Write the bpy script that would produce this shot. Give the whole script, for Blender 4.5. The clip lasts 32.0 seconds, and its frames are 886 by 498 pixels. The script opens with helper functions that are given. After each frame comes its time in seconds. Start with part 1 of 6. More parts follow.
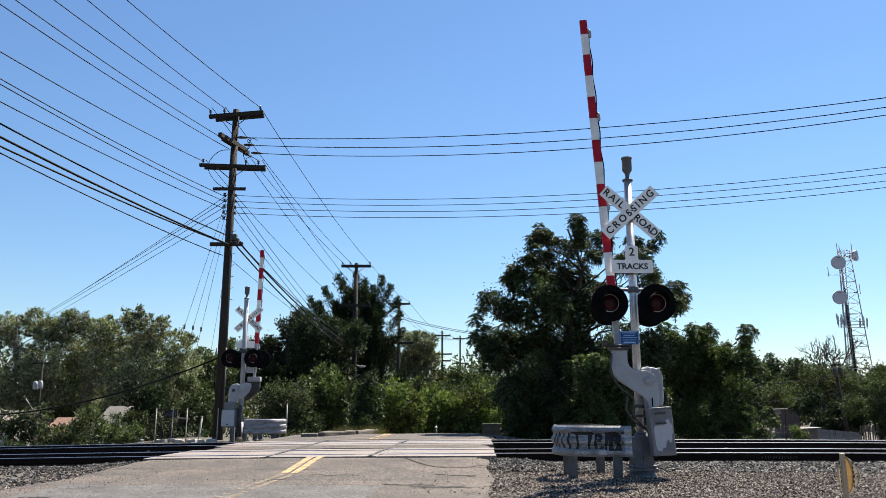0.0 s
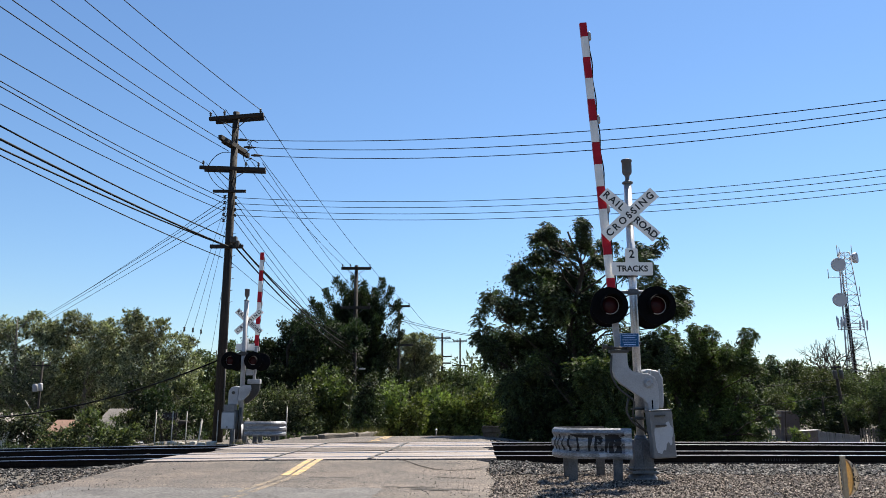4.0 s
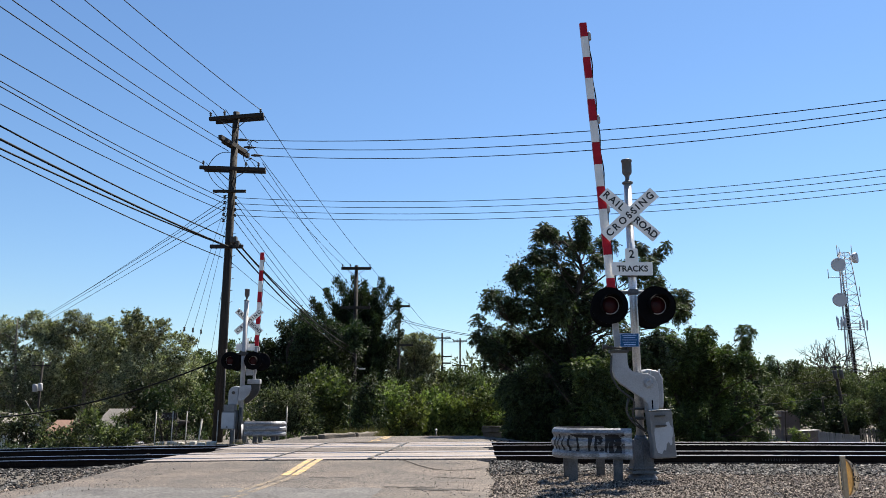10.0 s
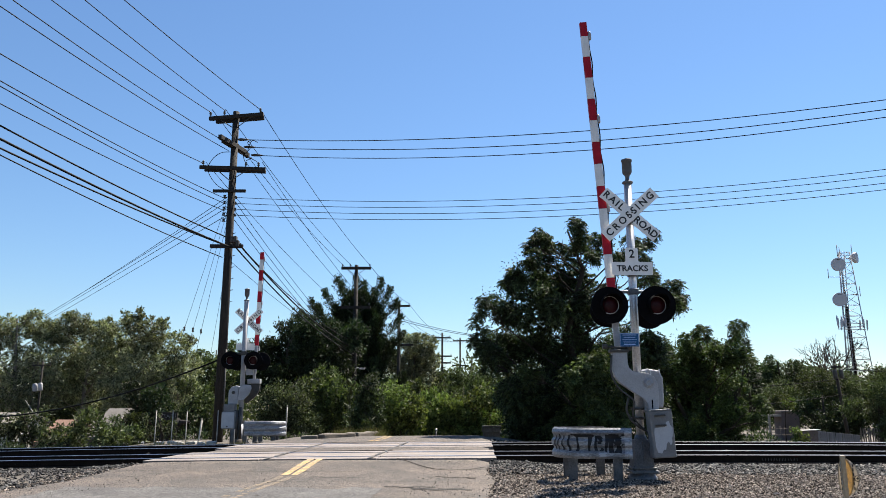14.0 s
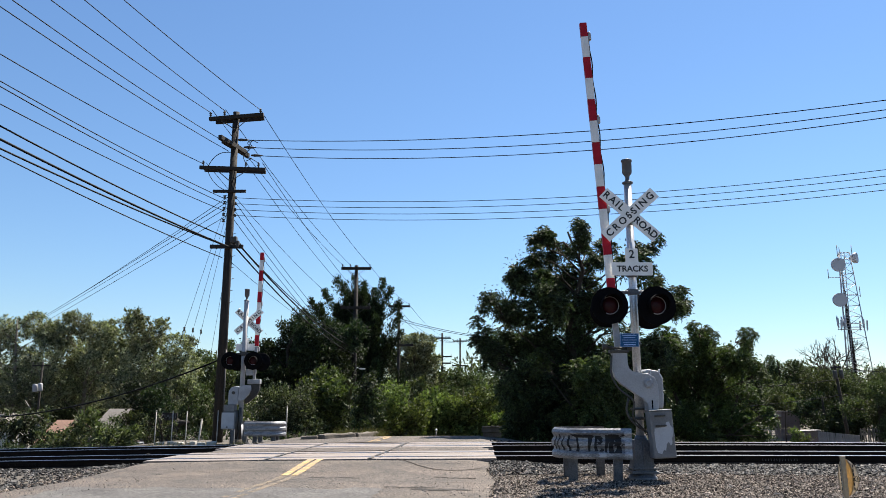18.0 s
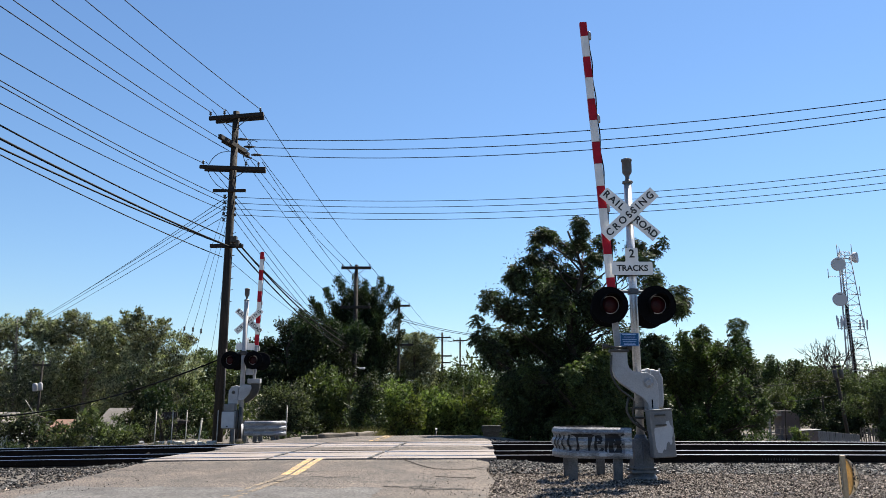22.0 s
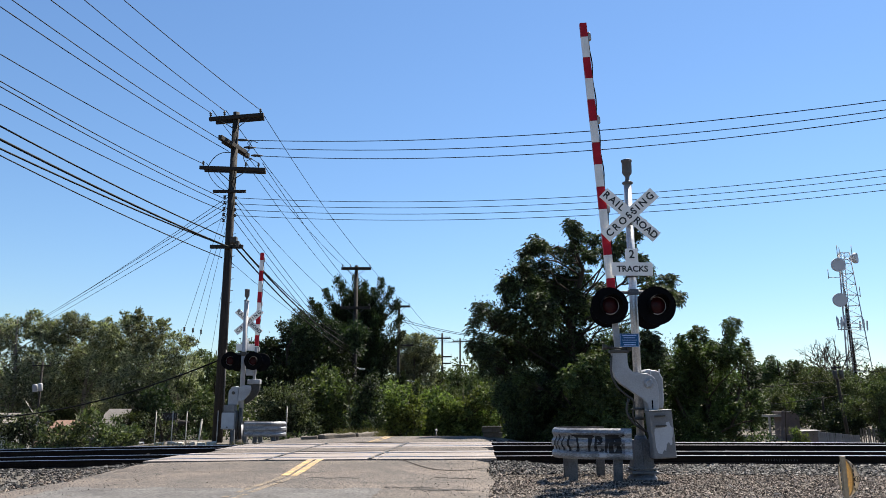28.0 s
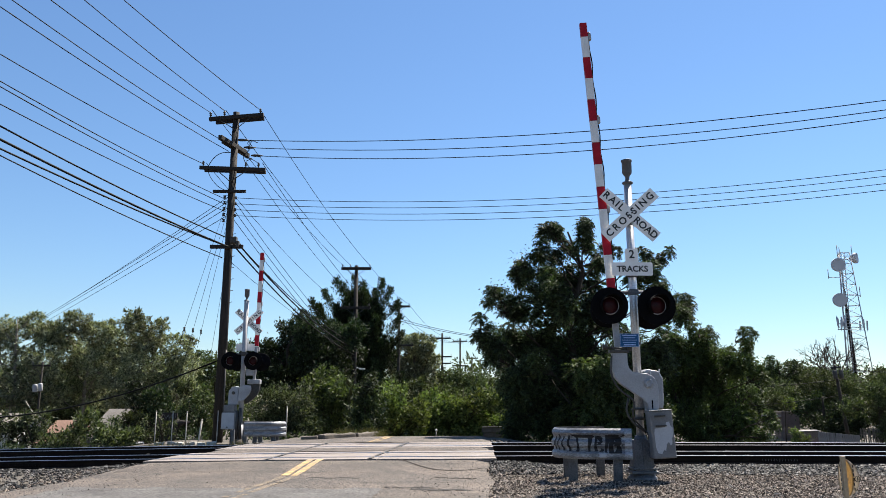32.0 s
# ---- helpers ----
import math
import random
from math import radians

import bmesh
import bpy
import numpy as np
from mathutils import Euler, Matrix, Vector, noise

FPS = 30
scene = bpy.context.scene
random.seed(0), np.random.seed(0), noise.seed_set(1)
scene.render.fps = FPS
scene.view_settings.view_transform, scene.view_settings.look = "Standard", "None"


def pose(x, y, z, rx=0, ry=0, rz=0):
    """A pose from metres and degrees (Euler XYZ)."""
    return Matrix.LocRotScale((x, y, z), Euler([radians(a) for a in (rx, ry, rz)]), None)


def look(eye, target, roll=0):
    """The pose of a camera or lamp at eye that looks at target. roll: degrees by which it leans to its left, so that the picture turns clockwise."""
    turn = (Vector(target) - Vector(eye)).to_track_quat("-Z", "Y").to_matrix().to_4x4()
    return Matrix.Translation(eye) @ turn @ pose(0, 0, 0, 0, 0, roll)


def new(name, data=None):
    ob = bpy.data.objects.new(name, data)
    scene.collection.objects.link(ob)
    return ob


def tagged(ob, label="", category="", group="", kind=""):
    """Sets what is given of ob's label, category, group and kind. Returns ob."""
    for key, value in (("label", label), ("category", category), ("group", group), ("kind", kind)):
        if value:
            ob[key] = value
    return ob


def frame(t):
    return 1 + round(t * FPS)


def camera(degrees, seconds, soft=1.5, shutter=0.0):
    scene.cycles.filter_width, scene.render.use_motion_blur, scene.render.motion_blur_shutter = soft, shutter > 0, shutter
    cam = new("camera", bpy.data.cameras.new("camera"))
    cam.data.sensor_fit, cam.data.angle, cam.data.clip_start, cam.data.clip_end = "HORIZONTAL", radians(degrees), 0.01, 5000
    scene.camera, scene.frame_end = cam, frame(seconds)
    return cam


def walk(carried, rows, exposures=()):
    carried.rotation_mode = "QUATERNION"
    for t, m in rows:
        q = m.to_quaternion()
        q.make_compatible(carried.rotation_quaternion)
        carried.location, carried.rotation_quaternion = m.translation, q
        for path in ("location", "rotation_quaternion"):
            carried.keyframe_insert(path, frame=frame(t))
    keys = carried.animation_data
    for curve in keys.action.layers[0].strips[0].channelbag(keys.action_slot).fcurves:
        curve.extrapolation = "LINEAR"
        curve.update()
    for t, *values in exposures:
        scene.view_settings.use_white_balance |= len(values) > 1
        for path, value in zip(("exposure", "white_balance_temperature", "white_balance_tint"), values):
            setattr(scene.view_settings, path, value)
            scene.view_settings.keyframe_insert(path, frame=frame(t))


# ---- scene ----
# ------------------------------------------------------------ camera and path
cam = camera(60.66, 32.0, soft=0.8)
EYE = (0.0, 0.0, 1.30)
# small drift of the hand-held tilt and pan, in degrees: seconds, tilt, pan
TILT = [(0, -0.18, 0), (1, -0.13, 0), (2, -0.06, 0), (3, -0.02, 0), (6, 0.0, 0), (9, 0.0, 0), (12, -0.02, 0), (14, -0.025, 0),
        (17, 0, 0), (20, 0, 0), (22.3, -0.05, 0), (24, -0.06, -0.03), (25.5, -0.05, 0), (27.5, 0.01, 0), (32, 0.01, 0)]
walk(cam, [(t, pose(*EYE, 90 + 11.72 + a, 0, b)) for t, a, b in TILT], exposures=((0, 1.54), (32, 1.54)))

# ------------------------------------------------------------ daylight
SUN_AZ, SUN_EL = 38.0, 56.0
world = bpy.data.worlds.new("sky")
scene.world = world
world.use_nodes = True
wn = world.node_tree
sky = wn.nodes.new("ShaderNodeTexSky")
sky.sky_type, sky.sun_disc = "NISHITA", False
sky.sun_elevation, sky.sun_rotation = radians(SUN_EL), radians(SUN_AZ)
sky.altitude, sky.air_density, sky.dust_density, sky.ozone_density = 380, 1.34, 0.08, 9.0
wn.links.new(sky.outputs[0], wn.nodes["Background"].inputs[0])
wn.nodes["Background"].inputs[1].default_value = 0.05
sun = new("sun", bpy.data.lights.new("sun", "SUN"))
sun.data.energy, sun.data.angle, sun.data.color = 5.0, radians(0.55), (1.0, 0.93, 0.82)
sun.matrix_world = look((0, 0, 50), (-math.sin(radians(SUN_AZ)) * 50, -math.cos(radians(SUN_AZ)) * 50, 50 - 50 * math.tan(radians(SUN_EL))))


# ------------------------------------------------------------ materials
def material(name, color, rough=0.7, metal=0.0, scale=6.0, vary=0.25, bump=0.2, second=None, fine=60.0, object_vary=0.0, spec=0.5, stretch=(1, 1, 1), grain=1.6):
    """A surface with stains at a large scale, grain at a fine one, and a relief."""
    m = bpy.data.materials.new(name)
    m.use_nodes = True
    nt = m.node_tree
    N, link = nt.nodes, nt.links.new
    b = N["Principled BSDF"]
    b.inputs["Roughness"].default_value, b.inputs["Metallic"].default_value = rough, metal
    b.inputs["Specular IOR Level"].default_value = spec
    geo = N.new("ShaderNodeTexCoord")
    mp = N.new("ShaderNodeMapping")
    mp.inputs["Scale"].default_value = stretch
    link(geo.outputs["Object"], mp.inputs[0])
    big, small = N.new("ShaderNodeTexNoise"), N.new("ShaderNodeTexNoise")
    for n, s, d in ((big, scale, 5), (small, fine, 4)):
        n.inputs["Scale"].default_value, n.inputs["Detail"].default_value = s, d
        link(mp.outputs[0], n.inputs["Vector"])
    second = second or tuple(c * (1 - vary) for c in color)
    ramp = N.new("ShaderNodeValToRGB")
    ramp.color_ramp.elements[0].position, ramp.color_ramp.elements[1].position = 0.35, 0.65
    ramp.color_ramp.elements[0].color, ramp.color_ramp.elements[1].color = (*second, 1), (*color, 1)
    link(big.outputs["Fac"], ramp.inputs[0])
    mix = N.new("ShaderNodeMixRGB")
    mix.blend_type, mix.inputs[0].default_value = "OVERLAY", min(1.0, vary * 1.6)
    link(ramp.outputs[0], mix.inputs[1])
    crisp = N.new("ShaderNodeMapRange")
    crisp.inputs["From Min"].default_value, crisp.inputs["From Max"].default_value = 0.5 - 0.5 / grain, 0.5 + 0.5 / grain
    link(small.outputs["Fac"], crisp.inputs["Value"])
    link(crisp.outputs[0], mix.inputs[2])
    out = mix.outputs[0]
    if object_vary:
        info = N.new("ShaderNodeObjectInfo")
        hsv = N.new("ShaderNodeHueSaturation")
        rng = N.new("ShaderNodeMapRange")
        rng.inputs["To Min"].default_value, rng.inputs["To Max"].default_value = 1 - object_vary, 1 + object_vary
        link(info.outputs["Random"], rng.inputs["Value"])
        link(rng.outputs[0], hsv.inputs["Value"])
        link(out, hsv.inputs["Color"])
        out = hsv.outputs[0]
    link(out, b.inputs["Base Color"])
    if bump:
        bp = N.new("ShaderNodeBump")
        bp.inputs["Strength"].default_value, bp.inputs["Distance"].default_value = bump, 0.01
        link(small.outputs["Fac"], bp.inputs["Height"])
        link(bp.outputs[0], b.inputs["Normal"])
    return m


def island_material(name, dark, light, rough=0.85, gloss=0.3, through_light=0.0, hue=0.02, middle=None):
    """Leaves or stones: every piece takes a colour of its own; leaves let some light through."""
    m = bpy.data.materials.new(name)
    m.use_nodes = True
    nt = m.node_tree
    N, link = nt.nodes, nt.links.new
    b = N["Principled BSDF"]
    b.inputs["Roughness"].default_value, b.inputs["Specular IOR Level"].default_value = rough, gloss
    geo, info = N.new("ShaderNodeNewGeometry"), N.new("ShaderNodeObjectInfo")
    ramp = N.new("ShaderNodeValToRGB")
    ramp.color_ramp.elements[0].color, ramp.color_ramp.elements[1].color = (*dark, 1), (*light, 1)
    if middle:
        ramp.color_ramp.elements.new(0.5).color = (*middle, 1)
    link(geo.outputs["Random Per Island"], ramp.inputs[0])
    hsv = N.new("ShaderNodeHueSaturation")
    a, v = N.new("ShaderNodeMapRange"), N.new("ShaderNodeMapRange")
    a.inputs["To Min"].default_value, a.inputs["To Max"].default_value = 0.5 - hue, 0.5 + hue
    v.inputs["To Min"].default_value, v.inputs["To Max"].default_value = 0.68, 1.32
    link(info.outputs["Random"], a.inputs["Value"])
    link(info.outputs["Random"], v.inputs["Value"])
    link(a.outputs[0], hsv.inputs["Hue"])
    link(v.outputs[0], hsv.inputs["Value"])
    link(ramp.outputs[0], hsv.inputs["Color"])
    link(hsv.outputs[0], b.inputs["Base Color"])
    if through_light:
        tr, mx = N.new("ShaderNodeBsdfTranslucent"), N.new("ShaderNodeMixShader")
        warm = N.new("ShaderNodeMixRGB")
        warm.blend_type, warm.inputs[0].default_value, warm.inputs[2].default_value = "MULTIPLY", 1.0, (1.05, 1.2, 0.55, 1)
        link(hsv.outputs[0], warm.inputs[1])
        link(warm.outputs[0], tr.inputs["Color"])
        mx.inputs[0].default_value = through_light
        link(b.outputs[0], mx.inputs[1])
        link(tr.outputs[0], mx.inputs[2])
        link(mx.outputs[0], N["Material Output"].inputs[0])
    return m


M = {
    "asphalt": material("asphalt", (0.083, 0.065, 0.053), 0.92, 0, 1.1, 0.9, 1.0, (0.047, 0.039, 0.033), 40, grain=4.5),
    "asphalt_patch": material("asphalt_patch", (0.075, 0.070, 0.066), 0.9, 0, 1.5, 0.5, 0.8, (0.050, 0.045, 0.043), 30, grain=2.5),
    "crack": material("crack", (0.032, 0.027, 0.024), 0.95, 0, 5, 0.3, 0.0, spec=0.05),
    "dirt": material("dirt", (0.085, 0.070, 0.054), 0.95, 0, 0.8, 0.4, 0.6, (0.048, 0.040, 0.032), 30, grain=2.5),
    "panel": material("panel", (0.192, 0.160, 0.142), 0.85, 0, 1.6, 0.4, 0.3, (0.130, 0.109, 0.098), 30, 0.08, grain=2.0),
    "filler": material("filler", (0.035, 0.033, 0.032), 0.9, 0, 5, 0.3, 0.3),
    "rail_side": material("rail_side", (0.014, 0.010, 0.008), 0.85, 0.0, 5, 0.4, 0.3, spec=0.1),
    "rail_head": material("rail_head", (0.55, 0.53, 0.52), 0.28, 1.0, 3, 0.15, 0.05, None, 90, 0, 0.5, (1, 8, 8)),
    "tie": material("tie", (0.075, 0.055, 0.04), 0.9, 0, 4, 0.4, 0.5, None, 40, 0.2),
    "yellow_paint": material("yellow_paint", (0.37, 0.232, 0.088), 0.85, 0, 4, 0.55, 0.4, (0.18, 0.14, 0.09), 40, grain=2.2),
    "yellow_worn": material("yellow_worn", (0.145, 0.108, 0.070), 0.9, 0, 5, 0.6, 0.5, (0.080, 0.064, 0.050), 40, grain=3.0),
    "pole_wood": material("pole_wood", (0.031, 0.026, 0.0235), 0.9, 0, 3, 0.4, 0.6, (0.015, 0.013, 0.012), 30, 0, 0.3, (6, 6, 0.5)),
    "wire": material("wire", (0.010, 0.010, 0.012), 0.8, 0, 6, 0.2, 0, spec=0.1),
    "cable": material("cable", (0.008, 0.008, 0.008), 0.7, 0, 6, 0.2, 0, spec=0.08),
    "kerb": material("kerb", (0.115, 0.098, 0.080), 0.95, 0, 3, 0.4, 0.8, (0.085, 0.072, 0.060), 40),
    "post_pale": material("post_pale", (0.31, 0.29, 0.26), 0.7, 0, 5, 0.25, 0.1, (0.23, 0.215, 0.19), 40),
    "tar": material("tar", (0.048, 0.043, 0.040), 0.9, 0, 6, 0.5, 0.6, (0.030, 0.027, 0.025), 50, spec=0.2, grain=3.0),
    "chalk": material("chalk", (0.09, 0.085, 0.08), 0.9, 0, 20, 0.5, 0.0),
    "insulator": material("insulator", (0.05, 0.047, 0.045), 0.4, 0, 8, 0.2, 0),
    "galvanized": material("galvanized", (0.52, 0.53, 0.55), 0.42, 0.75, 5, 0.25, 0.08, (0.40, 0.41, 0.43), 45),
    "grey_paint": material("grey_paint", (0.325, 0.33, 0.35), 0.5, 0.0, 2.5, 0.16, 0.06, (0.235, 0.237, 0.25), 40, grain=1.0),
    "box_paint": material("box_paint", (0.165, 0.167, 0.175), 0.55, 0.0, 4, 0.2, 0.06, (0.12, 0.12, 0.126), 40, grain=1.2),
    # pale wall blocks, coloured darker to stand in for the foliage's shade
    "wall_block": material("wall_block", (0.075, 0.075, 0.07), 0.9, 0, 2, 0.5, 0.3, (0.035, 0.035, 0.032), 30),
    "patch_paint": material("patch_paint", (0.39, 0.405, 0.44), 0.5, 0.0, 6, 0.12, 0.04, grain=1.0),
    "beam_steel": material("beam_steel", (0.27, 0.275, 0.29), 0.5, 0.35, 4, 0.45, 0.15, (0.14, 0.14, 0.15), 25, 0, 0.5, (1, 1, 3)),
    "beam_pale": material("beam_pale", (0.36, 0.365, 0.385), 0.5, 0.3, 5, 0.35, 0.1, (0.22, 0.225, 0.24), 25, 0, 0.5, (1, 1, 2)),
    "dark_steel": material("dark_steel", (0.06, 0.055, 0.05), 0.6, 0.3, 6, 0.3, 0.2),
    "black_paint": material("black_paint", (0.004, 0.004, 0.005), 0.75, 0, 6, 0.3, 0.05, spec=0.06),
    "spray": material("spray", (0.012, 0.011, 0.013), 0.7, 0, 12, 0.5, 0.0),
    "lens": material("lens", (0.034, 0.006, 0.009), 0.3, 0, 30, 0.3, 0.2, spec=0.12),
    "sign_white": material("sign_white", (0.82, 0.80, 0.78), 0.45, 0, 5, 0.08, 0.02, (0.72, 0.70, 0.68), 30, grain=1.0),
    "sign_black": material("sign_black", (0.012, 0.012, 0.012), 0.5, 0, 6, 0.1, 0),
    "post_steel": material("post_steel", (0.115, 0.118, 0.13), 0.55, 0.2, 4, 0.3, 0.2, (0.07, 0.072, 0.08), 40),
    "sign_line": material("sign_line", (0.30, 0.45, 0.72), 0.5, 0, 6, 0.1, 0),
    "sign_blue": material("sign_blue", (0.012, 0.080, 0.205), 0.5, 0, 6, 0.15, 0, spec=0.2),
    "red_band": material("red_band", (0.36, 0.008, 0.022), 0.6, 0, 8, 0.2, 0.02, spec=0.2),
    "white_band": material("white_band", (0.72, 0.71, 0.70), 0.4, 0, 4, 0.12, 0.02, (0.58, 0.57, 0.56), 40),
    "concrete": material("concrete", (0.30, 0.27, 0.235), 0.9, 0, 2, 0.3, 0.4, (0.20, 0.18, 0.156), 40, 0.1),
    "yellow_plastic": material("yellow_plastic", (0.50, 0.36, 0.17), 0.5, 0, 8, 0.12, 0.02, (0.44, 0.31, 0.15), 40, spec=0.3),
    "tan_plastic": material("tan_plastic", (0.40, 0.30, 0.19), 0.6, 0, 8, 0.15, 0.03, (0.33, 0.25, 0.16), 40, spec=0.3),
    "cream_plastic": material("cream_plastic", (0.52, 0.45, 0.36), 0.5, 0, 8, 0.1, 0.02, (0.46, 0.40, 0.32), 40, spec=0.3),
    "tower_steel": material("tower_steel", (0.33, 0.34, 0.37), 0.6, 0.3, 1, 0.2, 0),
    "dish_white": material("dish_white", (0.46, 0.46, 0.49), 0.6, 0, 1, 0.1, 0),
    "roof_red": material("roof_red", (0.22, 0.125, 0.090), 0.9, 0, 0.8, 0.25, 0.3, None, 14),
    "roof_grey": material("roof_grey", (0.185, 0.168, 0.152), 0.9, 0, 0.8, 0.25, 0.3, None, 14, spec=0.2),
    "wall_pale": material("wall_pale", (0.40, 0.38, 0.34), 0.9, 0, 0.5, 0.15, 0.2, None, 12),
    "wall_brown": material("wall_brown", (0.07, 0.055, 0.05), 0.9, 0, 0.6, 0.2, 0.2, None, 12),
    "wall_shed": material("wall_shed", (0.15, 0.118, 0.108), 0.9, 0, 0.9, 0.3, 0.3, (0.10, 0.08, 0.075), 14),
    "window_glass": material("window_glass", (0.03, 0.035, 0.04), 0.1, 0, 1, 0.1, 0),
    "fence_wood": material("fence_wood", (0.21, 0.20, 0.195), 0.9, 0, 2, 0.3, 0.3, None, 20, 0.15),
    "bark": material("bark", (0.046, 0.037, 0.029), 0.95, 0, 3, 0.4, 0.7, None, 25, 0, 0.2, (4, 4, 0.7)),
    "bark_pale": material("bark_pale", (0.19, 0.165, 0.14), 0.95, 0, 3, 0.3, 0.5, None, 25, 0, 0.2, (4, 4, 0.7)),
    "stone_coarse": island_material("stone_coarse", (0.003, 0.003, 0.003), (0.135, 0.126, 0.120), 0.7, 0.25, 0.0, 0.02, (0.015, 0.014, 0.0135)),
    "stone_fine": island_material("stone_fine", (0.010, 0.010, 0.009), (0.480, 0.418, 0.350), 0.9, 0.12, 0.0, 0.02, (0.125, 0.103, 0.084)),
    "leaf_dark": island_material("leaf_dark", (0.008, 0.012, 0.005), (0.082, 0.108, 0.049), 0.58, 0.24, 0.24, 0.015, (0.029, 0.042, 0.017)),
    "leaf_side": island_material("leaf_side", (0.015, 0.022, 0.007), (0.095, 0.132, 0.048), 0.6, 0.22, 0.30, 0.015, (0.043, 0.064, 0.020)),
    "leaf_bush": island_material("leaf_bush", (0.019, 0.025, 0.009), (0.119, 0.149, 0.060), 0.6, 0.2, 0.34, 0.015, (0.057, 0.077, 0.028)),
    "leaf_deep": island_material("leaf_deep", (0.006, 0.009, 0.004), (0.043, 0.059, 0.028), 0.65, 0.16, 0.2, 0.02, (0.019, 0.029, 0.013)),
    "leaf_green": island_material("leaf_green", (0.017, 0.022, 0.009), (0.108, 0.128, 0.060), 0.65, 0.14, 0.24, 0.02, (0.047, 0.059, 0.026)),
    "leaf_olive": island_material("leaf_olive", (0.024, 0.028, 0.017), (0.340, 0.350, 0.235), 0.65, 0.15, 0.24, 0.015, (0.138, 0.146, 0.086)),
    "leaf_bright": island_material("leaf_bright", (0.025, 0.033, 0.010), (0.149, 0.180, 0.066), 0.65, 0.14, 0.36, 0.02, (0.081, 0.101, 0.034)),
    "leaf_grey": island_material("leaf_grey", (0.012, 0.015, 0.008), (0.145, 0.163, 0.098), 0.65, 0.12, 0.26, 0.02, (0.049, 0.058, 0.032)),
    "leaf_pale": island_material("leaf_pale", (0.021, 0.028, 0.012), (0.165, 0.192, 0.098), 0.6, 0.2, 0.28, 0.015, (0.062, 0.078, 0.036)),
    "dry_grass": island_material("dry_grass", (0.060, 0.060, 0.025), (0.170, 0.153, 0.076), 0.8, 0.1, 0.25),
}


# ------------------------------------------------------------ mesh helpers
def obj_from_bm(name, bm, mat):
    me = bpy.data.meshes.new(name)
    bm.normal_update()
    bm.to_mesh(me)
    bm.free()
    for x in (mat if isinstance(mat, (list, tuple)) else (mat,)):
        me.materials.append(M[x])
    return new(name, me)


def part(name, bm, mat, parent, label="", at=None):
    ob = obj_from_bm(name, bm, mat)
    ob.parent = parent
    if at is not None:
        ob.matrix_basis = at
    return tagged(ob, label)


def thing(name, m, label, category, group="", kind=""):
    ob = new(name)
    ob.empty_display_size = 0.2
    ob.matrix_basis = m
    return tagged(ob, label, category, group, kind)


def same(ob, parent, m):
    """Another object on the mesh of ob."""
    c = new(ob.name.split(".")[0], ob.data)
    c.parent, c.matrix_basis = parent, m
    return c


def box(bm, x0, x1, y0, y1, z0, z1, bevel=0.0, m=None, mat=0):
    r = bmesh.ops.create_cube(bm, size=1.0)
    vs = r["verts"]
    for v in vs:
        v.co = Vector((x0 + (v.co.x + 0.5) * (x1 - x0), y0 + (v.co.y + 0.5) * (y1 - y0), z0 + (v.co.z + 0.5) * (z1 - z0)))
    fs = list({f for v in vs for f in v.link_faces})
    if mat:
        for f in fs:
            f.material_index = mat
    if bevel:
        es = list({e for v in vs for e in v.link_edges})
        r = bmesh.ops.bevel(bm, geom=es, offset=bevel, segments=2, affect="EDGES", profile=0.5)
        vs = list({v for f in r["faces"] for v in f.verts} | {v for v in vs if v.is_valid})
        if mat:
            for f in r["faces"]:
                f.material_index = mat
    if m is not None:
        bmesh.ops.transform(bm, matrix=m, verts=vs)
    return bm


def tube(bm, pts, radii, sides=8, caps=True):
    """A round bar through the points, with a radius at each."""
    pts = [Vector(p) for p in pts]
    if not isinstance(radii, (list, tuple)):
        radii = [radii] * len(pts)
    rings = []
    ref = None
    for i, p in enumerate(pts):
        d = (pts[min(i + 1, len(pts) - 1)] - pts[max(i - 1, 0)]).normalized()
        if ref is None:
            ref = Vector((1, 0, 0)) if abs(d.x) < 0.8 else Vector((0, 1, 0))
        u = (ref - d * ref.dot(d)).normalized()
        ref = u
        w = d.cross(u)
        rings.append([bm.verts.new(p + (u * math.cos(2 * math.pi * k / sides) + w * math.sin(2 * math.pi * k / sides)) * radii[i]) for k in range(sides)])
    for a, b in zip(rings, rings[1:]):
        for k in range(sides):
            f = bm.faces.new((a[k], a[(k + 1) % sides], b[(k + 1) % sides], b[k]))
            f.smooth = True
    if caps:
        bm.faces.new(rings[0][::-1])
        bm.faces.new(rings[-1])
    return bm


def lathe(bm, profile, sides=20, m=None):
    """Profile rows (radius, height) turned about z."""
    rings = [[bm.verts.new((r * math.cos(2 * math.pi * k / sides), r * math.sin(2 * math.pi * k / sides), z)) for k in range(sides)] for r, z in profile]
    for a, b in zip(rings, rings[1:]):
        for k in range(sides):
            f = bm.faces.new((a[k], a[(k + 1) % sides], b[(k + 1) % sides], b[k]))
            f.smooth = True
    bm.faces.new(rings[0][::-1])
    bm.faces.new(rings[-1])
    if m is not None:
        bmesh.ops.transform(bm, matrix=m, verts=[v for ring in rings for v in ring])
    return bm


def rounded(points, steps=6):
    """A smooth run through the points."""
    P = [Vector(q) for q in points]
    P = [P[0] * 2 - P[1]] + P + [P[-1] * 2 - P[-2]]
    out = []
    for a, b, c, d in zip(P, P[1:], P[2:], P[3:]):
        for k in range(steps):
            f = k / steps
            out.append(0.5 * (2 * b + (c - a) * f + (2 * a - 5 * b + 4 * c - d) * f * f + (3 * b - a - 3 * c + d) * f ** 3))
    return out + [P[-2]]


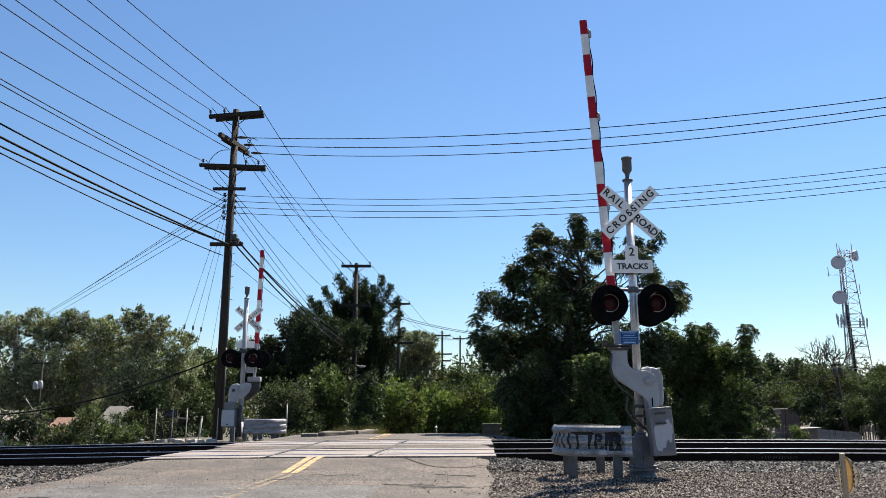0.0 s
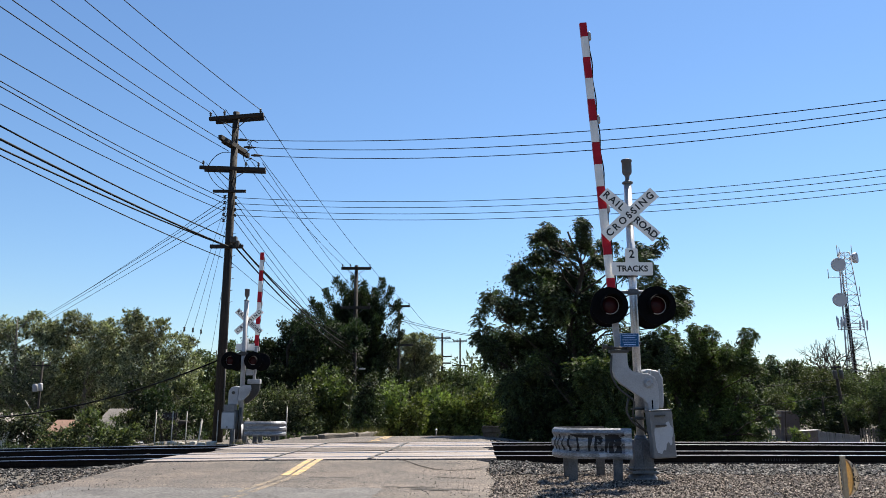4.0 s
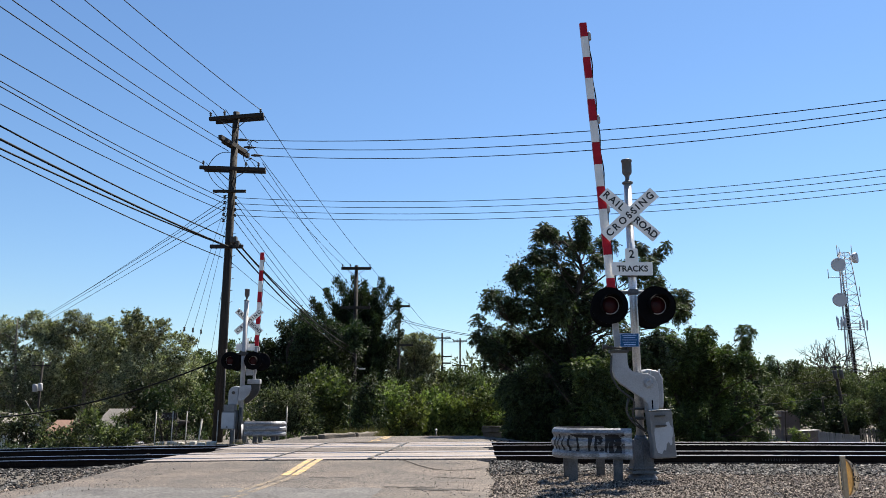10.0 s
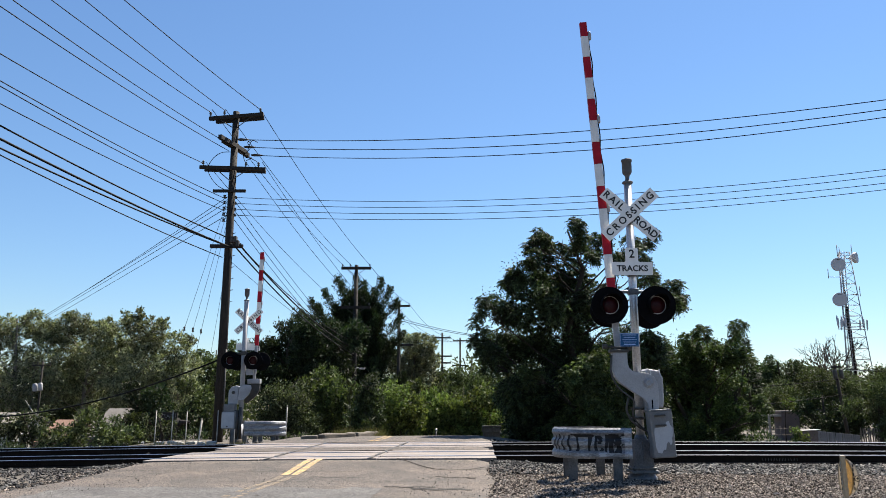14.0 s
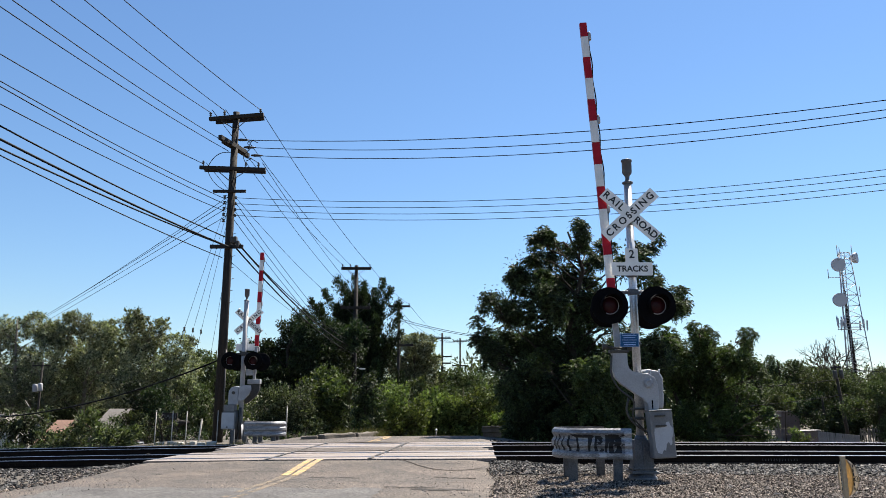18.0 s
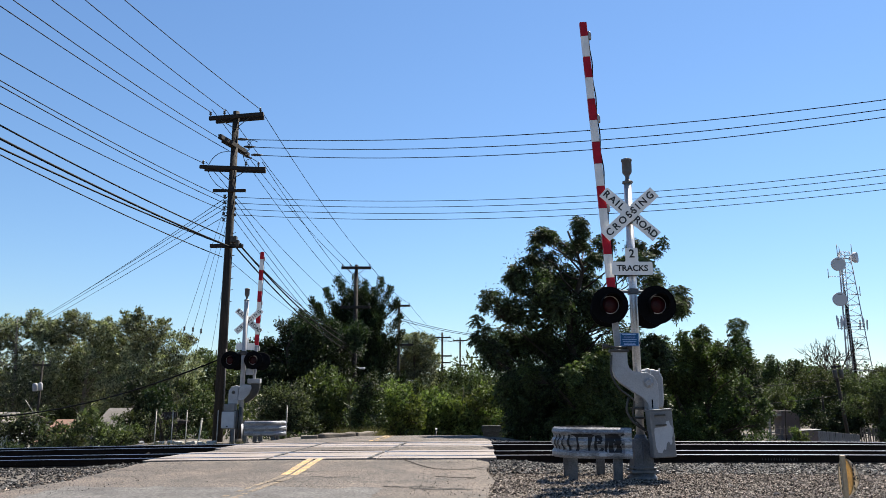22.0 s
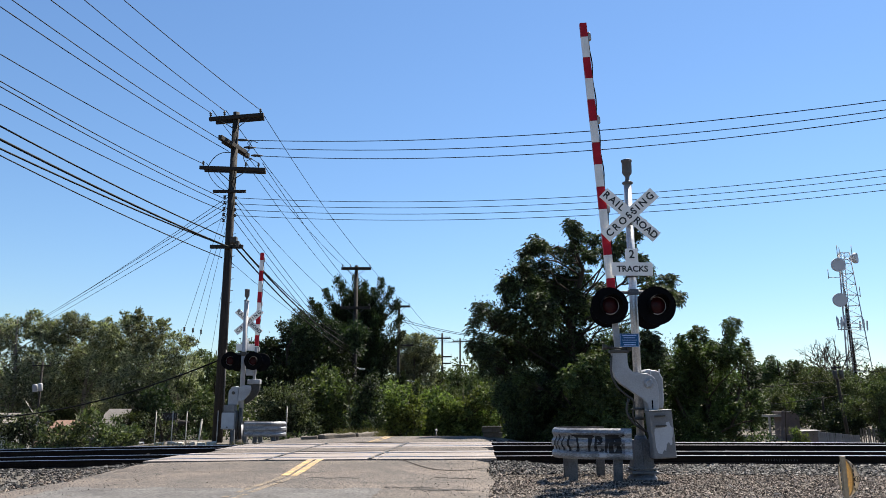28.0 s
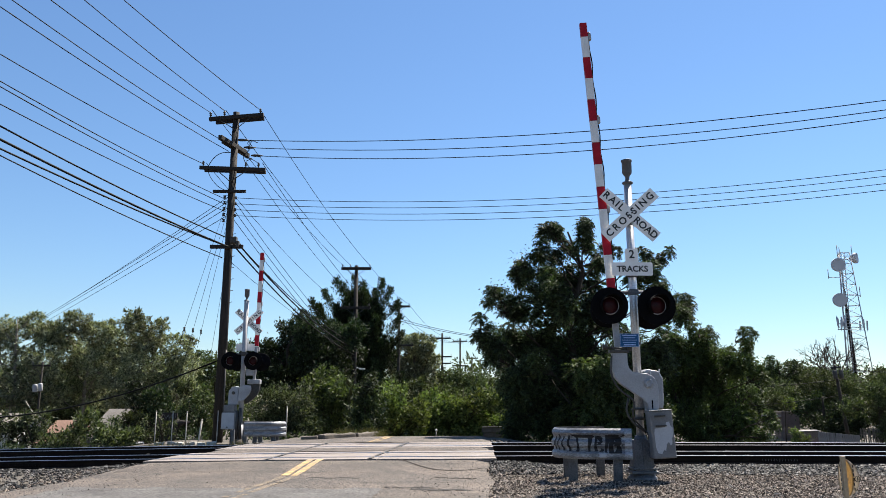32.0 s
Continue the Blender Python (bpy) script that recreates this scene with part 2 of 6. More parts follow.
def slab(bm, outline, y0, y1, bevel=0.0):
    """An outline in x and z with a thickness along y."""
    a = [bm.verts.new((x, y0, z)) for x, z in outline]
    b = [bm.verts.new((x, y1, z)) for x, z in outline]
    n = len(a)
    bm.faces.new(a)
    bm.faces.new(b[::-1])
    for i in range(n):
        bm.faces.new((a[(i + 1) % n], a[i], b[i], b[(i + 1) % n]))
    bmesh.ops.recalc_face_normals(bm, faces=bm.faces[:])
    if bevel:
        bmesh.ops.bevel(bm, geom=[e for e in bm.edges if abs(e.verts[0].co.y - e.verts[1].co.y) < 1e-6], offset=bevel, segments=2, affect="EDGES", profile=0.5)
    return bm


def arrays_mesh(name, verts, faces, mat, smooth=False):
    me = bpy.data.meshes.new(name)
    me.from_pydata(verts.tolist() if hasattr(verts, "tolist") else verts, [], faces.tolist() if hasattr(faces, "tolist") else faces)
    for x in (mat if isinstance(mat, (list, tuple)) else (mat,)):
        me.materials.append(M[x])
    if smooth:
        me.polygons.foreach_set("use_smooth", [True] * len(me.polygons))
    return me


def letters(text, size, width=0.0, weight=0.014):
    """A bmesh of flat lettering in the x-z plane, centred, a hair thick, spaced out to the width."""
    def spaced(gap):
        cu = bpy.data.curves.new("lettering", "FONT")
        cu.body, cu.size, cu.align_x, cu.align_y, cu.extrude, cu.resolution_u, cu.space_character, cu.offset = text, size, "CENTER", "CENTER", 0.0015, 3, gap, size * weight
        ob = bpy.data.objects.new("lettering", cu)
        scene.collection.objects.link(ob)
        bm = bmesh.new()
        bm.from_mesh(ob.to_mesh())
        ob.to_mesh_clear()
        bpy.data.objects.remove(ob)
        bpy.data.curves.remove(cu)
        x = [v.co.x for v in bm.verts]
        return bm, min(x), max(x)
    gap = 1.0
    if width:
        one, a1, b1 = spaced(1.0)
        two, a2, b2 = spaced(2.0)
        one.free()
        two.free()
        gap = 1.0 + (width - (b1 - a1)) / ((b2 - a2) - (b1 - a1))
    bm, a, b = spaced(gap)
    bmesh.ops.translate(bm, vec=(-(a + b) / 2, 0, 0), verts=bm.verts[:])
    bmesh.ops.rotate(bm, cent=(0, 0, 0), matrix=Matrix.Rotation(radians(90), 3, "X"), verts=bm.verts[:])
    return bm


def round_outline(points, r, n=4):
    """The outline with its corners rounded."""
    out = []
    for k, q in enumerate(points):
        q, a, b = Vector(q), Vector(points[k - 1]), Vector(points[(k + 1) % len(points)])
        u, w = q + (a - q).normalized() * r, q + (b - q).normalized() * r
        out += [u.lerp(q, f / n).lerp(q.lerp(w, f / n), f / n) for f in range(n + 1)]
    return out


def smoothstep(a, b, x):
    k = np.clip((np.asarray(x, float) - a) / (b - a), 0, 1)
    return k * k * (3 - 2 * k)


# ------------------------------------------------------------ the lie of the land
# track axes: s along the track (to +x), n across it (away from the camera); near rail at n = 0
SKEW = 0.05
NEAR_RAIL_Y = 16.6
RAILS = (0.0, 1.505, 4.35, 5.855)
ROAD_DIR = 0.06


def rail_z(x):
    xc = np.clip(x, -22, 22)
    return 0.27 + 0.009 * xc - 0.00055 * xc * xc


def track_y(x, n):
    return NEAR_RAIL_Y - SKEW * x + n


def road_mid(y):
    return -2.53 + ROAD_DIR * (y - 16.6) - 0.012 * np.clip(y - 25.0, 0, 60) ** 2 * 0.6


def road_z(x, y):
    n = y - NEAR_RAIL_Y + SKEW * x
    z = rail_z(x) - 0.012
    near = 0.075 + (z - 0.075) * smoothstep(-3.5, -0.45, n) - 0.12 * smoothstep(-5, -16, n)
    far = z * (1 - smoothstep(9, 30, n)) - 2.0 * smoothstep(10.5, 34, n)
    return np.where(n < 0, near, np.where(n > 5.9, far, z))


def ground_z(x, y):
    x, y = np.asarray(x, float), np.asarray(y, float)
    n = y - NEAR_RAIL_Y + SKEW * x
    bed = rail_z(x) - 0.195
    near = 0.065 + 0.025 * smoothstep(-6, -2.5, n) + (bed - 0.09) * smoothstep(-2.2, -0.5, n) - 0.10 * smoothstep(-7, -16, n)
    far = bed * (1 - smoothstep(6.8, 9.5, n)) + (-0.02) * smoothstep(6.8, 9.5, n) - 1.7 * smoothstep(13, 34, n) - 1.0 * smoothstep(36, 60, n) * smoothstep(6, -12, x)
    far = far - 0.85 * smoothstep(6.6, 9.0, n) * np.maximum(smoothstep(-10.6, -12.0, x), 0.6 * smoothstep(5, 7, x) * (1 - smoothstep(11, 30, n)))
    z = np.where(n < -0.4, near, np.where(n > 6.3, far, bed))
    mid = road_mid(y)
    w = 1 - smoothstep(3.75, 5.4, np.abs(x - mid))
    onroad = road_z(x, y) - 0.06
    w = w * np.where((n > -0.7) & (n < 6.6), np.where(np.abs(x - mid) < 3.9, 1.0, 0.0), 1.0)
    onroad = np.where((n > -0.7) & (n < 6.6), bed - 0.05, onroad)
    return z * (1 - w) + onroad * w


def gz(x, y):
    return float(ground_z(x, y))


def grid_mesh(name, xs, ys, zfun, mat):
    X, Y = np.meshgrid(xs, ys)
    Z = zfun(X, Y)
    v = np.stack([X, Y, Z], -1).reshape(-1, 3)
    nx, ny = len(xs), len(ys)
    i = (np.arange(ny - 1)[:, None] * nx + np.arange(nx - 1)[None, :]).reshape(-1)
    return arrays_mesh(name, v, np.stack([i, i + 1, i + nx + 1, i + nx], -1), mat, True)


def axis(*spans):
    out = [np.arange(a, b, step) for a, b, step in spans]
    return np.concatenate(out + [np.array([spans[-1][1]])])


xs = axis((-2500, -200, 230), (-200, -40, 20), (-40, -14, 2), (-14, 12, 0.33), (12, 40, 2), (40, 200, 20), (200, 2500, 230))
ys = axis((-800, -40, 100), (-40, 6, 4), (6, 32, 0.33), (32, 80, 2), (80, 240, 20), (240, 3000, 250))
ground = tagged(new("ground", grid_mesh("ground", xs, ys, ground_z, "dirt")), "gravelly dirt ground falling away behind the tracks", "ground", kind="structure")

# road: an asphalt sheet on both sides of the crossing, with thick edges
def road_sheet(n0, n1, step):
    rows = np.arange(n0, n1 + 1e-6, step)
    us = np.linspace(-3.68, 3.55, 25)
    v = []
    for n in rows:
        for u in us:
            y = NEAR_RAIL_Y + n
            x = road_mid(y) + u
            y = track_y(x, n)
            edge = max(abs(u) - 2.9, 0) * (0.25 * noise.noise((0.7 * y, u, 3)) + 0.12 * noise.noise((3.1 * y, u, 5)))
            x = x + edge * (1 if u > 0 else -1)
            z = float(road_z(x, y)) + 0.01 * math.cos(u / 3.8 * 1.5) + 0.006 * noise.noise((x * 0.8, y * 0.8, 0))
            if u > 3.54 or u < -3.67:
                z -= 0.05
            v.append((x, y, z))
    nx = len(us)
    i = (np.arange(len(rows) - 1)[:, None] * nx + np.arange(nx - 1)[None, :]).reshape(-1)
    return arrays_mesh("road", np.array(v), np.stack([i, i + 1, i + nx + 1, i + nx], -1), "asphalt", True)


road = thing("road", pose(0, 0, 0), "worn sun-bleached asphalt road over the rail crossing", "road", kind="structure")
for a, b in ((-60, -0.62), (6.5, 60)):
    o = new("carriageway", road_sheet(a, b, 0.5))
    o.parent = road
o = new("carriageway", road_sheet(2.15, 3.72, 0.3))
o.parent = road

# double yellow line: two worn strips on each side of the crossing
def line_strip(n0, n1, off, width=0.132, mat="yellow_paint", bare=0.0):
    rows = np.arange(n0, n1 + 1e-6, 0.1)
    v, f = [], []
    for k, n in enumerate(rows):
        y0 = NEAR_RAIL_Y + n
        fade = float(0.85 * smoothstep(-2.3, -3.3, n) + 0.3 * smoothstep(-3.3, -6.0, n))
        worn = 0.5 + 0.5 * noise.noise((n * 1.7, off * 9, 2)) + 0.35 * noise.noise((n * 6, off * 9, 4)) - 0.62 * fade
        half = width / 2 * (1 + 0.22 * noise.noise((n * 5, off * 9, 7))) * (1 - 0.15 * fade)
        for u in (off - half, off + half):
            x = road_mid(y0) + u
            y = track_y(x, n)
            v.append((x, y, float(road_z(x, y)) + 0.01 * math.cos((x - float(road_mid(y))) / 3.8 * 1.5) + 0.006 * noise.noise((x * 0.8, y * 0.8, 0)) + 0.007))
        if k and worn > (0.03 if n < 0 else 0.42) - bare:
            f.append((2 * k - 2, 2 * k - 1, 2 * k + 1, 2 * k))
    return arrays_mesh("yellow_line", np.array(v), f, mat)


for a, b in ((-2.9, -0.75), (6.8, 22)):
    for off in (-0.09, 0.09):
        o = new("yellow_line", line_strip(a, b, off))
        o.parent = road
for off in (-0.09, 0.09):
    o = new("yellow_line", line_strip(-9.0, -2.92, off, 0.12, "yellow_worn", 0.30))
    o.parent = tagged(o, "almost worn away yellow line") and road

# rails, in profile: foot, web and head
def rail(n):
    pts = np.arange(-200, 200.1, 2.0)
    prof = [(-0.075, -0.175), (0.075, -0.175), (0.075, -0.16), (0.012, -0.145), (0.012, -0.05), (0.036, -0.04), (0.036, -0.010), (0.028, -0.002), (0.0, 0.0), (-0.028, -0.002), (-0.036, -0.010), (-0.036, -0.04), (-0.012, -0.05), (-0.012, -0.145), (-0.075, -0.16)]
    v = np.array([(x, track_y(x, n) + a, float(rail_z(x)) + b) for x in pts for a, b in prof])
    k = len(prof)
    f = [(i * k + j, i * k + (j + 1) % k, (i + 1) * k + (j + 1) % k, (i + 1) * k + j) for i in range(len(pts) - 1) for j in range(k)]
    r = thing("rail", pose(0, 0, 0), "rusty steel rail with a polished head", "rail", "rails of the double track")
    for name, mat, keep in (("web", "rail_side", lambda q: q not in (6, 7, 8, 9)), ("head", "rail_head", lambda q: q in (6, 7, 8, 9))):
        o = new(name, arrays_mesh(name, v, [q for i, q in enumerate(f) if keep(i % k)], mat))
        o.parent = r
        if name == "head":
            tagged(o, "polished rail head")
    for x in (-9.2, 3.0 if n < 1 else 7.4):
        bm = bmesh.new()
        box(bm, -0.45, 0.45, -0.034, -0.014, -0.135, -0.055, 0.004)
        for q in range(6):
            tube(bm, [(-0.38 + 0.15 * q, -0.034, -0.095), (-0.38 + 0.15 * q, -0.055, -0.095)], 0.014, 6)
        part("joint_bar", bm, "rail_side", r, "bolted joint bar", pose(x, float(track_y(x, n)), float(rail_z(x)), 0, 0, -2.9))
    return r


for n in RAILS:
    rail(n)

# patched and cracked surface on the near side
def road_strip(name, mat, pts, width, lift, parent):
    """A narrow wandering strip laid on the road through points (across, along), along counted from the near rail."""
    v, f = [], []
    for k, (u, n) in enumerate(pts):
        x = float(road_mid(NEAR_RAIL_Y + n)) + u
        y = float(track_y(x, n))
        q = pts[min(k + 1, len(pts) - 1)]
        o = pts[max(k - 1, 0)]
        d = Vector((q[0] - o[0] + ROAD_DIR * (q[1] - o[1]), q[1] - o[1])).normalized()
        w = width * (0.6 + 0.8 * random.random())
        for s in (-1, 1):
            xx, yy = x - d.y * s * w / 2, y + d.x * s * w / 2
            z = float(road_z(xx, yy)) + 0.01 * math.cos(u / 3.8 * 1.5) + 0.006 * noise.noise((xx * 0.8, yy * 0.8, 0))
            v.append((xx, yy, z + lift))
        if k:
            f.append((2 * k - 2, 2 * k - 1, 2 * k + 1, 2 * k))
    o = new(name, arrays_mesh(name, v, f, mat))
    o.parent = parent
    return o


random.seed(12)
for u0, u1, n0, n1, w in ((-3.6, 3.7, -1.35, -1.5, 0.02), (-3.4, 1.2, -2.3, -2.5, 0.035), (-3.7, -0.6, -3.1, -3.3, 0.03), (-1.0, 3.6, -3.9, -3.7, 0.03), (-0.6, 2.8, -4.6, -4.7, 0.025), 
                          (2.6, 3.3, -3.0, -3.15, 0.10), (-3.4, -0.8, -5.3, -5.2, 0.03)):
    k = 40
    pts = [(u0 + (u1 - u0) * i / k + 0.05 * random.uniform(-1, 1), n0 + (n1 - n0) * i / k + 0.10 * noise.noise((i * 0.22, n0, 1)) + 0.035 * random.uniform(-1, 1)) for i in range(k + 1)]
    road_strip("crack", "crack", pts, w * 0.42, 0.006, road)
bend = [(1.62, -0.72), (1.82, -1.0), (1.98, -1.3), (2.12, -1.62), (2.30, -1.92), (2.52, -2.14), (2.78, -2.25), (3.02, -2.22), (3.24, -2.12), (3.42, -1.98)]
road_strip("crack", "crack", [(u + 0.02 * math.sin(9 * u), n) for u, n in bend], 0.04, 0.006, road)
for n0, w in ((-5.1, 0.62), (-5.6, 0.66), (-6.15, 0.66)):
    road_strip("asphalt_patch", "asphalt_patch", [(-2.9 + 0.2 * i, n0 + 0.05 * math.sin(i * 0.9)) for i in range(25)], w, 0.004 + 0.001 * abs(n0 + 5.6), road)
for u0, u1, n0, w in ((2.35, 3.25, -4.85, 0.16), (1.9, 2.7, -4.55, 0.07), (0.4, 1.3, -3.15, 0.05)):
    road_strip("tar_stain", "tar", [(u0 + (u1 - u0) * i / 14, n0 + 0.06 * math.sin(i * 0.8)) for i in range(15)], w, 0.0065, road)

# ------------------------------------------------------------ near crossing signal with its raised gate
def crossbuck(parent, x, y, z):
    """Two white blades with black lettering, crossing at a right angle."""
    for k, (ang, words) in enumerate(((42.0, (("CROSSING", 0.0, 1.12),)), (-42.0, (("RAIL", -0.37, 0.43), ("ROAD", 0.365, 0.49))))):
        at = pose(x, y + 0.012 * k, z, 0, -ang, 0)
        bm = bmesh.new()
        box(bm, -0.62, 0.62, -0.004, 0.004, -0.112, 0.112, 0.003)
        blade = part("blade", bm, "sign_white", parent, "white reflective crossbuck blade", at)
        for word, off, wide in words:
            w = part("lettering", letters(word, 0.180, wide, 0.022), "sign_black", blade, "black lettering", pose(off, -0.007, 0))
        for off in (-0.05, 0.05):
            bm = bmesh.new()
            lathe(bm, [(0.016, 0), (0.016, 0.006), (0.008, 0.012)], 8, Matrix.Rotation(radians(90), 4, "X"))
            if k == 0:
                part("bolt", bm, "dark_steel", blade, "", pose(off, -0.004, 0))


def lamp_head(parent, x, y, z, facing=0.0, r=0.305):
    """A black disc with a hooded red lens."""
    turn = pose(x, y, z, 0, 0, facing)
    bm = bmesh.new()
    lathe(bm, [(r, 0), (r, 0.012), (r - 0.02, 0.02), (0.15, 0.03), (0.11, 0.12), (0.05, 0.14)], 36, Matrix.Rotation(radians(-90), 4, "X"))
    disc = part("lamp_disc", bm, "black_paint", parent, "round black lamp background", turn)
    bm = bmesh.new()
    lathe(bm, [(0.145, 0.004), (0.14, 0.02), (0.095, 0.037), (0.02, 0.045)], 24, Matrix.Rotation(radians(90), 4, "X"))
    part("lens", bm, "lens", disc, "dark red lamp lens")
    bm = bmesh.new()
    n, rings = 28, []
    for rr in (0.172, 0.165):
        for d0 in (0.0, 1.0):
            ring = []
            for k in range(n + 1):
                a = radians(-60 + 300 * k / n)
                depth = 0.06 + 0.22 * (0.5 + 0.5 * math.sin(a)) ** 0.7
                ring.append(bm.verts.new((rr * math.cos(a), -d0 * depth, rr * math.sin(a))))
            rings.append(ring)
    for a, b in ((0, 1), (1, 3), (3, 2)):
        for k in range(n):
            bm.faces.new((rings[a][k], rings[a][k + 1], rings[b][k + 1], rings[b][k]))
    part("hood", bm, "black_paint", disc, "black visor over the lens")
    bm = bmesh.new()
    lathe(bm, [(0.157, 0.0), (0.157, 0.012), (0.146, 0.014), (0.146, 0.0)], 28, Matrix.Rotation(radians(90), 4, "X"))
    part("lens_ring", bm, "galvanized", disc, "grey metal ring round the lens")
    return disc


def bell(parent, z, m="post_steel"):
    bm = bmesh.new()
    lathe(bm, [(0.085, 0), (0.095, 0.01), (0.095, 0.035), (0.05, 0.05), (0.036, 0.10), (0.045, 0.15), (0.082, 0.20), (0.088, 0.22), (0.088, 0.415), (0.098, 0.425), (0.098, 0.455), (0.06, 0.47)], 20)
    part("bell", bm, m, parent, "grey warning bell in a louvred housing", pose(0, 0, z))


def gate_arm(parent, foot, tip, width, bands, band=0.405):
    """A raised arm of red and white bands, from its foot to its tip, with small lamps and a cable."""
    foot, tip = Vector(foot), Vector(tip)
    d = tip - foot
    L = d.length
    q = Vector((0, 0, 1)).rotation_difference(d)
    base = Matrix.Translation(foot) @ q.to_matrix().to_4x4()
    arm = new("gate_arm")
    arm.parent, arm.matrix_basis = parent, base
    tagged(arm, "raised gate arm with red and white bands")
    z, k = L, 0
    while z > bands + 0.02 and k < 14:
        h = 0.285 if k == 0 else band
        bm = bmesh.new()
        w = width * (0.5 + 0.06 * (1 - z / L))
        box(bm, -w, w, -0.035, 0.035, max(z - h, bands), z - 0.0015, 0.004)
        part("band", bm, "red_band" if k % 2 == 0 else "white_band", arm, "red band" if k % 2 == 0 else "white band")
        z, k = z - h, k + 1
    bm = bmesh.new()
    box(bm, -0.05, 0.05, -0.04, 0.04, 0, bands, 0.006)
    part("arm_channel", bm, "grey_paint", arm, "bare metal foot of the arm")
    for f in (L - 0.28, L - 1.95, L - 3.65):
        bm = bmesh.new()
        box(bm, width * 0.5 + 0.005, width * 0.5 + 0.06, -0.04, 0.04, f - 0.07, f + 0.05, 0.01)
        tube(bm, [(width * 0.5 + 0.03, 0, f + 0.05), (width * 0.5 + 0.03, 0, f + 0.09)], 0.025, 8)
        part("arm_lamp", bm, "grey_paint", arm, "small lamp on the arm")
    bm = bmesh.new()
    pts = []
    for k in range(41):
        zz = bands + (L - 0.3 - bands) * k / 40
        pts.append((width * 0.5 + 0.018 + 0.012 * math.sin(k * 1.1), 0.0, zz))
    tube(bm, pts, 0.012, 6)
    part("arm_cable", bm, "cable", arm, "black cable along the arm")
    return arm


sig = thing("crossing_signal", pose(3.37, 13.3, 0.09), "grey railroad crossing signal mast with crossbuck, lamps and raised gate", "crossing signal", "crossing signals")
bm = bmesh.new()
lathe(bm, [(0.245, -0.12), (0.245, 0.03), (0.235, 0.05), (0.215, 0.055), (0.215, 0.09), (0.0, 0.10)], 24)
part("foundation", bm, "post_steel", sig, "round steel-capped foundation")
bm = bmesh.new()
box(bm, -0.225, 0.225, -0.225, 0.225, 0.10, 0.15, 0.012)
part("base_plate", bm, "post_steel", sig, "thick steel base plate")
bm = bmesh.new()
bmesh.ops.create_cone(bm, cap_ends=True, segments=4, radius1=0.255, radius2=0.175, depth=0.50, matrix=Matrix.Translation((0, 0, 0.40)) @ Matrix.Rotation(radians(45), 4, "Z"))
part("base", bm, "post_steel", sig, "tapered cast-metal base")
bm = bmesh.new()
box(bm, -0.205, 0.205, -0.205, 0.205, 0.17, 0.20, 0.008)
part("flange", bm, "post_steel", sig)
bm = bmesh.new()
tube(bm, [(0, 0, 0.62), (0, 0, 0.72)], [0.125, 0.09], 14)
part("collar", bm, "post_steel", sig)
for sx in (-1, 1):
    bm = bmesh.new()
    box(bm, -0.012, 0.012, sx * 0.15 - 0.03, sx * 0.15 + 0.03, 0.15, 0.62, 0.004)
    part("rib", bm, "post_steel", sig)
for sx in (-1, 1):
    for sy in (-1, 1):
        bm = bmesh.new()
        lathe(bm, [(0.025, 0.13), (0.025, 0.17), (0.014, 0.172), (0.014, 0.20)], 6)
        part("anchor_bolt", bm, "dark_steel", sig, "", pose(sx * 0.165, sy * 0.165, 0.02))
bm = bmesh.new()
tube(bm, [(0, 0, 0.55), (0, 0, 5.2)], 0.07, 20)
part("mast", bm, "galvanized", sig, "galvanized steel mast")
bell(sig, 5.18)
crossbuck(sig, -0.025, -0.165, 4.565)
# tracks sign, one T-shaped plate
bm = bmesh.new()
slab(bm, round_outline([(-0.36, 3.46), (0.36, 3.46), (0.36, 3.695), (0.112, 3.695), (0.112, 3.945), (-0.112, 3.945), (-0.112, 3.695), (-0.36, 3.695)], 0.03), -0.004, 0.004)
plate = part("tracks_sign", bm, "sign_white", sig, "white T-shaped plate reading 2 tracks", pose(-0.035, -0.165, 0.0))
part("lettering", letters("2", 0.205, 0.0, 0.018), "sign_black", plate, "black numeral", pose(0, -0.008, 3.835))
part("lettering", letters("TRACKS", 0.148, 0.55, 0.026), "sign_black", plate, "black lettering", pose(0, -0.008, 3.575))
for z in (3.48, 3.90, 4.42, 4.70):
    bm = bmesh.new()
    lathe(bm, [(0.082, -0.025), (0.088, -0.025), (0.088, 0.025), (0.082, 0.025)], 16)
    box(bm, -0.03, 0.03, -0.157, -0.07, -0.02, 0.02)
    part("bracket", bm, "dark_steel", sig, "", pose(0, 0, z))
bm = bmesh.new()
tube(bm, [(-0.60, 0.03, 3.19), (0.40, 0.03, 3.19)], 0.03, 10)
box(bm, -0.085, 0.085, -0.09, 0.09, 3.13, 3.24, 0.02)
tube(bm, [(-0.51, 0.0, 3.17), (-0.53, -0.20, 2.95)], 0.03, 8)
tube(bm, [(0.33, 0.0, 3.17), (0.33, -0.20, 2.95)], 0.03, 8)
part("lamp_crossarm", bm, "post_steel", sig, "crossarm that carries the lamps")
lamp_head(sig, -0.49, -0.31, 2.91, 0, 0.32)
lamp_head(sig, 0.32, -0.31, 2.91, 2, 0.335)
lamp_head(sig, -0.43, 0.22, 2.88, 175, 0.30)
lamp_head(sig, 0.31, 0.22, 2.87, 185, 0.32)
bm = bmesh.new()
box(bm, -0.165, 0.165, -0.003, 0.003, -0.115, 0.115, 0.002)
plate = part("emergency_sign", bm, "sign_blue", sig, "small blue notice plate with rows of white writing", pose(-0.165, -0.24, 2.32))
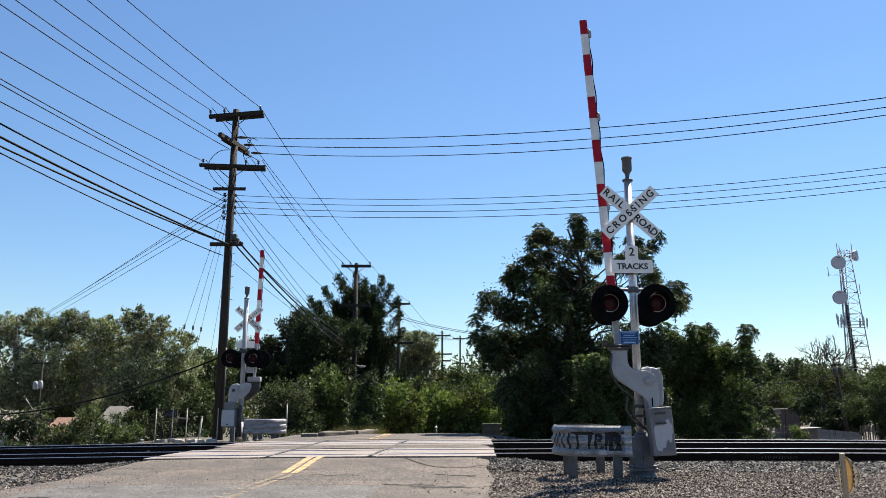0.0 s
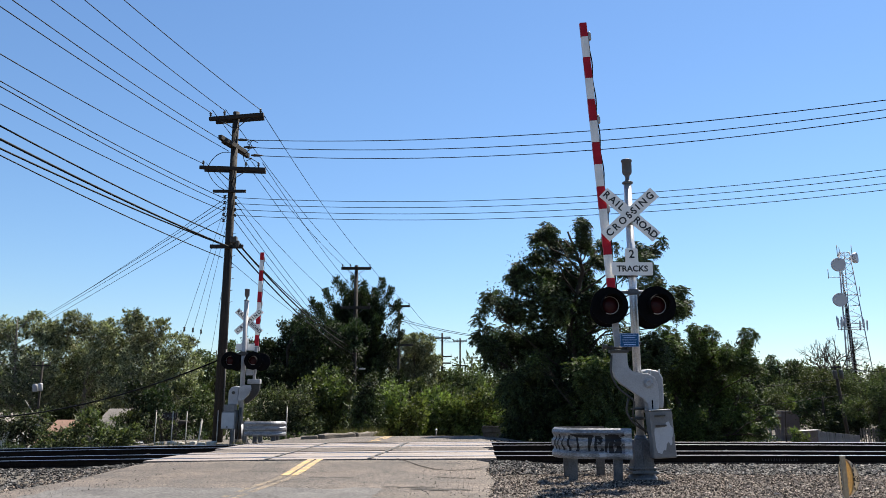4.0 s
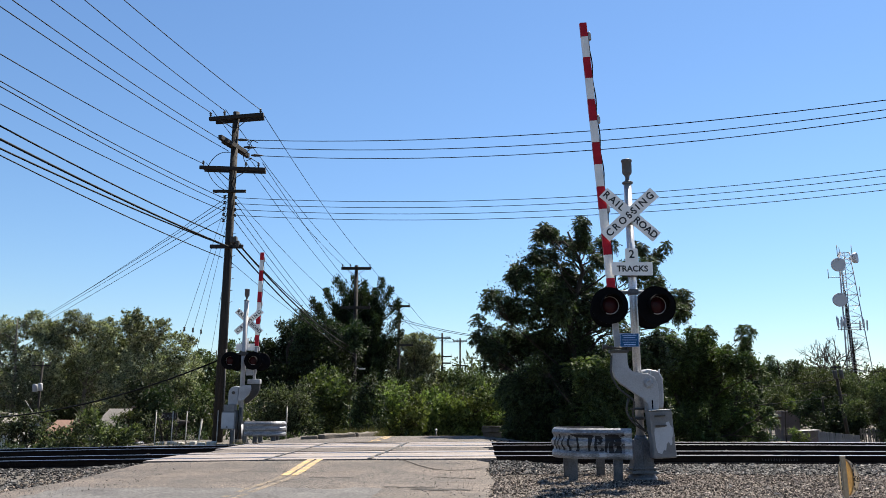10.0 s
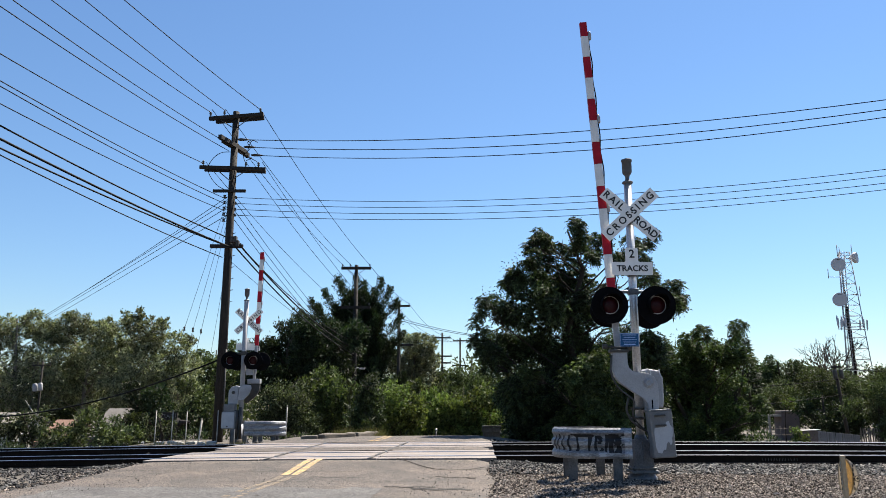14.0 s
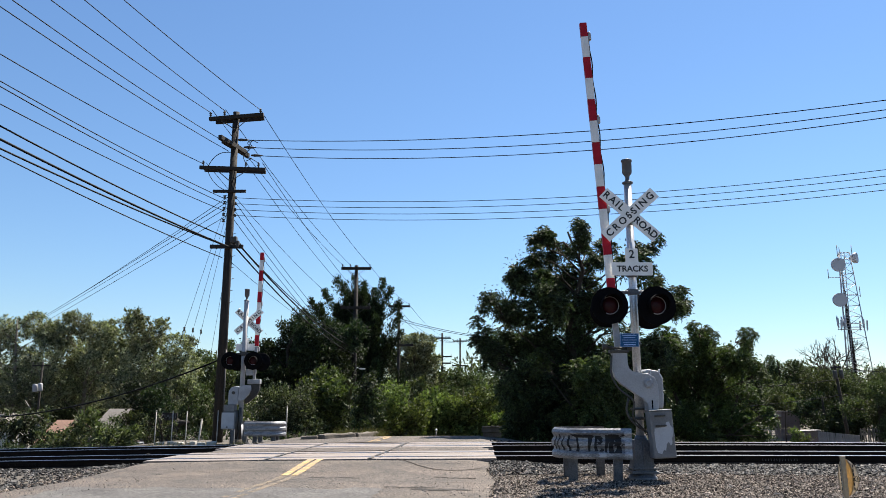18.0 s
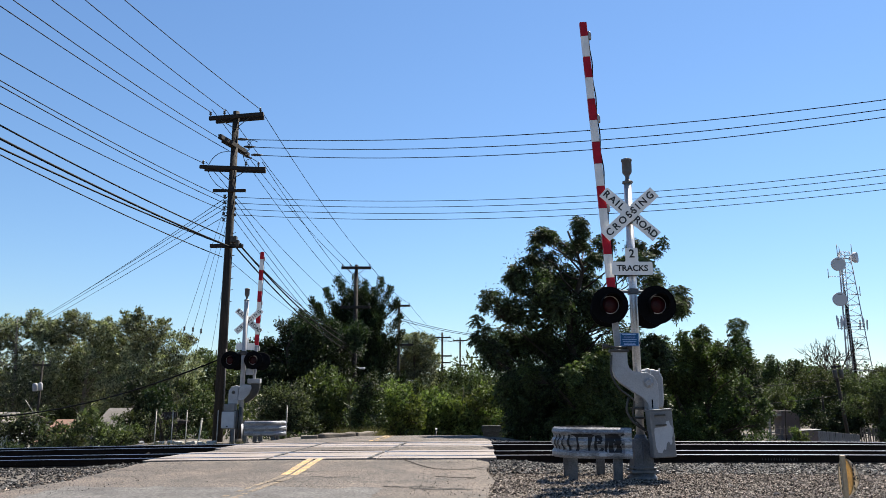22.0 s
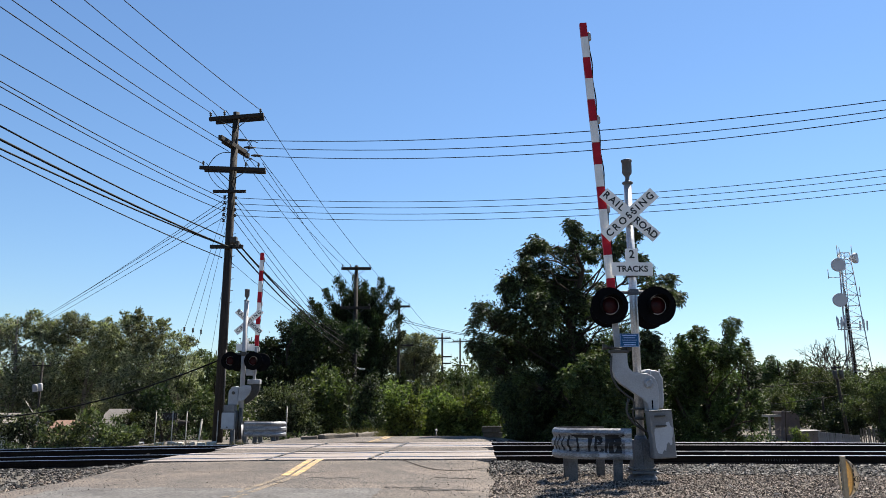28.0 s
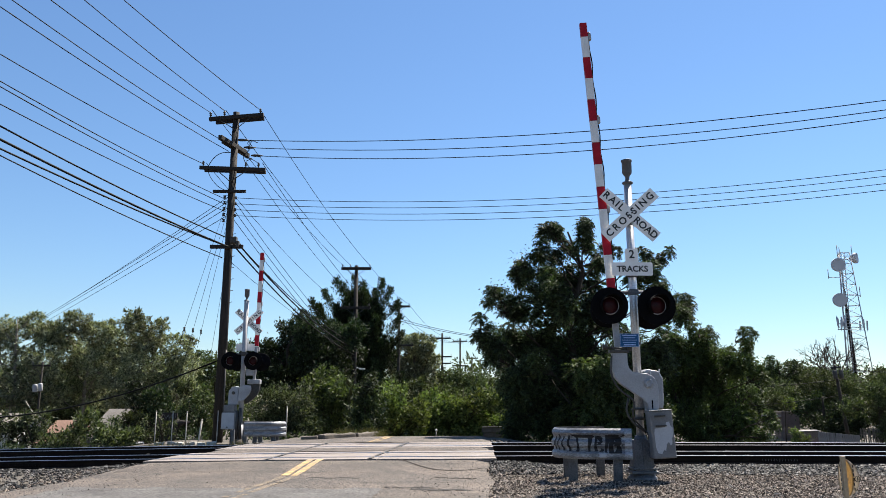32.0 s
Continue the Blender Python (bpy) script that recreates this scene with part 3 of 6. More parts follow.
for x0, x1, z0, z1 in ((-0.158, 0.158, 0.104, 0.109), (-0.158, 0.158, -0.109, -0.104), (-0.158, -0.153, -0.104, 0.104), (0.153, 0.158, -0.104, 0.104)):
    bm = bmesh.new()
    box(bm, x0, x1, -0.0055, -0.0032, z0, z1)
    part("border", bm, "sign_line", plate, "thin pale border line")
for k, (w, h) in enumerate(((0.24, 0.012), (0.20, 0.010), (0.25, 0.008), (0.22, 0.008), (0.20, 0.018))):
    bm = bmesh.new()
    box(bm, -w / 2, w / 2, -0.0065, -0.0035, -h / 2, h / 2)
    part("notice_line", bm, "sign_line", plate, "", pose(0, 0, 0.082 - 0.04 * k))
gate_arm(sig, (-0.33, -0.085, 2.07), (-0.715, -0.085, 8.33), 0.130, 1.10, 0.421)
# curved gate support
bm = bmesh.new()
slab(bm, [(-0.469, 2.111), (-0.203, 2.111), (-0.203, 1.937), (-0.182, 1.844), (-0.126, 1.793), (-0.024, 1.768), (0.130, 1.757), (0.242, 1.691), (0.293, 1.558), (0.304, 1.353), (0.283, 1.118), (0.130, 1.118), (0.099, 1.241), (0.027, 1.333), (-0.085, 1.404), (-0.218, 1.497), (-0.351, 1.589), (-0.433, 1.691), (-0.464, 1.814)], -0.20, -0.09, 0.012)
sup = part("gate_support", bm, "grey_paint", sig, "grey S-curved gate support casting")
bm = bmesh.new()
slab(bm, [(-0.50, 2.11), (-0.18, 2.11), (-0.18, 2.16), (-0.50, 2.16)], -0.22, -0.06, 0.01)
for sx in (-0.46, -0.26, -0.21):
    tube(bm, [(sx, -0.17, 2.16), (sx, -0.17, 2.24)], 0.014, 6)
tube(bm, [(-0.58, -0.17, 2.20), (-0.12, -0.17, 2.18)], 0.02, 8)
tube(bm, [(-0.62, -0.17, 2.21), (-0.54, -0.17, 2.21)], 0.045, 10)
tube(bm, [(-0.12, -0.17, 2.19), (-0.20, -0.17, 2.19)], 0.05, 10)
part("clamp", bm, "dark_steel", sup, "bolted clamp at the foot of the arm")
bm = bmesh.new()
lathe(bm, [(0.085, 0), (0.085, 0.012), (0.052, 0.014), (0.050, 0.024), (0.03, 0.024), (0.028, 0.012)], 20, Matrix.Rotation(radians(90), 4, "X"))
for k in range(6):
    a = k * math.pi / 3
    lathe(bm, [(0.012, 0.0), (0.012, 0.03), (0.006, 0.034)], 6, pose(0.066 * math.cos(a), 0, 0.066 * math.sin(a), 90))
part("hub", bm, "grey_paint", sup, "bolted hub", pose(0.13, -0.20, 1.59))
bm = bmesh.new()
box(bm, 0.17, 0.192, -0.206, -0.199, 1.16, 1.31, 0.002)
part("slot", bm, "black_paint", sup, "dark slot in the casting")
bm = bmesh.new()
slab(bm, [(0.10, 1.20), (0.40, 1.17), (0.42, 1.30), (0.42, 1.68), (0.36, 1.80), (0.16, 1.84), (0.10, 1.80)], -0.085, 0.28, 0.03)
case = part("gate_mechanism", bm, "grey_paint", sig, "grey gate mechanism case")
bm = bmesh.new()
box(bm, 0.19, 0.215, -0.11, -0.087, 1.22, 1.82, 0.004)
box(bm, 0.34, 0.37, -0.10, -0.08, 1.78, 1.83, 0.006)
part("case_rib", bm, "galvanized", case)
bm = bmesh.new()
box(bm, 0.08, 0.2, -0.08, 0.10, 1.10, 1.60, 0.02)
box(bm, 0.12, 0.24, -0.20, -0.10, 0.60, 1.16, 0.015)
part("mounting", bm, "grey_paint", sig, "mechanism mounting beside the mast")
bm = bmesh.new()
box(bm, -0.186, 0.186, -0.17, 0.17, -0.40, 0.365, 0.02)
cab = part("control_box", bm, "box_paint", sig, "grey control box with a paler repainted patch", pose(0.262, -0.30, 0.770, 0, -3.5, -3))
bm = bmesh.new()
slab(bm, [(-0.135, -0.22), (-0.11, -0.31), (-0.05, -0.325), (-0.015, -0.265), (0.02, -0.275), (0.045, -0.17), (0.08, -0.14), (0.105, -0.20), (0.135, -0.17), (0.14, -0.09), (0.16, -0.03), (0.165, 0.08), (0.13, 0.13), (0.12, 0.185), (0.07, 0.175), (0.05, 0.10), (-0.02, 0.095), (-0.125, 0.085), (-0.14, 0.0)], -0.1735, -0.1705)
part("repainted_patch", bm, "patch_paint", cab, "paler patch of fresh paint")
for z in (0.285, 0.125):
    bm = bmesh.new()
    box(bm, -0.11, 0.07, -0.205, -0.172, z - 0.014, z + 0.014, 0.006)
    part("latch", bm, "dark_steel", cab, "dark latch")
bm = bmesh.new()
box(bm, -0.19, 0.19, -0.18, 0.172, 0.362, 0.38, 0.006)
part("box_lid", bm, "box_paint", cab)
for pts, rad in (([(-0.475, -0.20, 2.06), (-0.50, -0.22, 1.76), (-0.40, -0.24, 1.52), (-0.24, -0.25, 1.38), (-0.14, -0.24, 1.28), (-0.16, -0.20, 1.05), (-0.04, -0.18, 0.88), (0.08, -0.20, 0.75), (0.11, -0.20, 0.5)], 0.016),
                 ([(-0.22, -0.20, 1.34), (-0.26, -0.2, 1.12), (-0.15, -0.2, 0.93), (0.03, -0.2, 0.80)], 0.02)):
    bm = bmesh.new()
    tube(bm, rounded(pts, 4), rad, 8)
    part("conduit", bm, "dark_steel", sig, "dark flexible conduit")
for z in (1.0, 1.16, 2.28):
    bm = bmesh.new()
    lathe(bm, [(0.074, -0.02), (0.092, -0.02), (0.092, 0.02), (0.074, 0.02)], 16)
    box(bm, -0.14, -0.07, -0.03, 0.03, -0.015, 0.015, 0.004)
    part("bracket", bm, "dark_steel", sig, "", pose(0, 0, z))


# ------------------------------------------------------------ crash guards of corrugated beam
BEAM = ((0.03, 0.25), (0.0, 0.22), (-0.022, 0.17), (0.010, 0.11), (0.010, 0.075), (-0.026, 0.035), (-0.026, -0.035), (0.010, -0.075), (0.010, -0.11), (-0.026, -0.16), (-0.026, -0.21), (0.0, -0.25))


def guard_path(w, d, n=18):
    """A U in plan: near leg, rounded nose, far leg. Returns points with outward normals."""
    r = d / 2
    pts = [(w - 0.0, -r, 0, -1), (w * 0.66, -r, 0, -1), (r * 1.25, -r, 0, -1)]
    for k in range(n + 1):
        a = radians(-90 - 180 * k / n)
        pts.append((r * 1.0 + r * math.cos(a) * 1.0, r * math.sin(a), math.cos(a), math.sin(a)))
    pts += [(r * 1.3, r, 0, 1), (w * 0.7, r, 0, 1)]
    return pts


def crash_guard(name, m, w, d, zmid, posts, label, ground_drop):
    g = thing(name, m, label, "crash guard", "crash guards")
    bm = bmesh.new()
    path = guard_path(w, d)
    rings = []
    for x, y, nx, ny in path:
        out = [bm.verts.new((x - nx * a, y - ny * a, zmid + z)) for a, z in BEAM]
        inn = [bm.verts.new((x - nx * (a + 0.006), y - ny * (a + 0.006), zmid + z)) for a, z in reversed(BEAM)]
        rings.append(out + inn)
    k = len(rings[0])
    for a, b in zip(rings, rings[1:]):
        for j in range(k):
            bm.faces.new((a[j], a[(j + 1) % k], b[(j + 1) % k], b[j]))
    bm.faces.new(rings[0])
    bm.faces.new(rings[-1][::-1])
    bmesh.ops.recalc_face_normals(bm, faces=bm.faces[:])
    part("beam", bm, "beam_steel", g, "weathered corrugated steel beam")
    for x, y in posts:
        bm = bmesh.new()
        for a, b, c, e in ((-0.05, 0.05, -0.075, -0.066), (-0.05, 0.05, 0.066, 0.075), (-0.005, 0.005, -0.066, 0.066)):
            box(bm, x + c, x + e, y + a, y + b, -ground_drop, zmid - 0.02) if c != -0.066 else box(bm, x - 0.066, x + 0.066, y - 0.005, y + 0.005, -ground_drop, zmid - 0.02)
        part("post", bm, "post_steel", g, "steel guard post")
    return g


guard = crash_guard("crash_guard", pose(1.93, 13.68, 0.09, 0, 0, -9), 1.30, 1.25, 0.60, [(0.33, -0.43), (0.24, 0.20), (0.82, 0.50), (1.06, -0.54)], "weathered steel crash guard with black spray paint, round the mast", 0.2)
# spray-painted strokes: plain bars that follow the near leg and nose
rng = random.Random(4)
for k, (u, hh, zz, wd) in enumerate(((0.04, 0.22, 0.0, 0.026), (0.11, 0.26, 0.01, 0.026), (0.18, 0.24, 0.0, 0.03), (0.26, 0.26, 0.0, 0.028), (0.36, 0.05, 0.12, 0.13), (0.36, 0.24, -0.01, 0.04), (0.47, 0.05, 0.12, 0.12), (0.49, 0.25, 0.0, 0.04),
                                  (0.60, 0.24, 0.0, 0.045), (0.65, 0.05, 0.10, 0.07), (0.68, 0.09, 0.06, 0.04), (0.65, 0.05, 0.01, 0.07), (0.70, 0.05, -0.10, 0.04), (0.79, 0.28, 0.0, 0.035), (0.88, 0.30, 0.0, 0.085), (0.96, 0.07, 0.11, 0.10), (1.00, 0.13, 0.05, 0.06),
                                  (0.96, 0.07, 0.0, 0.09), (1.00, 0.14, -0.08, 0.07), (1.08, 0.03, 0.13, 0.03), (1.08, 0.03, -0.02, 0.03))):
    bm = bmesh.new()
    cols = []
    for j in range(25):
        f = j / 24
        zz2 = zz + hh * (0.5 - f)
        a = np.interp(zz2, [q[1] for q in reversed(BEAM)], [q[0] for q in reversed(BEAM)])
        wob = 0.012 * math.sin(5 * f + k)
        if u < 0.5:
            ang = radians(-90 - 70 * (0.5 - u) / 0.5)
            cx, cy, nx, ny = 0.625 + 0.625 * math.cos(ang), 0.625 * math.sin(ang), math.cos(ang), math.sin(ang)
        else:
            cx, cy, nx, ny = 0.625 + (u - 0.5) * 0.90, -0.625, 0, -1
        tx, ty = -ny, nx
        row = []
        for s in (-1, 1):
            ww = wd * (1.3 + 0.45 * math.sin(3 * f + k * 2)) * 0.5
            row.append(bm.verts.new((cx - nx * (a - 0.007) + tx * (s * ww + wob), cy - ny * (a - 0.007) + ty * (s * ww + wob), 0.60 + zz2)))
        cols.append(row)
    for a, b in zip(cols, cols[1:]):
        bm.faces.new((a[0], a[1], b[1], b[0]))
    bmesh.ops.recalc_face_normals(bm, faces=bm.faces[:])
    part("paint_stroke", bm, "spray", guard, "black spray-paint stroke")


for k, (u0, u1, z0, z1) in enumerate(((0.62, 0.72, -0.22, -0.15), (0.99, 1.095, -0.245, 0.235))):
    bm = bmesh.new()
    cols = []
    for j in range(21):
        zz2 = z0 + (z1 - z0) * j / 20
        a = float(np.interp(zz2, [q[1] for q in reversed(BEAM)], [q[0] for q in reversed(BEAM)]))
        wob = 0.015 * math.sin(j * 0.9) if k == 0 else 0.0
        cols.append([bm.verts.new((0.625 + (u - 0.5) * 1.25 * 0.9 + wob, -0.625 - 0.0045 + a, 0.60 + zz2)) for u in (u0, u1)])
    for a, b in zip(cols, cols[1:]):
        bm.faces.new((a[0], a[1], b[1], b[0]))
    bmesh.ops.recalc_face_normals(bm, faces=bm.faces[:])
    part(("paint_patch", "end_plate")[k], bm, ("patch_paint", "beam_pale")[k], guard, ("pale patch of painted-over metal", "paler lapped end of the beam")[k])


# ------------------------------------------------------------ far signal, seen from behind, and its guard
far = thing("crossing_signal", pose(-7.28, 27.9, 0.05), "grey crossing signal beyond the tracks with raised striped gate", "crossing signal", "crossing signals")
bm = bmesh.new()
lathe(bm, [(0.30, -0.3), (0.30, 0.08), (0.0, 0.10)], 20)
part("foundation", bm, "kerb", far)
bm = bmesh.new()
tube(bm, [(0, 0, 0.08), (0, 0, 0.25), (0, 0, 0.6)], [0.19, 0.13, 0.11], 12)
part("base", bm, "grey_paint", far)
bm = bmesh.new()
tube(bm, [(0, 0, 0.5), (0, 0, 5.1)], 0.085, 16)
part("mast", bm, "grey_paint", far, "grey steel mast")
bell(far, 5.05)
crossbuck(far, 0.08, 0.13, 4.32)
bm = bmesh.new()
slab(bm, [(-0.34, 3.25), (0.34, 3.25), (0.34, 3.5), (0.12, 3.5), (0.12, 3.7), (-0.12, 3.7), (-0.12, 3.5), (-0.34, 3.5)], -0.004, 0.004)
part("tracks_sign", bm, "sign_white", far, "back of a white T-shaped plate", pose(0.0, 0.14, 0))
bm = bmesh.new()
tube(bm, [(-0.45, 0, 3.12), (0.40, 0, 3.12)], 0.035, 8)
box(bm, -0.10, 0.10, -0.1, 0.1, 3.05, 3.2, 0.02)
part("lamp_crossarm", bm, "dark_steel", far)
lamp_head(far, -0.43, -0.22, 2.86, 0, 0.33)
lamp_head(far, 0.40, -0.22, 2.86, 0, 0.33)
lamp_head(far, -0.28, 0.24, 2.84, 180, 0.33)
lamp_head(far, 0.60, 0.24, 2.84, 180, 0.33)
gate_arm(far, (0.36, 0.25, 1.95), (0.43, 0.25, 6.95), 0.14, 1.45)
bm = bmesh.new()
slab(bm, [(0.26, 2.04), (0.58, 2.04), (0.58, 1.84), (0.50, 1.66), (0.36, 1.50), (0.20, 1.38), (0.06, 1.32), (0.04, 1.50), (0.20, 1.62), (0.28, 1.78)], 0.20, 0.34, 0.015)
# dark steel colour stands in for the shade on this grey casting
sup2 = part("gate_support", bm, "dark_steel", far, "gate support casting, its shade put in as a dark colour")
bm = bmesh.new()
box(bm, 0.14, 0.60, 0.12, 0.40, 2.04, 2.21, 0.02)
for q in (0.2, 0.32, 0.44, 0.56):
    tube(bm, [(q, 0.10, 2.12), (q, 0.42, 2.12)], 0.022, 6)
part("clamp", bm, "grey_paint", sup2, "pale clamp at the foot of the arm")
bm = bmesh.new()
slab(bm, [(-0.10, 1.42), (0.10, 1.44), (0.30, 1.66), (0.37, 1.86), (0.34, 1.98), (0.10, 2.0), (-0.06, 1.90)], -0.16, -0.10, 0.02)
part("counterweight", bm, "grey_paint", far, "grey counterweight plate")
bm = bmesh.new()
slab(bm, [(-0.47, 1.30), (-0.09, 1.30), (-0.09, 1.92), (-0.20, 1.96), (-0.36, 1.92), (-0.46, 1.78)], -0.10, 0.26, 0.03)
case2 = part("gate_mechanism", bm, "grey_paint", far, "grey gate mechanism case")
bm = bmesh.new()
lathe(bm, [(0.06, 0), (0.06, 0.02), (0.03, 0.04)], 12, Matrix.Rotation(radians(90), 4, "X"))
part("hub", bm, "dark_steel", case2, "", pose(-0.28, -0.10, 1.72))
bm = bmesh.new()
box(bm, -0.57, -0.18, -0.22, 0.12, 1.06, 1.30, 0.015)
part("terminal_box", bm, "box_paint", far, "grey terminal box")
bm = bmesh.new()
box(bm, -0.60, -0.10, -0.22, 0.15, 0.44, 1.06, 0.02)
cab2 = part("control_box", bm, "box_paint", far, "grey control box with a paler door")
bm = bmesh.new()
box(bm, -0.62, -0.17, -0.25, -0.222, 0.46, 1.02, 0.012)
part("door", bm, "patch_paint", cab2, "pale door of the control box")
bm = bmesh.new()
box(bm, -0.44, -0.38, -0.262, -0.252, 0.50, 0.54, 0.003)
part("latch", bm, "dark_steel", cab2)
bm = bmesh.new()
tube(bm, [(-0.10, -0.16, 0.1), (-0.10, -0.16, 1.1)], 0.07, 8)
tube(bm, [(0.05, -0.18, 0.1), (0.02, -0.18, 1.2)], 0.05, 8)
part("conduit", bm, "dark_steel", far, "dark conduit")
bm = bmesh.new()
box(bm, 0.14, 0.40, -0.12, -0.05, 2.34, 2.56, 0.01)
part("emergency_sign", bm, "grey_paint", far, "back of a small notice plate")
crash_guard("crash_guard", pose(-5.58, 27.5, 0.02, 0, 0, 176), 1.85, 1.1, 0.50, [(0.30, 0.40), (0.75, 0.42), (1.3, 0.42), (1.75, 0.42), (0.4, -0.4), (1.2, -0.4)], "weathered steel crash guard round the far signal", 0.3)


# ------------------------------------------------------------ utility poles
def insulator(bm, x, y, z):
    lathe(bm, [(0.02, 0), (0.02, 0.06), (0.06, 0.08), (0.03, 0.12), (0.055, 0.15), (0.03, 0.2), (0.02, 0.22)], 8, pose(x, y, z))


def crossarm(p, z, x0, x1, y, turn=0.0, size=0.11, ins=(), tilt=0.0, braces=True, mat="pole_wood"):
    bm = bmesh.new()
    box(bm, x0, x1, -size / 2, size / 2, -size * 0.6, size * 0.6, 0.01)
    arm = part("crossarm", bm, mat, p, "weathered timber crossarm", pose(0, y, z, 0, tilt, turn))
    for i in ins:
        bm = bmesh.new()
        insulator(bm, i, 0, size * 0.6)
        part("insulator", bm, "insulator", arm, "grey insulator")
    if braces:
        for s in (-1, 1):
            bm = bmesh.new()
            tube(bm, [(s * 0.62, 0, -size * 0.5), (0, y * 0.3, -0.55)], 0.018, 6)
            part("brace", bm, "dark_steel", arm, "flat steel brace")
    return arm


def pole_body(p, h, r0=0.17, r1=0.11):
    bm = bmesh.new()
    tube(bm, [(0, 0, -0.6), (0, 0, h * 0.4), (0, 0, h)], [r0, (r0 + r1) / 2, r1], 14)
    part("shaft", bm, "pole_wood", p, "dark weathered timber pole")


P1 = (-8.39, 29.0)
pole = thing("utility_pole", pose(P1[0], P1[1], 0.0), "tall dark timber utility pole with crossarms beside the road", "utility pole", "utility poles")
pole_body(pole, 12.98, 0.20, 0.13)
crossarm(pole, 12.72, -1.04, 1.15, -0.16, 0, 0.13, (-0.98, -0.42, 1.03), -5.0)
crossarm(pole, 12.70, -0.86, 1.10, 0.16, 0, 0.13, (), -5.0, False)
crossarm(pole, 11.52, -0.95, 0.95, -0.22, 74, 0.15, (), 0, False)
crossarm(pole, 11.52, -0.95, 0.95, 0.22, 74, 0.15, (), 0, False)
crossarm(pole, 10.54, -1.28, 1.34, -0.20, 0, 0.115, (-1.15, 0.55, 1.05), 2.0)
crossarm(pole, 10.56, -1.20, 1.26, 0.20, 0, 0.11, (), 2.0, False)
crossarm(pole, 9.61, -0.69, 0.60, -0.17, 0, 0.095, (), 0, False)
crossarm(pole, 7.37, -0.66, 0.62, -0.20, 0, 0.12, (), 0, False)
crossarm(pole, 7.54, -0.05, 0.42, 0.20, 30, 0.12, (), 0, False)
bm = bmesh.new()
for x0, z0 in ((0.25, 7.62), (0.35, 7.45), (0.12, 7.62)):
    box(bm, x0, x0 + 0.12, -0.32, -0.12, z0 - 0.12, z0 + 0.14, 0.02)
part("cable_clamp", bm, "dark_steel", pole)
bm = bmesh.new()
tube(bm, [(0.19, -0.1, 0.0), (0.17, -0.1, 3.4)], 0.03, 8)
part("riser", bm, "dark_steel", pole, "dark riser pipe")
for k in range(7):
    bm = bmesh.new()
    tube(bm, [(0, 0, 0), (0.16, -0.06, 0.03)], 0.012, 6)
    part("step", bm, "dark_steel", pole, "", pose(0.13, -0.05, 5.2 + 0.45 * k))
for loop in ([(-0.05, -0.1, 11.25), (-0.45, -0.12, 11.22), (-0.75, -0.15, 11.0), (-0.93, -0.2, 10.62), (-0.86, -0.2, 10.25), (-0.55, -0.15, 9.85), (-0.2, -0.1, 9.65)],
             [(0.72, -0.2, 11.72), (0.58, -0.22, 11.60), (0.70, -0.25, 11.35), (0.46, -0.25, 11.05), (0.52, -0.2, 10.78)],
             [(0.98, -0.2, 11.62), (0.75, -0.22, 11.68), (0.62, -0.22, 11.35), (0.60, -0.2, 11.05), (0.92, -0.2, 10.85), (1.10, -0.2, 10.72)],
             [(0.2, 0.1, 11.3), (0.5, 0, 11.05), (0.75, -0.1, 11.0), (0.55, -0.2, 10.85)]):
    bm = bmesh.new()
    tube(bm, rounded(loop), 0.014, 6)
    part("jumper", bm, "wire", pole, "looped jumper wire")
for k in range(5):
    bm = bmesh.new()
    lathe(bm, [(0.02, -0.05), (0.055, -0.045), (0.03, 0.0), (0.055, 0.045), (0.02, 0.05)], 10, pose(-0.24, -0.08, 0))
    tube(bm, [(-0.14, -0.08, -0.06), (-0.30, -0.08, -0.06), (-0.30, -0.08, 0.06), (-0.14, -0.08, 0.06)], 0.010, 5)
    part("spool_bracket", bm, "dark_steel", pole, "small clevis with a spool insulator", pose(0, 0, 8.45 + 0.24 * k))


def line_pole(x, y, base, top, arms, r=0.18, label="weathered timber utility pole among the trees"):
    p = thing("utility_pole", pose(x, y, base), label, "utility pole", "utility poles")
    pole_body(p, top - base, r, r * 0.72)
    for z, half in arms:
        crossarm(p, z - base, -half, half, -0.17, 0, 0.16 * r / 0.18, (-half * 0.92, -half * 0.4, half * 0.92), 0, True)
    return p


lp2 = line_pole(-6.15, 53, -1.5, 11.1, ((10.85, 1.05), (8.05, 1.05)))
lp3 = line_pole(-4.25, 73, -1.8, 11.1, ((10.75, 1.05), (7.0, 1.4)))
line_pole(-0.1, 104, -2, 11.1, ((10.4, 1.15), (7.9, 1.3), (7.0, 1.2)))
line_pole(2.75, 122, -2, 12.0, ((11.5, 1.15), (7.6, 1.3)))
line_pole(5.3, 140, -2, 10.2, ((9.9, 1.1),))
line_pole(8.0, 165, -2, 11.2, ((10.9, 1.1),))
for q, h, x1, L in ((lp2, 5.3, 0.45, 0.3), (lp3, 5.4, 1.3, 0.45), (lp3, 5.0, -1.4, 0.3)):
    bm = bmesh.new()
    tube(bm, [(0, -0.15, h - 0.3), (x1 * 0.5, -0.3, h + 0.1), (x1, -0.35, h)], 0.03, 6)
    arm = part("lamp_arm", bm, "galvanized", q, "street lamp arm")
    bm = bmesh.new()
    box(bm, x1 - 0.05, x1 + L * (1 if x1 > 0 else -1) + 0.05, -0.45, -0.25, h - 0.06, h + 0.06, 0.03)
    part("lamp_head", bm, "dish_white", arm, "pale street lamp head")
tp = line_pole(-30.35, 58, -2.0, 4.6, ((4.3, 0.7),), 0.10, "timber pole with two pale transformers")
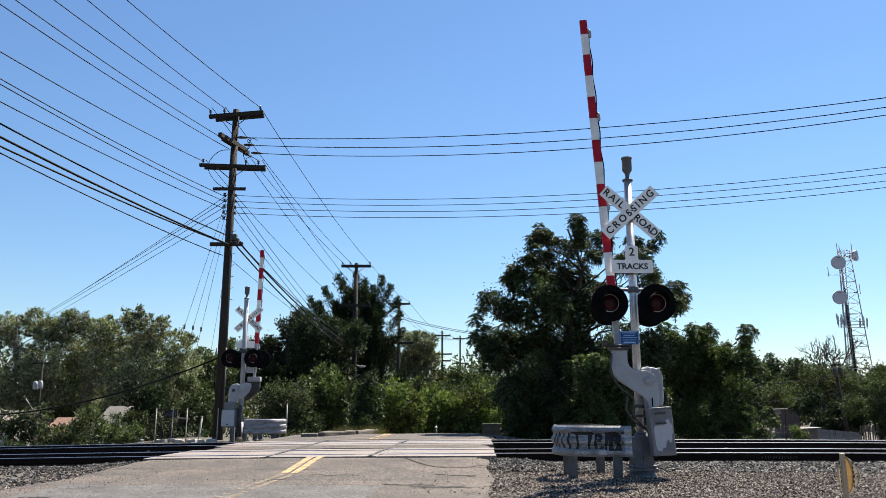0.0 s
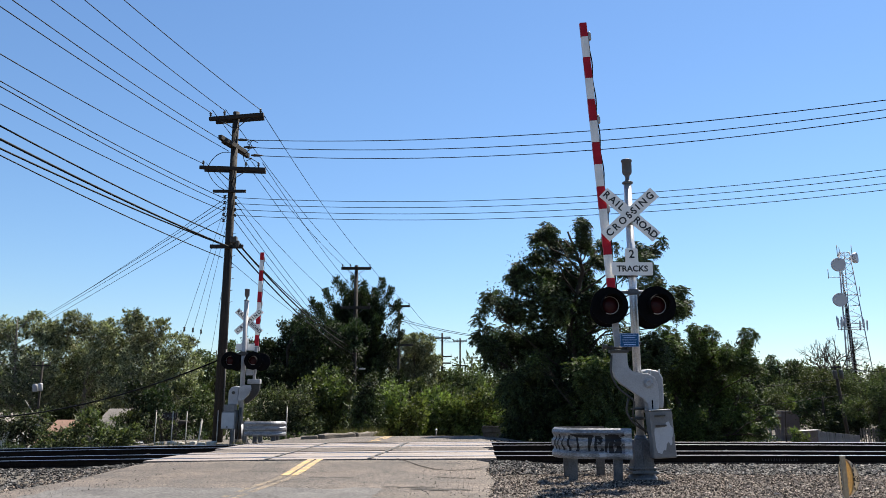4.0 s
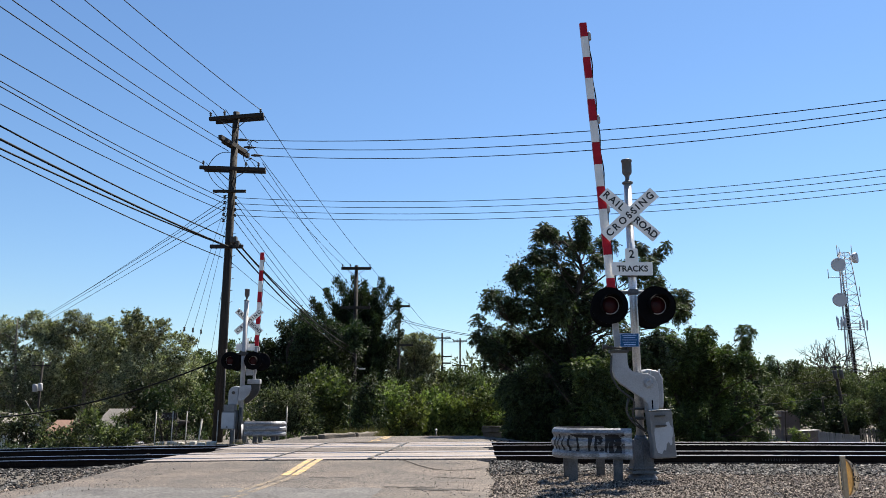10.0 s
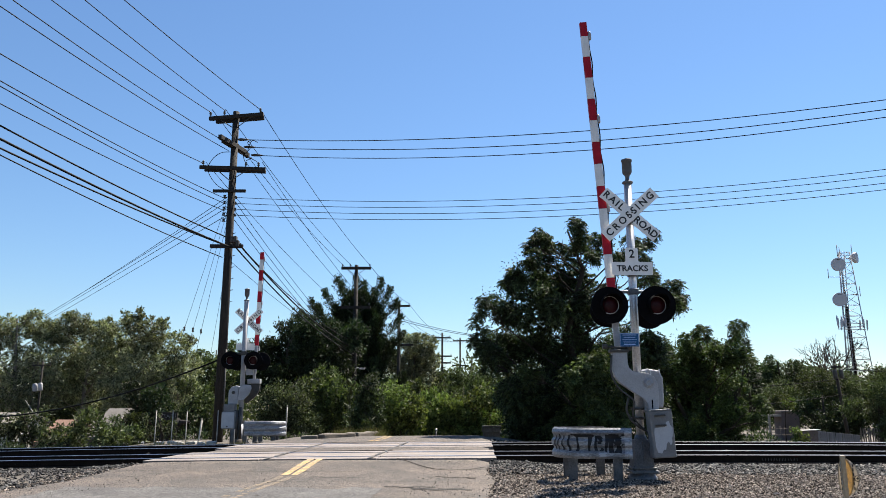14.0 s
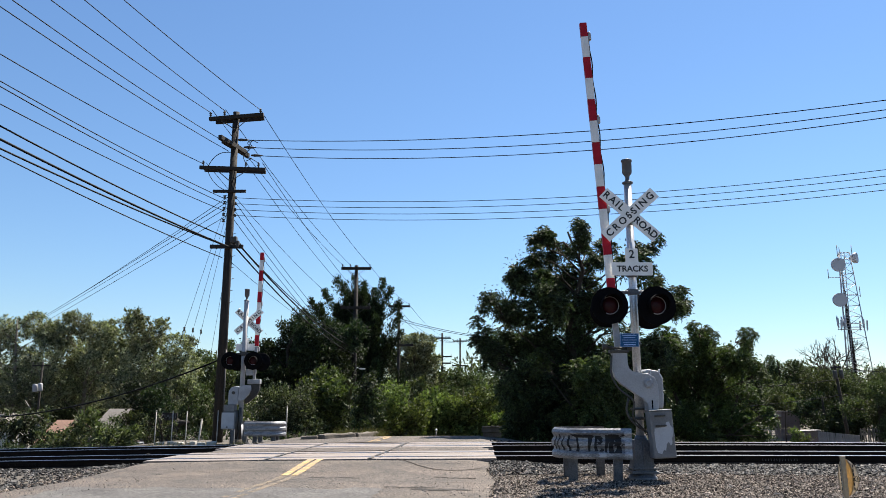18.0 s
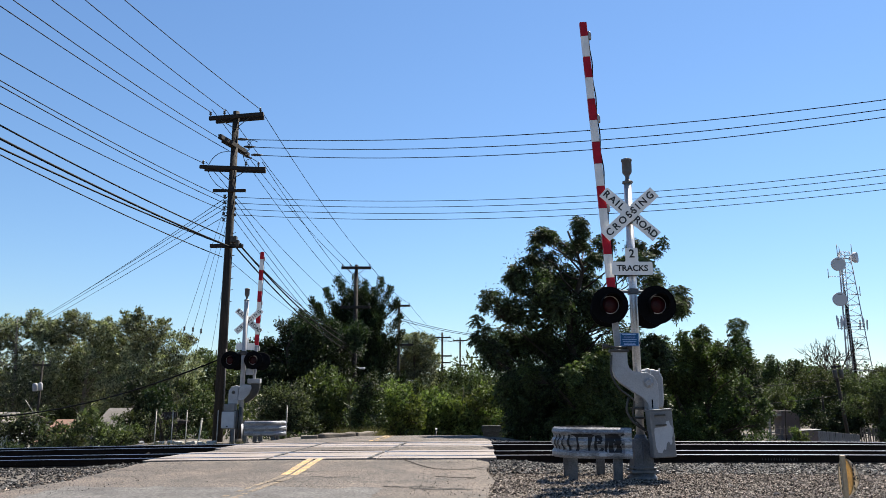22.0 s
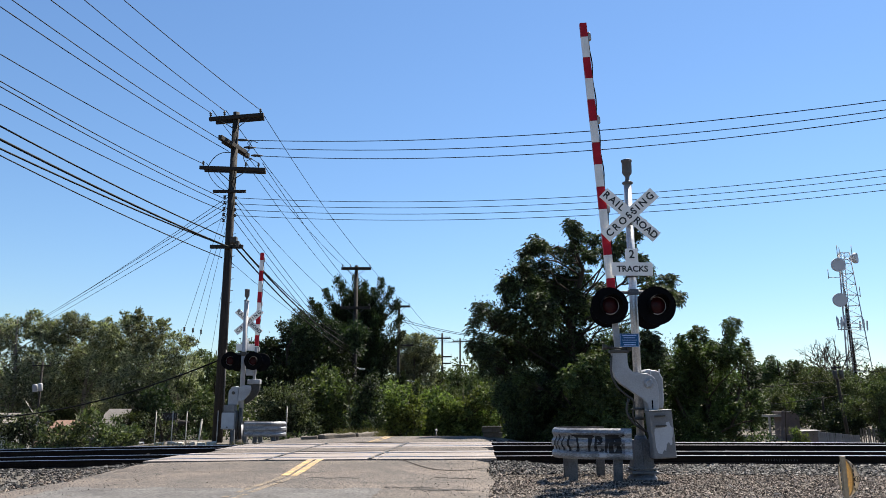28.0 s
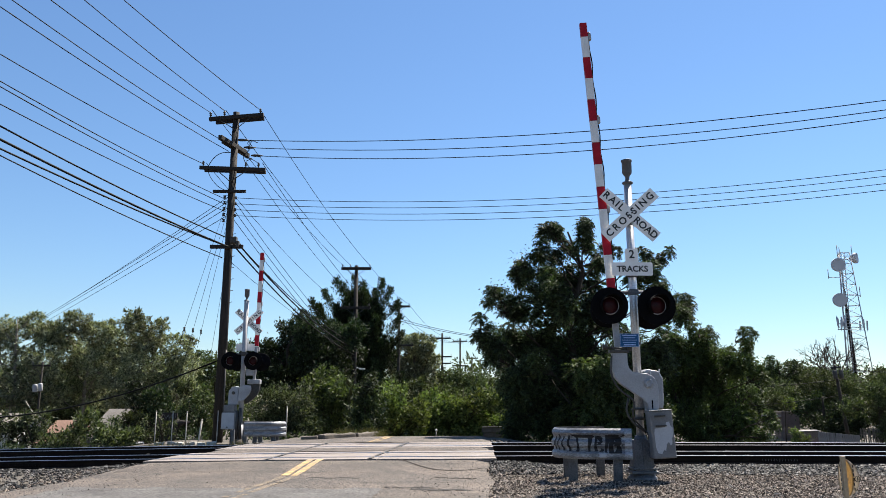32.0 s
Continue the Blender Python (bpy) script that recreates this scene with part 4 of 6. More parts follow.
for s in (-0.19, 0.20):
    bm = bmesh.new()
    lathe(bm, [(0.15, 0), (0.17, 0.03), (0.17, 0.50), (0.14, 0.56), (0.05, 0.58)], 16, pose(s, -0.35, 4.38 + 0.15 * s, 0, -5))
    part("transformer", bm, "grey_paint", tp, "pale grey transformer can")
lean = line_pole(31.3, 60, -2.2, 4.5, ((4.3, 0.4),), 0.15, "leaning timber utility pole beyond the fence")
lean.matrix_basis = pose(31.3, 60, -2.2, 0, -5.2, 0)
for shaft in lean.children:
    if shaft.name.startswith("shaft"):
        shaft.data.materials[0] = M["bark"]
for sx in (-0.3, 0.3):
    bm = bmesh.new()
    lathe(bm, [(0.14, 0), (0.16, 0.05), (0.16, 0.6), (0.13, 0.68), (0.05, 0.70)], 14, pose(sx * 0.8, -0.3, 5.6))
    part("transformer", bm, "dark_steel", lean, "dark transformer can")


# ------------------------------------------------------------ overhead wires
def wire(a, b, sag, r=0.012, mat="wire", label="thin dark overhead wire", n=24, group="overhead wires"):
    a, b = Vector(a), Vector(b)
    bm = bmesh.new()
    tube(bm, [(b - a) * (k / n) - Vector((0, 0, 4 * sag * (k / n) * (1 - k / n))) for k in range(n + 1)], r, 5)
    ob = obj_from_bm("overhead_wire", bm, mat)
    ob.location = a
    return tagged(ob, label, "wire", group)


P0 = (-12.6, 5.0)
for x, z, x0, z0 in ((0.95, 13.06, -12.6, 13.66), (-0.37, 12.94, -13.3, 13.74), (-0.93, 12.86, -12.7, 12.16), (-0.53, 11.76, -12.8, 11.56), (-0.16, 11.26, -13.1, 11.26), (-1.14, 10.74, -12.1, 9.44),
                    (-0.15, 9.27, -13.0, 9.55), (-0.15, 9.06, -12.5, 9.22), (-0.15, 8.78, -13.1, 8.98)):
    wire((P1[0] + x, P1[1] - 0.2, z), (x0, P0[1], z0), 0.4, 0.0145)
for x, z, z0, r, sag in ((-0.1, 7.75, 9.17, 0.024, 0.4), (0.2, 7.30, 8.82, 0.034, 0.4), (0.2, 7.30, 8.35, 0.026, 0.4), (-0.15, 6.92, 8.62, 0.018, 0.4)):
    wire((P1[0] + x, P1[1] - 0.25, z), (-13.5, P0[1], z0), sag, r, "cable", "thick black overhead cable")
# on down the road
for x, z, x1, z1, r in ((1.0, 13.05, 0.95, 11.1, 0.014), (-0.45, 13.1, -0.4, 11.1, 0.014), (-1.0, 13.1, -0.95, 11.1, 0.014), (-1.1, 10.85, -0.95, 8.2, 0.012), (1.15, 10.85, 0.95, 8.2, 0.012), (0.5, 10.85, 0.4, 8.2, 0.012),
                        (0.1, 9.3, 0.1, 4.9, 0.012), (0.12, 8.9, 0.1, 4.5, 0.012), (0.14, 8.5, 0.1, 4.2, 0.012)):
    wire((P1[0] + x, P1[1], z), (-6.15 + x1, 53, z1), 0.35, r)
for x, z, z1, r in ((0.4, 7.5, 5.2, 0.035), (0.3, 7.35, 4.8, 0.03), (0.2, 7.7, 5.6, 0.022)):
    wire((P1[0] + x, P1[1], z), (-6.15, 53, z1), 0.5, r, "cable", "thick black overhead cable")
wire((P1[0], P1[1], 6.9), (-6.15, 53, 5.0), 0.3, 0.01)
for a, b, za, zb in ((0.95, 0.95, 11.1, 11.0), (-0.4, -0.4, 11.1, 11.0), (-0.95, -0.95, 11.1, 11.0), (0, 0, 7, 7.1)):
    wire((-6.15 + a, 53, za), (-4.25 + b, 73, zb), 0.3, 0.016)
    wire((-4.25 + b, 73, zb), (-0.1 + b, 104, 10.6 if zb > 9 else 7.2), 0.8, 0.018)
    wire((-0.1 + b, 104, 10.6), (2.75 + b, 122, 11.6), 0.5, 0.02)
for k in range(2):
    wire((-4.25, 73, 9.6 - 0.2 * k), (14.0, 70, 7.4), 0.9, 0.025)
# along the tracks to the right, and back to the left
for x, dy, z, ye, ze, sag in ((0.22, -0.45, 11.65, 16, 11.95, 1.5), (0.34, 0.15, 11.55, 16, 12.0, 1.7), (0.50, 0.72, 11.40, 16, 12.0, 1.8)):
    w = wire((P1[0] + x, P1[1] + dy, z), (30.0, ye, ze), sag, 0.015, n=32)
    bm = bmesh.new()
    tube(bm, [(0, 0, 0), (0.16, -0.05, -0.02), (0.34, -0.11, -0.05), (0.52, -0.17, -0.07)], [0.03, 0.06, 0.05, 0.02], 8)
    part("strain_insulator", bm, "dark_steel", w, "dark dead-end insulator")
for z, ze in ((9.38, 10.68), (9.14, 10.49), (8.90, 10.25), (8.66, 10.06)):
    w = wire((P1[0] + 0.15, P1[1] - 0.05, z), (30.0, 19, ze), 1.5, 0.0115, n=32)
    bm = bmesh.new()
    lathe(bm, [(0.02, -0.06), (0.05, -0.05), (0.03, 0.0), (0.05, 0.05), (0.02, 0.06)], 8)
    part("spool_insulator", bm, "dark_steel", w, "", pose(0.04, 0, 0))
for z, xe, ze, sag in ((9.42, -37.67, 9.22, 0.15), (9.22, -37.67, 9.19, 0.06), (8.98, -37.65, 9.05, 0.06), (8.66, -37.6, 8.64, 0.03)):
    wire((P1[0] - 0.15, P1[1], z), (xe, 70.4, ze), sag, 0.013)
wire((31.4, 59.8, 3.4), (13.0, 62.0, 2.9), 0.5, 0.022)
wire((31.4, 59.8, 2.2), (13.0, 62.0, 1.2), 0.5, 0.022)
wire((31.4, 59.8, 4.1), (60.0, 58.0, 4.0), 0.5, 0.022)
wire((-31.2, 57.7, 1.7), (-29.1, 57.0, -0.6), 0.0, 0.022, "post_pale", "pale guy wire of the transformer pole", 2, "guy wires")
# guy wires with strain insulators
for k in range(3):
    a, b = Vector((P1[0] - 0.1, P1[1], 9.5 - 0.5 * k)), Vector((-11.6 + 0.55 * k, 30.6, 0.0))
    g = wire(a, b, 0.0, 0.007, label="steel guy wire with a strain insulator", n=2, group="guy wires")
    bm = bmesh.new()
    lathe(bm, [(0.02, -0.09), (0.05, -0.06), (0.03, 0.0), (0.05, 0.06), (0.02, 0.09)], 8)
    part("strain_insulator", bm, "dark_steel", g, "", Matrix.Translation((b - a) * (0.55, 0.53, 0.51)[k]))
wire((P1[0] - 0.1, P1[1], 6.2), (-9.05, 28.6, 0.2), 0.0, 0.006, label="steel guy wire beside the pole", n=2, group="guy wires")
wire((P1[0] - 0.1, P1[1] - 0.1, 3.0), (-26.0, 38.0, 0.9), 0.9, 0.032, "cable", "slack black cable hanging from the pole", 24)


# ------------------------------------------------------------ posts, kerbs, marker
def marker_post(x, y, z0, z1, lean=0.0, mat="post_pale", r=0.019, label="thin pale marker post"):
    p = thing("marker_post", pose(x, y, z0, 0, lean, 0), label, "post", "pale marker posts")
    bm = bmesh.new()
    tube(bm, [(0, 0, -0.6), (0, 0, z1 - z0)], r, 10)
    part("tube", bm, mat, p)
    bm = bmesh.new()
    lathe(bm, [(r + 0.002, -0.04), (r + 0.002, 0), (r * 0.6, 0.01)], 10)
    part("cap", bm, mat, p, "", pose(0, 0, z1 - z0))


for x, z1 in ((-10.17, 1.14), (-9.58, 1.12), (-9.08, 1.12), (-7.98, 1.14)):
    marker_post(x, 27.5, -0.1, z1)
marker_post(-5.70, 28.3, 0.0, 1.3)
marker_post(-8.60, 27.4, -0.05, 0.85, 6, "post_pale", 0.034, "pale guard over a guy wire, leaning")
rng = random.Random(9)
for k in range(9):
    bm = bmesh.new()
    w = 0.10 + 0.08 * rng.random()
    box(bm, -w, w, -0.15, 0.15, -0.2, 0.05 + 0.05 * rng.random(), 0.025)
    for v in bm.verts:
        v.co += noise.noise_vector(v.co * 4 + Vector((k, 0, 0))) * 0.03
    ob = obj_from_bm("concrete_block", bm, "wall_pale")
    ob.matrix_basis = pose(-9.9 + 0.36 * k if k < 6 else -5.5 + 0.25 * (k - 6), 27.2 + 0.3 * rng.random(), 0.0, 0, 0, 20 * (rng.random() - 0.5))
    tagged(ob, "rough pale concrete block on the verge", "block", "concrete blocks")
for a, b, h in (((-4.75, 26.1), (-4.2, 26.2), 0.19), ((-4.12, 26.2), (-3.2, 27.8), 0.23), ((-3.15, 27.9), (-2.6, 30.0), 0.21)):
    d = Vector((b[0] - a[0], b[1] - a[1], 0))
    bm = bmesh.new()
    box(bm, 0, d.length, -0.14, 0.14, -0.2, h, 0.05)
    bmesh.ops.subdivide_edges(bm, edges=[e for e in bm.edges if e.calc_length() > 0.4], cuts=9, use_grid_fill=True)
    for q in bm.verts:
        q.co += noise.noise_vector(q.co * 2.3 + Vector((a[0], 0, 5))) * 0.03
    ob = obj_from_bm("kerb", bm, "kerb")
    ob.matrix_basis = Matrix.Translation((a[0], a[1], 0.14)) @ Matrix.Rotation(math.atan2(d.y, d.x), 4, "Z")
    tagged(ob, "low worn concrete kerb beside the road", "kerb", "kerbs")

marker = thing("utility_marker", pose(3.56, 7.0, -0.02), "yellow and cream utility marker post with a curved plate", "marker post")
bm = bmesh.new()
box(bm, -0.021, 0.021, -0.03, 0.0, -0.4, 0.885, 0.006)
part("stake", bm, "tan_plastic", marker, "tan plastic stake")
def wing(x_out, mat, label, depth, share0, share1):
    """A curved leaf of the plate between two shares of its width."""
    bm = bmesh.new()
    rows = []
    for k in range(15):
        f = k / 14
        hw = math.sin(math.pi * (0.03 + 0.94 * f)) ** 0.55
        row = []
        for j in range(5):
            s = share0 + (share1 - share0) * j / 4
            row.append(bm.verts.new((x_out * s * hw, -0.012 - depth * s * (1 - s) * 2, 0.54 + 0.318 * f)))
        rows.append(row)
    for a, b in zip(rows, rows[1:]):
        for j in range(4):
            bm.faces.new((a[j], a[j + 1], b[j + 1], b[j]) if x_out > 0 else (b[j], b[j + 1], a[j + 1], a[j])).smooth = True
    bmesh.ops.solidify(bm, geom=bm.faces[:], thickness=0.004)
    return part("plate_wing", bm, mat, marker, label)


wing(-0.056, "cream_plastic", "cream edge of the plate", 0.02, 0.0, 1.0)
wing(0.135, "yellow_plastic", "yellow inner half of the plate", 0.03, 0.0, 0.55)
wing(0.135, "cream_plastic", "cream outer half of the plate", 0.03, 0.55, 1.0)
for z in (0.605, 0.645, 0.685, 0.725, 0.765, 0.80):
    for x, y, w, h in ((0.070, -0.038, 0.005, 0.013), (-0.040, -0.034, 0.003, 0.013)):
        bm = bmesh.new()
        box(bm, -w, w, -0.002, 0.002, -h, h)
        part("writing", bm, "sign_black", marker, "", pose(x, y, z))
bm = bmesh.new()
tube(bm, [(0.024 * math.cos(a * math.pi / 10), 0, 0.024 * math.sin(a * math.pi / 10)) for a in range(21)], 0.0032, 5)
box(bm, -0.003, 0.003, -0.003, 0.0, -0.015, 0.015)
box(bm, -0.011, 0.011, -0.003, 0.0, -0.003, 0.003)
part("emblem", bm, "sign_black", marker, "dark round emblem", pose(0.105, -0.034, 0.69))


# ------------------------------------------------------------ lattice mast with dishes
tower = thing("radio_tower", pose(52.1, 100, -1.4), "grey lattice radio tower with dish antennas", "radio tower")
H, TOPZ = 22.9, 23.8
def leg_at(k, z):
    f = z / H
    foot, head = (((-0.1, -1.2), (0.98, -0.5)), ((1.3, 1.6), (1.62, 0.9)), ((4.1, -0.9), (2.45, -0.4)))[k]
    return Vector((foot[0] + (head[0] - foot[0]) * f, foot[1] + (head[1] - foot[1]) * f, z))


for k in range(3):
    bm = bmesh.new()
    tube(bm, [leg_at(k, 0), leg_at(k, H)], 0.062, 8)
    part("leg", bm, "tower_steel", tower, "tubular tower leg")
for lv in range(16):
    z0, z1 = H * lv / 16, H * (lv + 1) / 16
    for k in range(3):
        bm = bmesh.new()
        a, b = (k, (k + 1) % 3) if lv % 2 else ((k + 1) % 3, k)
        tube(bm, [leg_at(a, z0), leg_at(b, z1)], 0.032, 5)
        tube(bm, [leg_at(k, z1), leg_at((k + 1) % 3, z1)], 0.032, 5)
        part("brace", bm, "tower_steel", tower)
bm = bmesh.new()
for s in (-0.22, 0.22):
    tube(bm, [(s + 0.75, -0.6, 0), (s + 1.5, -0.4, H)], 0.05, 5)
for k in range(60):
    f = k / 60
    tube(bm, [(0.53 + 0.75 * f, -0.6 + 0.2 * f, H * f), (0.97 + 0.75 * f, -0.6 + 0.2 * f, H * f)], 0.03, 4)
part("ladder", bm, "tower_steel", tower, "ladder up the tower")
bm = bmesh.new()
for s in range(4):
    tube(bm, [(1.9 - 0.13 * s, -0.3, 0), (1.55 - 0.13 * s, -0.25, 15.5), (1.55 - 0.11 * s, -0.25, 15.5 + 2.2 * s)], [0.07, 0.06, 0.05], 5)
part("feed_cable", bm, "cable", tower, "black antenna feed cables")
for x, y, z, r, face in ((0.42, -1.2, 21.1, 0.90, -5), (0.15, -1.2, 16.4, 0.90, -5), (3.5, -0.2, 22.2, 0.72, 48)):
    bm = bmesh.new()
    lathe(bm, [(r, 0.0), (r, 0.35), (r * 0.8, 0.55), (0.25, 0.75), (0.25, 0.95)], 28, Matrix.Rotation(radians(-90), 4, "X"))
    d = part("dish", bm, "dish_white", tower, "round pale dish antenna", pose(x, y, z, 0, 0, face))
    bm = bmesh.new()
    box(bm, -0.22, 0.22, -0.012, -0.002, r * 0.66, r * 0.72)
    part("dish_mark", bm, "dark_steel", d)
    bm = bmesh.new()
    tube(bm, [(0, 0.9, 0), (0.2 if face < 0 else -0.6, 1.6, -0.1)], 0.07, 6)
    part("mount", bm, "tower_steel", d)
for k, x in enumerate((-0.62, -0.40, -0.15, 0.12, 0.42, 2.85, 3.10, 3.36, 3.62)):
    bm = bmesh.new()
    box(bm, -0.09, 0.09, -0.07, 0.07, -0.62, 0.62, 0.03)
    tube(bm, [(0, 0.05, -0.8), (0, 0.05, 0.75)], 0.03, 5)
    part("panel_antenna", bm, "dish_white", tower, "upright panel antenna", pose(x, -1.3 + 0.25 * (k % 2) if x < 1 else -0.6 + 0.3 * (k % 2), 13.55 - 0.22 * (k % 3), 0, 3 * (k % 3 - 1)))
bm = bmesh.new()
tube(bm, [(-0.6, -1.2, 13.3), (3.4, -0.5, 13.3)], 0.05, 5)
tube(bm, [(-0.6, -1.2, 12.5), (3.4, -0.5, 12.5)], 0.05, 5)
part("antenna_frame", bm, "tower_steel", tower)
for x, z0, z1 in ((0.75, 22.2, 23.9), (1.05, 22.2, 23.6), (2.7, 22.2, 23.9), (-0.75, 19.3, 20.6), (3.2, 16.9, 18.3)):
    bm = bmesh.new()
    tube(bm, [(x, -0.5, z0), (x, -0.5, z1)], 0.05, 5)
    tube(bm, [(x, -0.5, z0 + 0.2), (x * 0.3 + 1.0, -0.4, z0 + 0.2)], 0.04, 5)
    part("whip_antenna", bm, "tower_steel", tower)

# faint scribbled marks on the side of the near rail, as plain bars
rng = random.Random(9)
near_rail = bpy.data.objects["rail"]
for k in range(13):
    x = 6.62 + 0.058 * k + 0.01 * rng.random()
    bm = bmesh.new()
    h = 0.022 + 0.012 * rng.random()
    box(bm, -0.006, 0.006, -0.002, 0.002, -h, h, 0, Matrix.Rotation(radians(rng.uniform(-30, 30)), 4, "Y"))
    part("chalk_mark", bm, "chalk", near_rail, "faint pale scribble", pose(x, float(track_y(x, -0.016)), float(rail_z(x)) - 0.098))


# ------------------------------------------------------------ houses and fence in the distance
def gable_house(m, w, d, h, rise, roof, wall, label):
    hs = thing("house", m, label, "house", "houses behind the trees")
    bm = bmesh.new()
    slab(bm, [(-w / 2, 0), (w / 2, 0), (w / 2, h), (0, h + rise), (-w / 2, h)], -d / 2, d / 2)
    part("wall", bm, wall, hs)
    for s in (-1, 1):
        bm = bmesh.new()
        e = 0.4
        k = rise / (w / 2)
        slab(bm, [(0, h + rise + 0.02), (s * (w / 2 + e), h - k * e + 0.02), (s * (w / 2 + e), h - k * e + 0.17), (0, h + rise + 0.18)], -d / 2 - 0.3, d / 2 + 0.3)
        part("roof", bm, roof, hs, "shingled roof slope")
    for x in (-w * 0.22, w * 0.22):
        bm = bmesh.new()
        box(bm, x - 0.5, x + 0.5, -d / 2 - 0.04, -d / 2 + 0.02, h * 0.35, h * 0.8)
        wd = part("window", bm, "dish_white", hs)
        bm = bmesh.new()
        box(bm, x - 0.42, x + 0.42, -d / 2 - 0.06, -d / 2 - 0.03, h * 0.38, h * 0.77)
        part("pane", bm, "window_glass", wd)
    return hs


gable_house(pose(-25.9, 54, -3.42, 0, 0, 84), 4.0, 1.4, 2.4, 1.2, "roof_red", "wall_brown", "low house with a reddish shingled roof")
dim_house = gable_house(pose(-21.45, 52, -3.15, 0, 0, 80), 4.4, 1.5, 2.6, 1.5, "roof_grey", "wall_brown", "dim house with a grey gabled roof")
bm = bmesh.new()
box(bm, 0.45, 0.85, -0.65, -0.30, 3.2, 4.4, 0.02)
chimney = part("chimney", bm, "wall_brown", dim_house, "dark square chimney")
bm = bmesh.new()
box(bm, 0.40, 0.90, -0.70, -0.25, 4.36, 4.45, 0.02)
part("chimney_cap", bm, "wall_brown", chimney)
gable_house(pose(-31.6, 56.5, -3.4, 0, 0, 88), 3.6, 3.2, 3.5, 0.55, "roof_grey", "wall_pale", "pale house half hidden by bushes")
shed = thing("shed", pose(31.0, 70, -2.0), "dark flat-roofed outbuilding beside the dirt yard", "shed")
bm = bmesh.new()
box(bm, -0.45, 1.15, 0.0, 1.6, -0.3, 2.75)
part("wall", bm, "wall_shed", shed)
bm = bmesh.new()
box(bm, -1.6, -0.46, 0.0, 1.6, 2.35, 2.55)
box(bm, -1.6, -1.45, 0.0, 0.15, -0.2, 2.35)
part("porch_roof", bm, "concrete", shed, "pale flat porch roof")
bm = bmesh.new()
box(bm, -0.55, 1.25, -0.1, 1.7, 2.75, 2.87, 0.02)
part("roof", bm, "roof_grey", shed)
shed2 = thing("shed", pose(26.75, 57, -1.75), "low dark outbuilding with a lean-to roof", "shed")
bm = bmesh.new()
box(bm, -0.75, 0.45, -0.5, 0.5, -0.5, 1.25)
part("wall", bm, "wall_shed", shed2)
bm = bmesh.new()
box(bm, -0.85, 0.75, -0.6, 0.6, 1.28, 1.32, 0.02, Matrix.Rotation(radians(-3), 4, "Y"))
part("roof", bm, "fence_wood", shed2)
fence = thing("board_fence", pose(26.55, 55, 0.05), "weathered grey board fence", "fence")
board = None
for k in range(19):
    x = 0.155 * k
    m = pose(x, 0.01 * math.sin(k * 2.1), -2.12 - 0.095 * x, 0, 0.4 * math.sin(k * 1.7))
    if board is None:
        bm = bmesh.new()
        box(bm, -0.072, 0.072, -0.011, 0.011, 0, 1.62, 0.006)
        board = part("board", bm, "fence_wood", fence, "", m)
    else:
        same(board, fence, m)
for z in (-1.55, -0.75):
    bm = bmesh.new()
    box(bm, 0, 2.85, 0.015, 0.06, z - 0.15, z - 0.06, 0, Matrix.Rotation(radians(5.3), 4, "Y"))
    part("fence_rail", bm, "fence_wood", fence)
# the wall's shade under the tree is in its block colour
low_wall = thing("low_wall", pose(2.12, 33.4, gz(2.12, 33.4)), "low block wall at the foot of the large tree, foliage shade put into its grey", "wall")
WALL_TOP = 0.46 - gz(2.12, 33.4)
block0 = None
for row in range(3):
    for k in range(2):
        m = pose(-0.22 + 0.405 * k + (0.03 if row % 2 else -0.03), 0.0, WALL_TOP - 0.07 - 0.20 * row - 0.19)
        if block0 is None:
            bm = bmesh.new()
            box(bm, -0.198, 0.198, -0.10, 0.10, 0.0, 0.19, 0.008)
            block0 = part("block", bm, "wall_block", low_wall, "", m)
        else:
            same(block0, low_wall, m)
bm = bmesh.new()
box(bm, -0.43, 0.39, -0.11, 0.11, WALL_TOP - 0.06, WALL_TOP, 0.012)
part("coping", bm, "wall_block", low_wall, "flat coping along the top")
bm = bmesh.new()
box(bm, -0.42, 0.34, -0.09, 0.09, -0.3, WALL_TOP - 0.645)
part("footing", bm, "wall_block", low_wall)


stub = thing("marker_stub", pose(-0.29, 33.0, gz(-0.29, 33.0)), "small white capped stub at the edge of the thicket", "post")
bm = bmesh.new()
tube(bm, [(0, 0, -0.3), (0, 0, 0.30 - gz(-0.29, 33.0))], 0.035, 10)
part("tube", bm, "dark_steel", stub)
bm = bmesh.new()
lathe(bm, [(0.05, -0.03), (0.05, 0.0), (0.04, 0.03), (0.0, 0.04)], 12)
part("cap", bm, "sign_white", stub, "white cap", pose(0, 0, 0.32 - gz(-0.29, 33.0)))
yard_fence = thing("wire_fence", pose(23.7, 57, 0), "dull posts of a low wire fence round the dirt yard", "fence")
for k in range(6):
    bm = bmesh.new()
    tube(bm, [(0.34 * k, 0.02 * math.sin(k * 2.0), -2.6), (0.34 * k + 0.02 * math.sin(k * 1.3), 0, -0.18 - 0.03 * math.sin(k * 1.9))], 0.013, 7)
    part("post", bm, "tie", yard_fence)
for z in (-0.32, -0.75):
    bm = bmesh.new()
    tube(bm, [(-0.1, -0.035, z), (0.8, -0.035, z - 0.03), (1.8, -0.035, z)], 0.012, 5)
    part("strand", bm, "tie", yard_fence)
picket = thing("picket_fence", pose(30.6, 57, 0), "short run of pale weathered pickets beyond the leaning pole", "fence")
picket0 = None
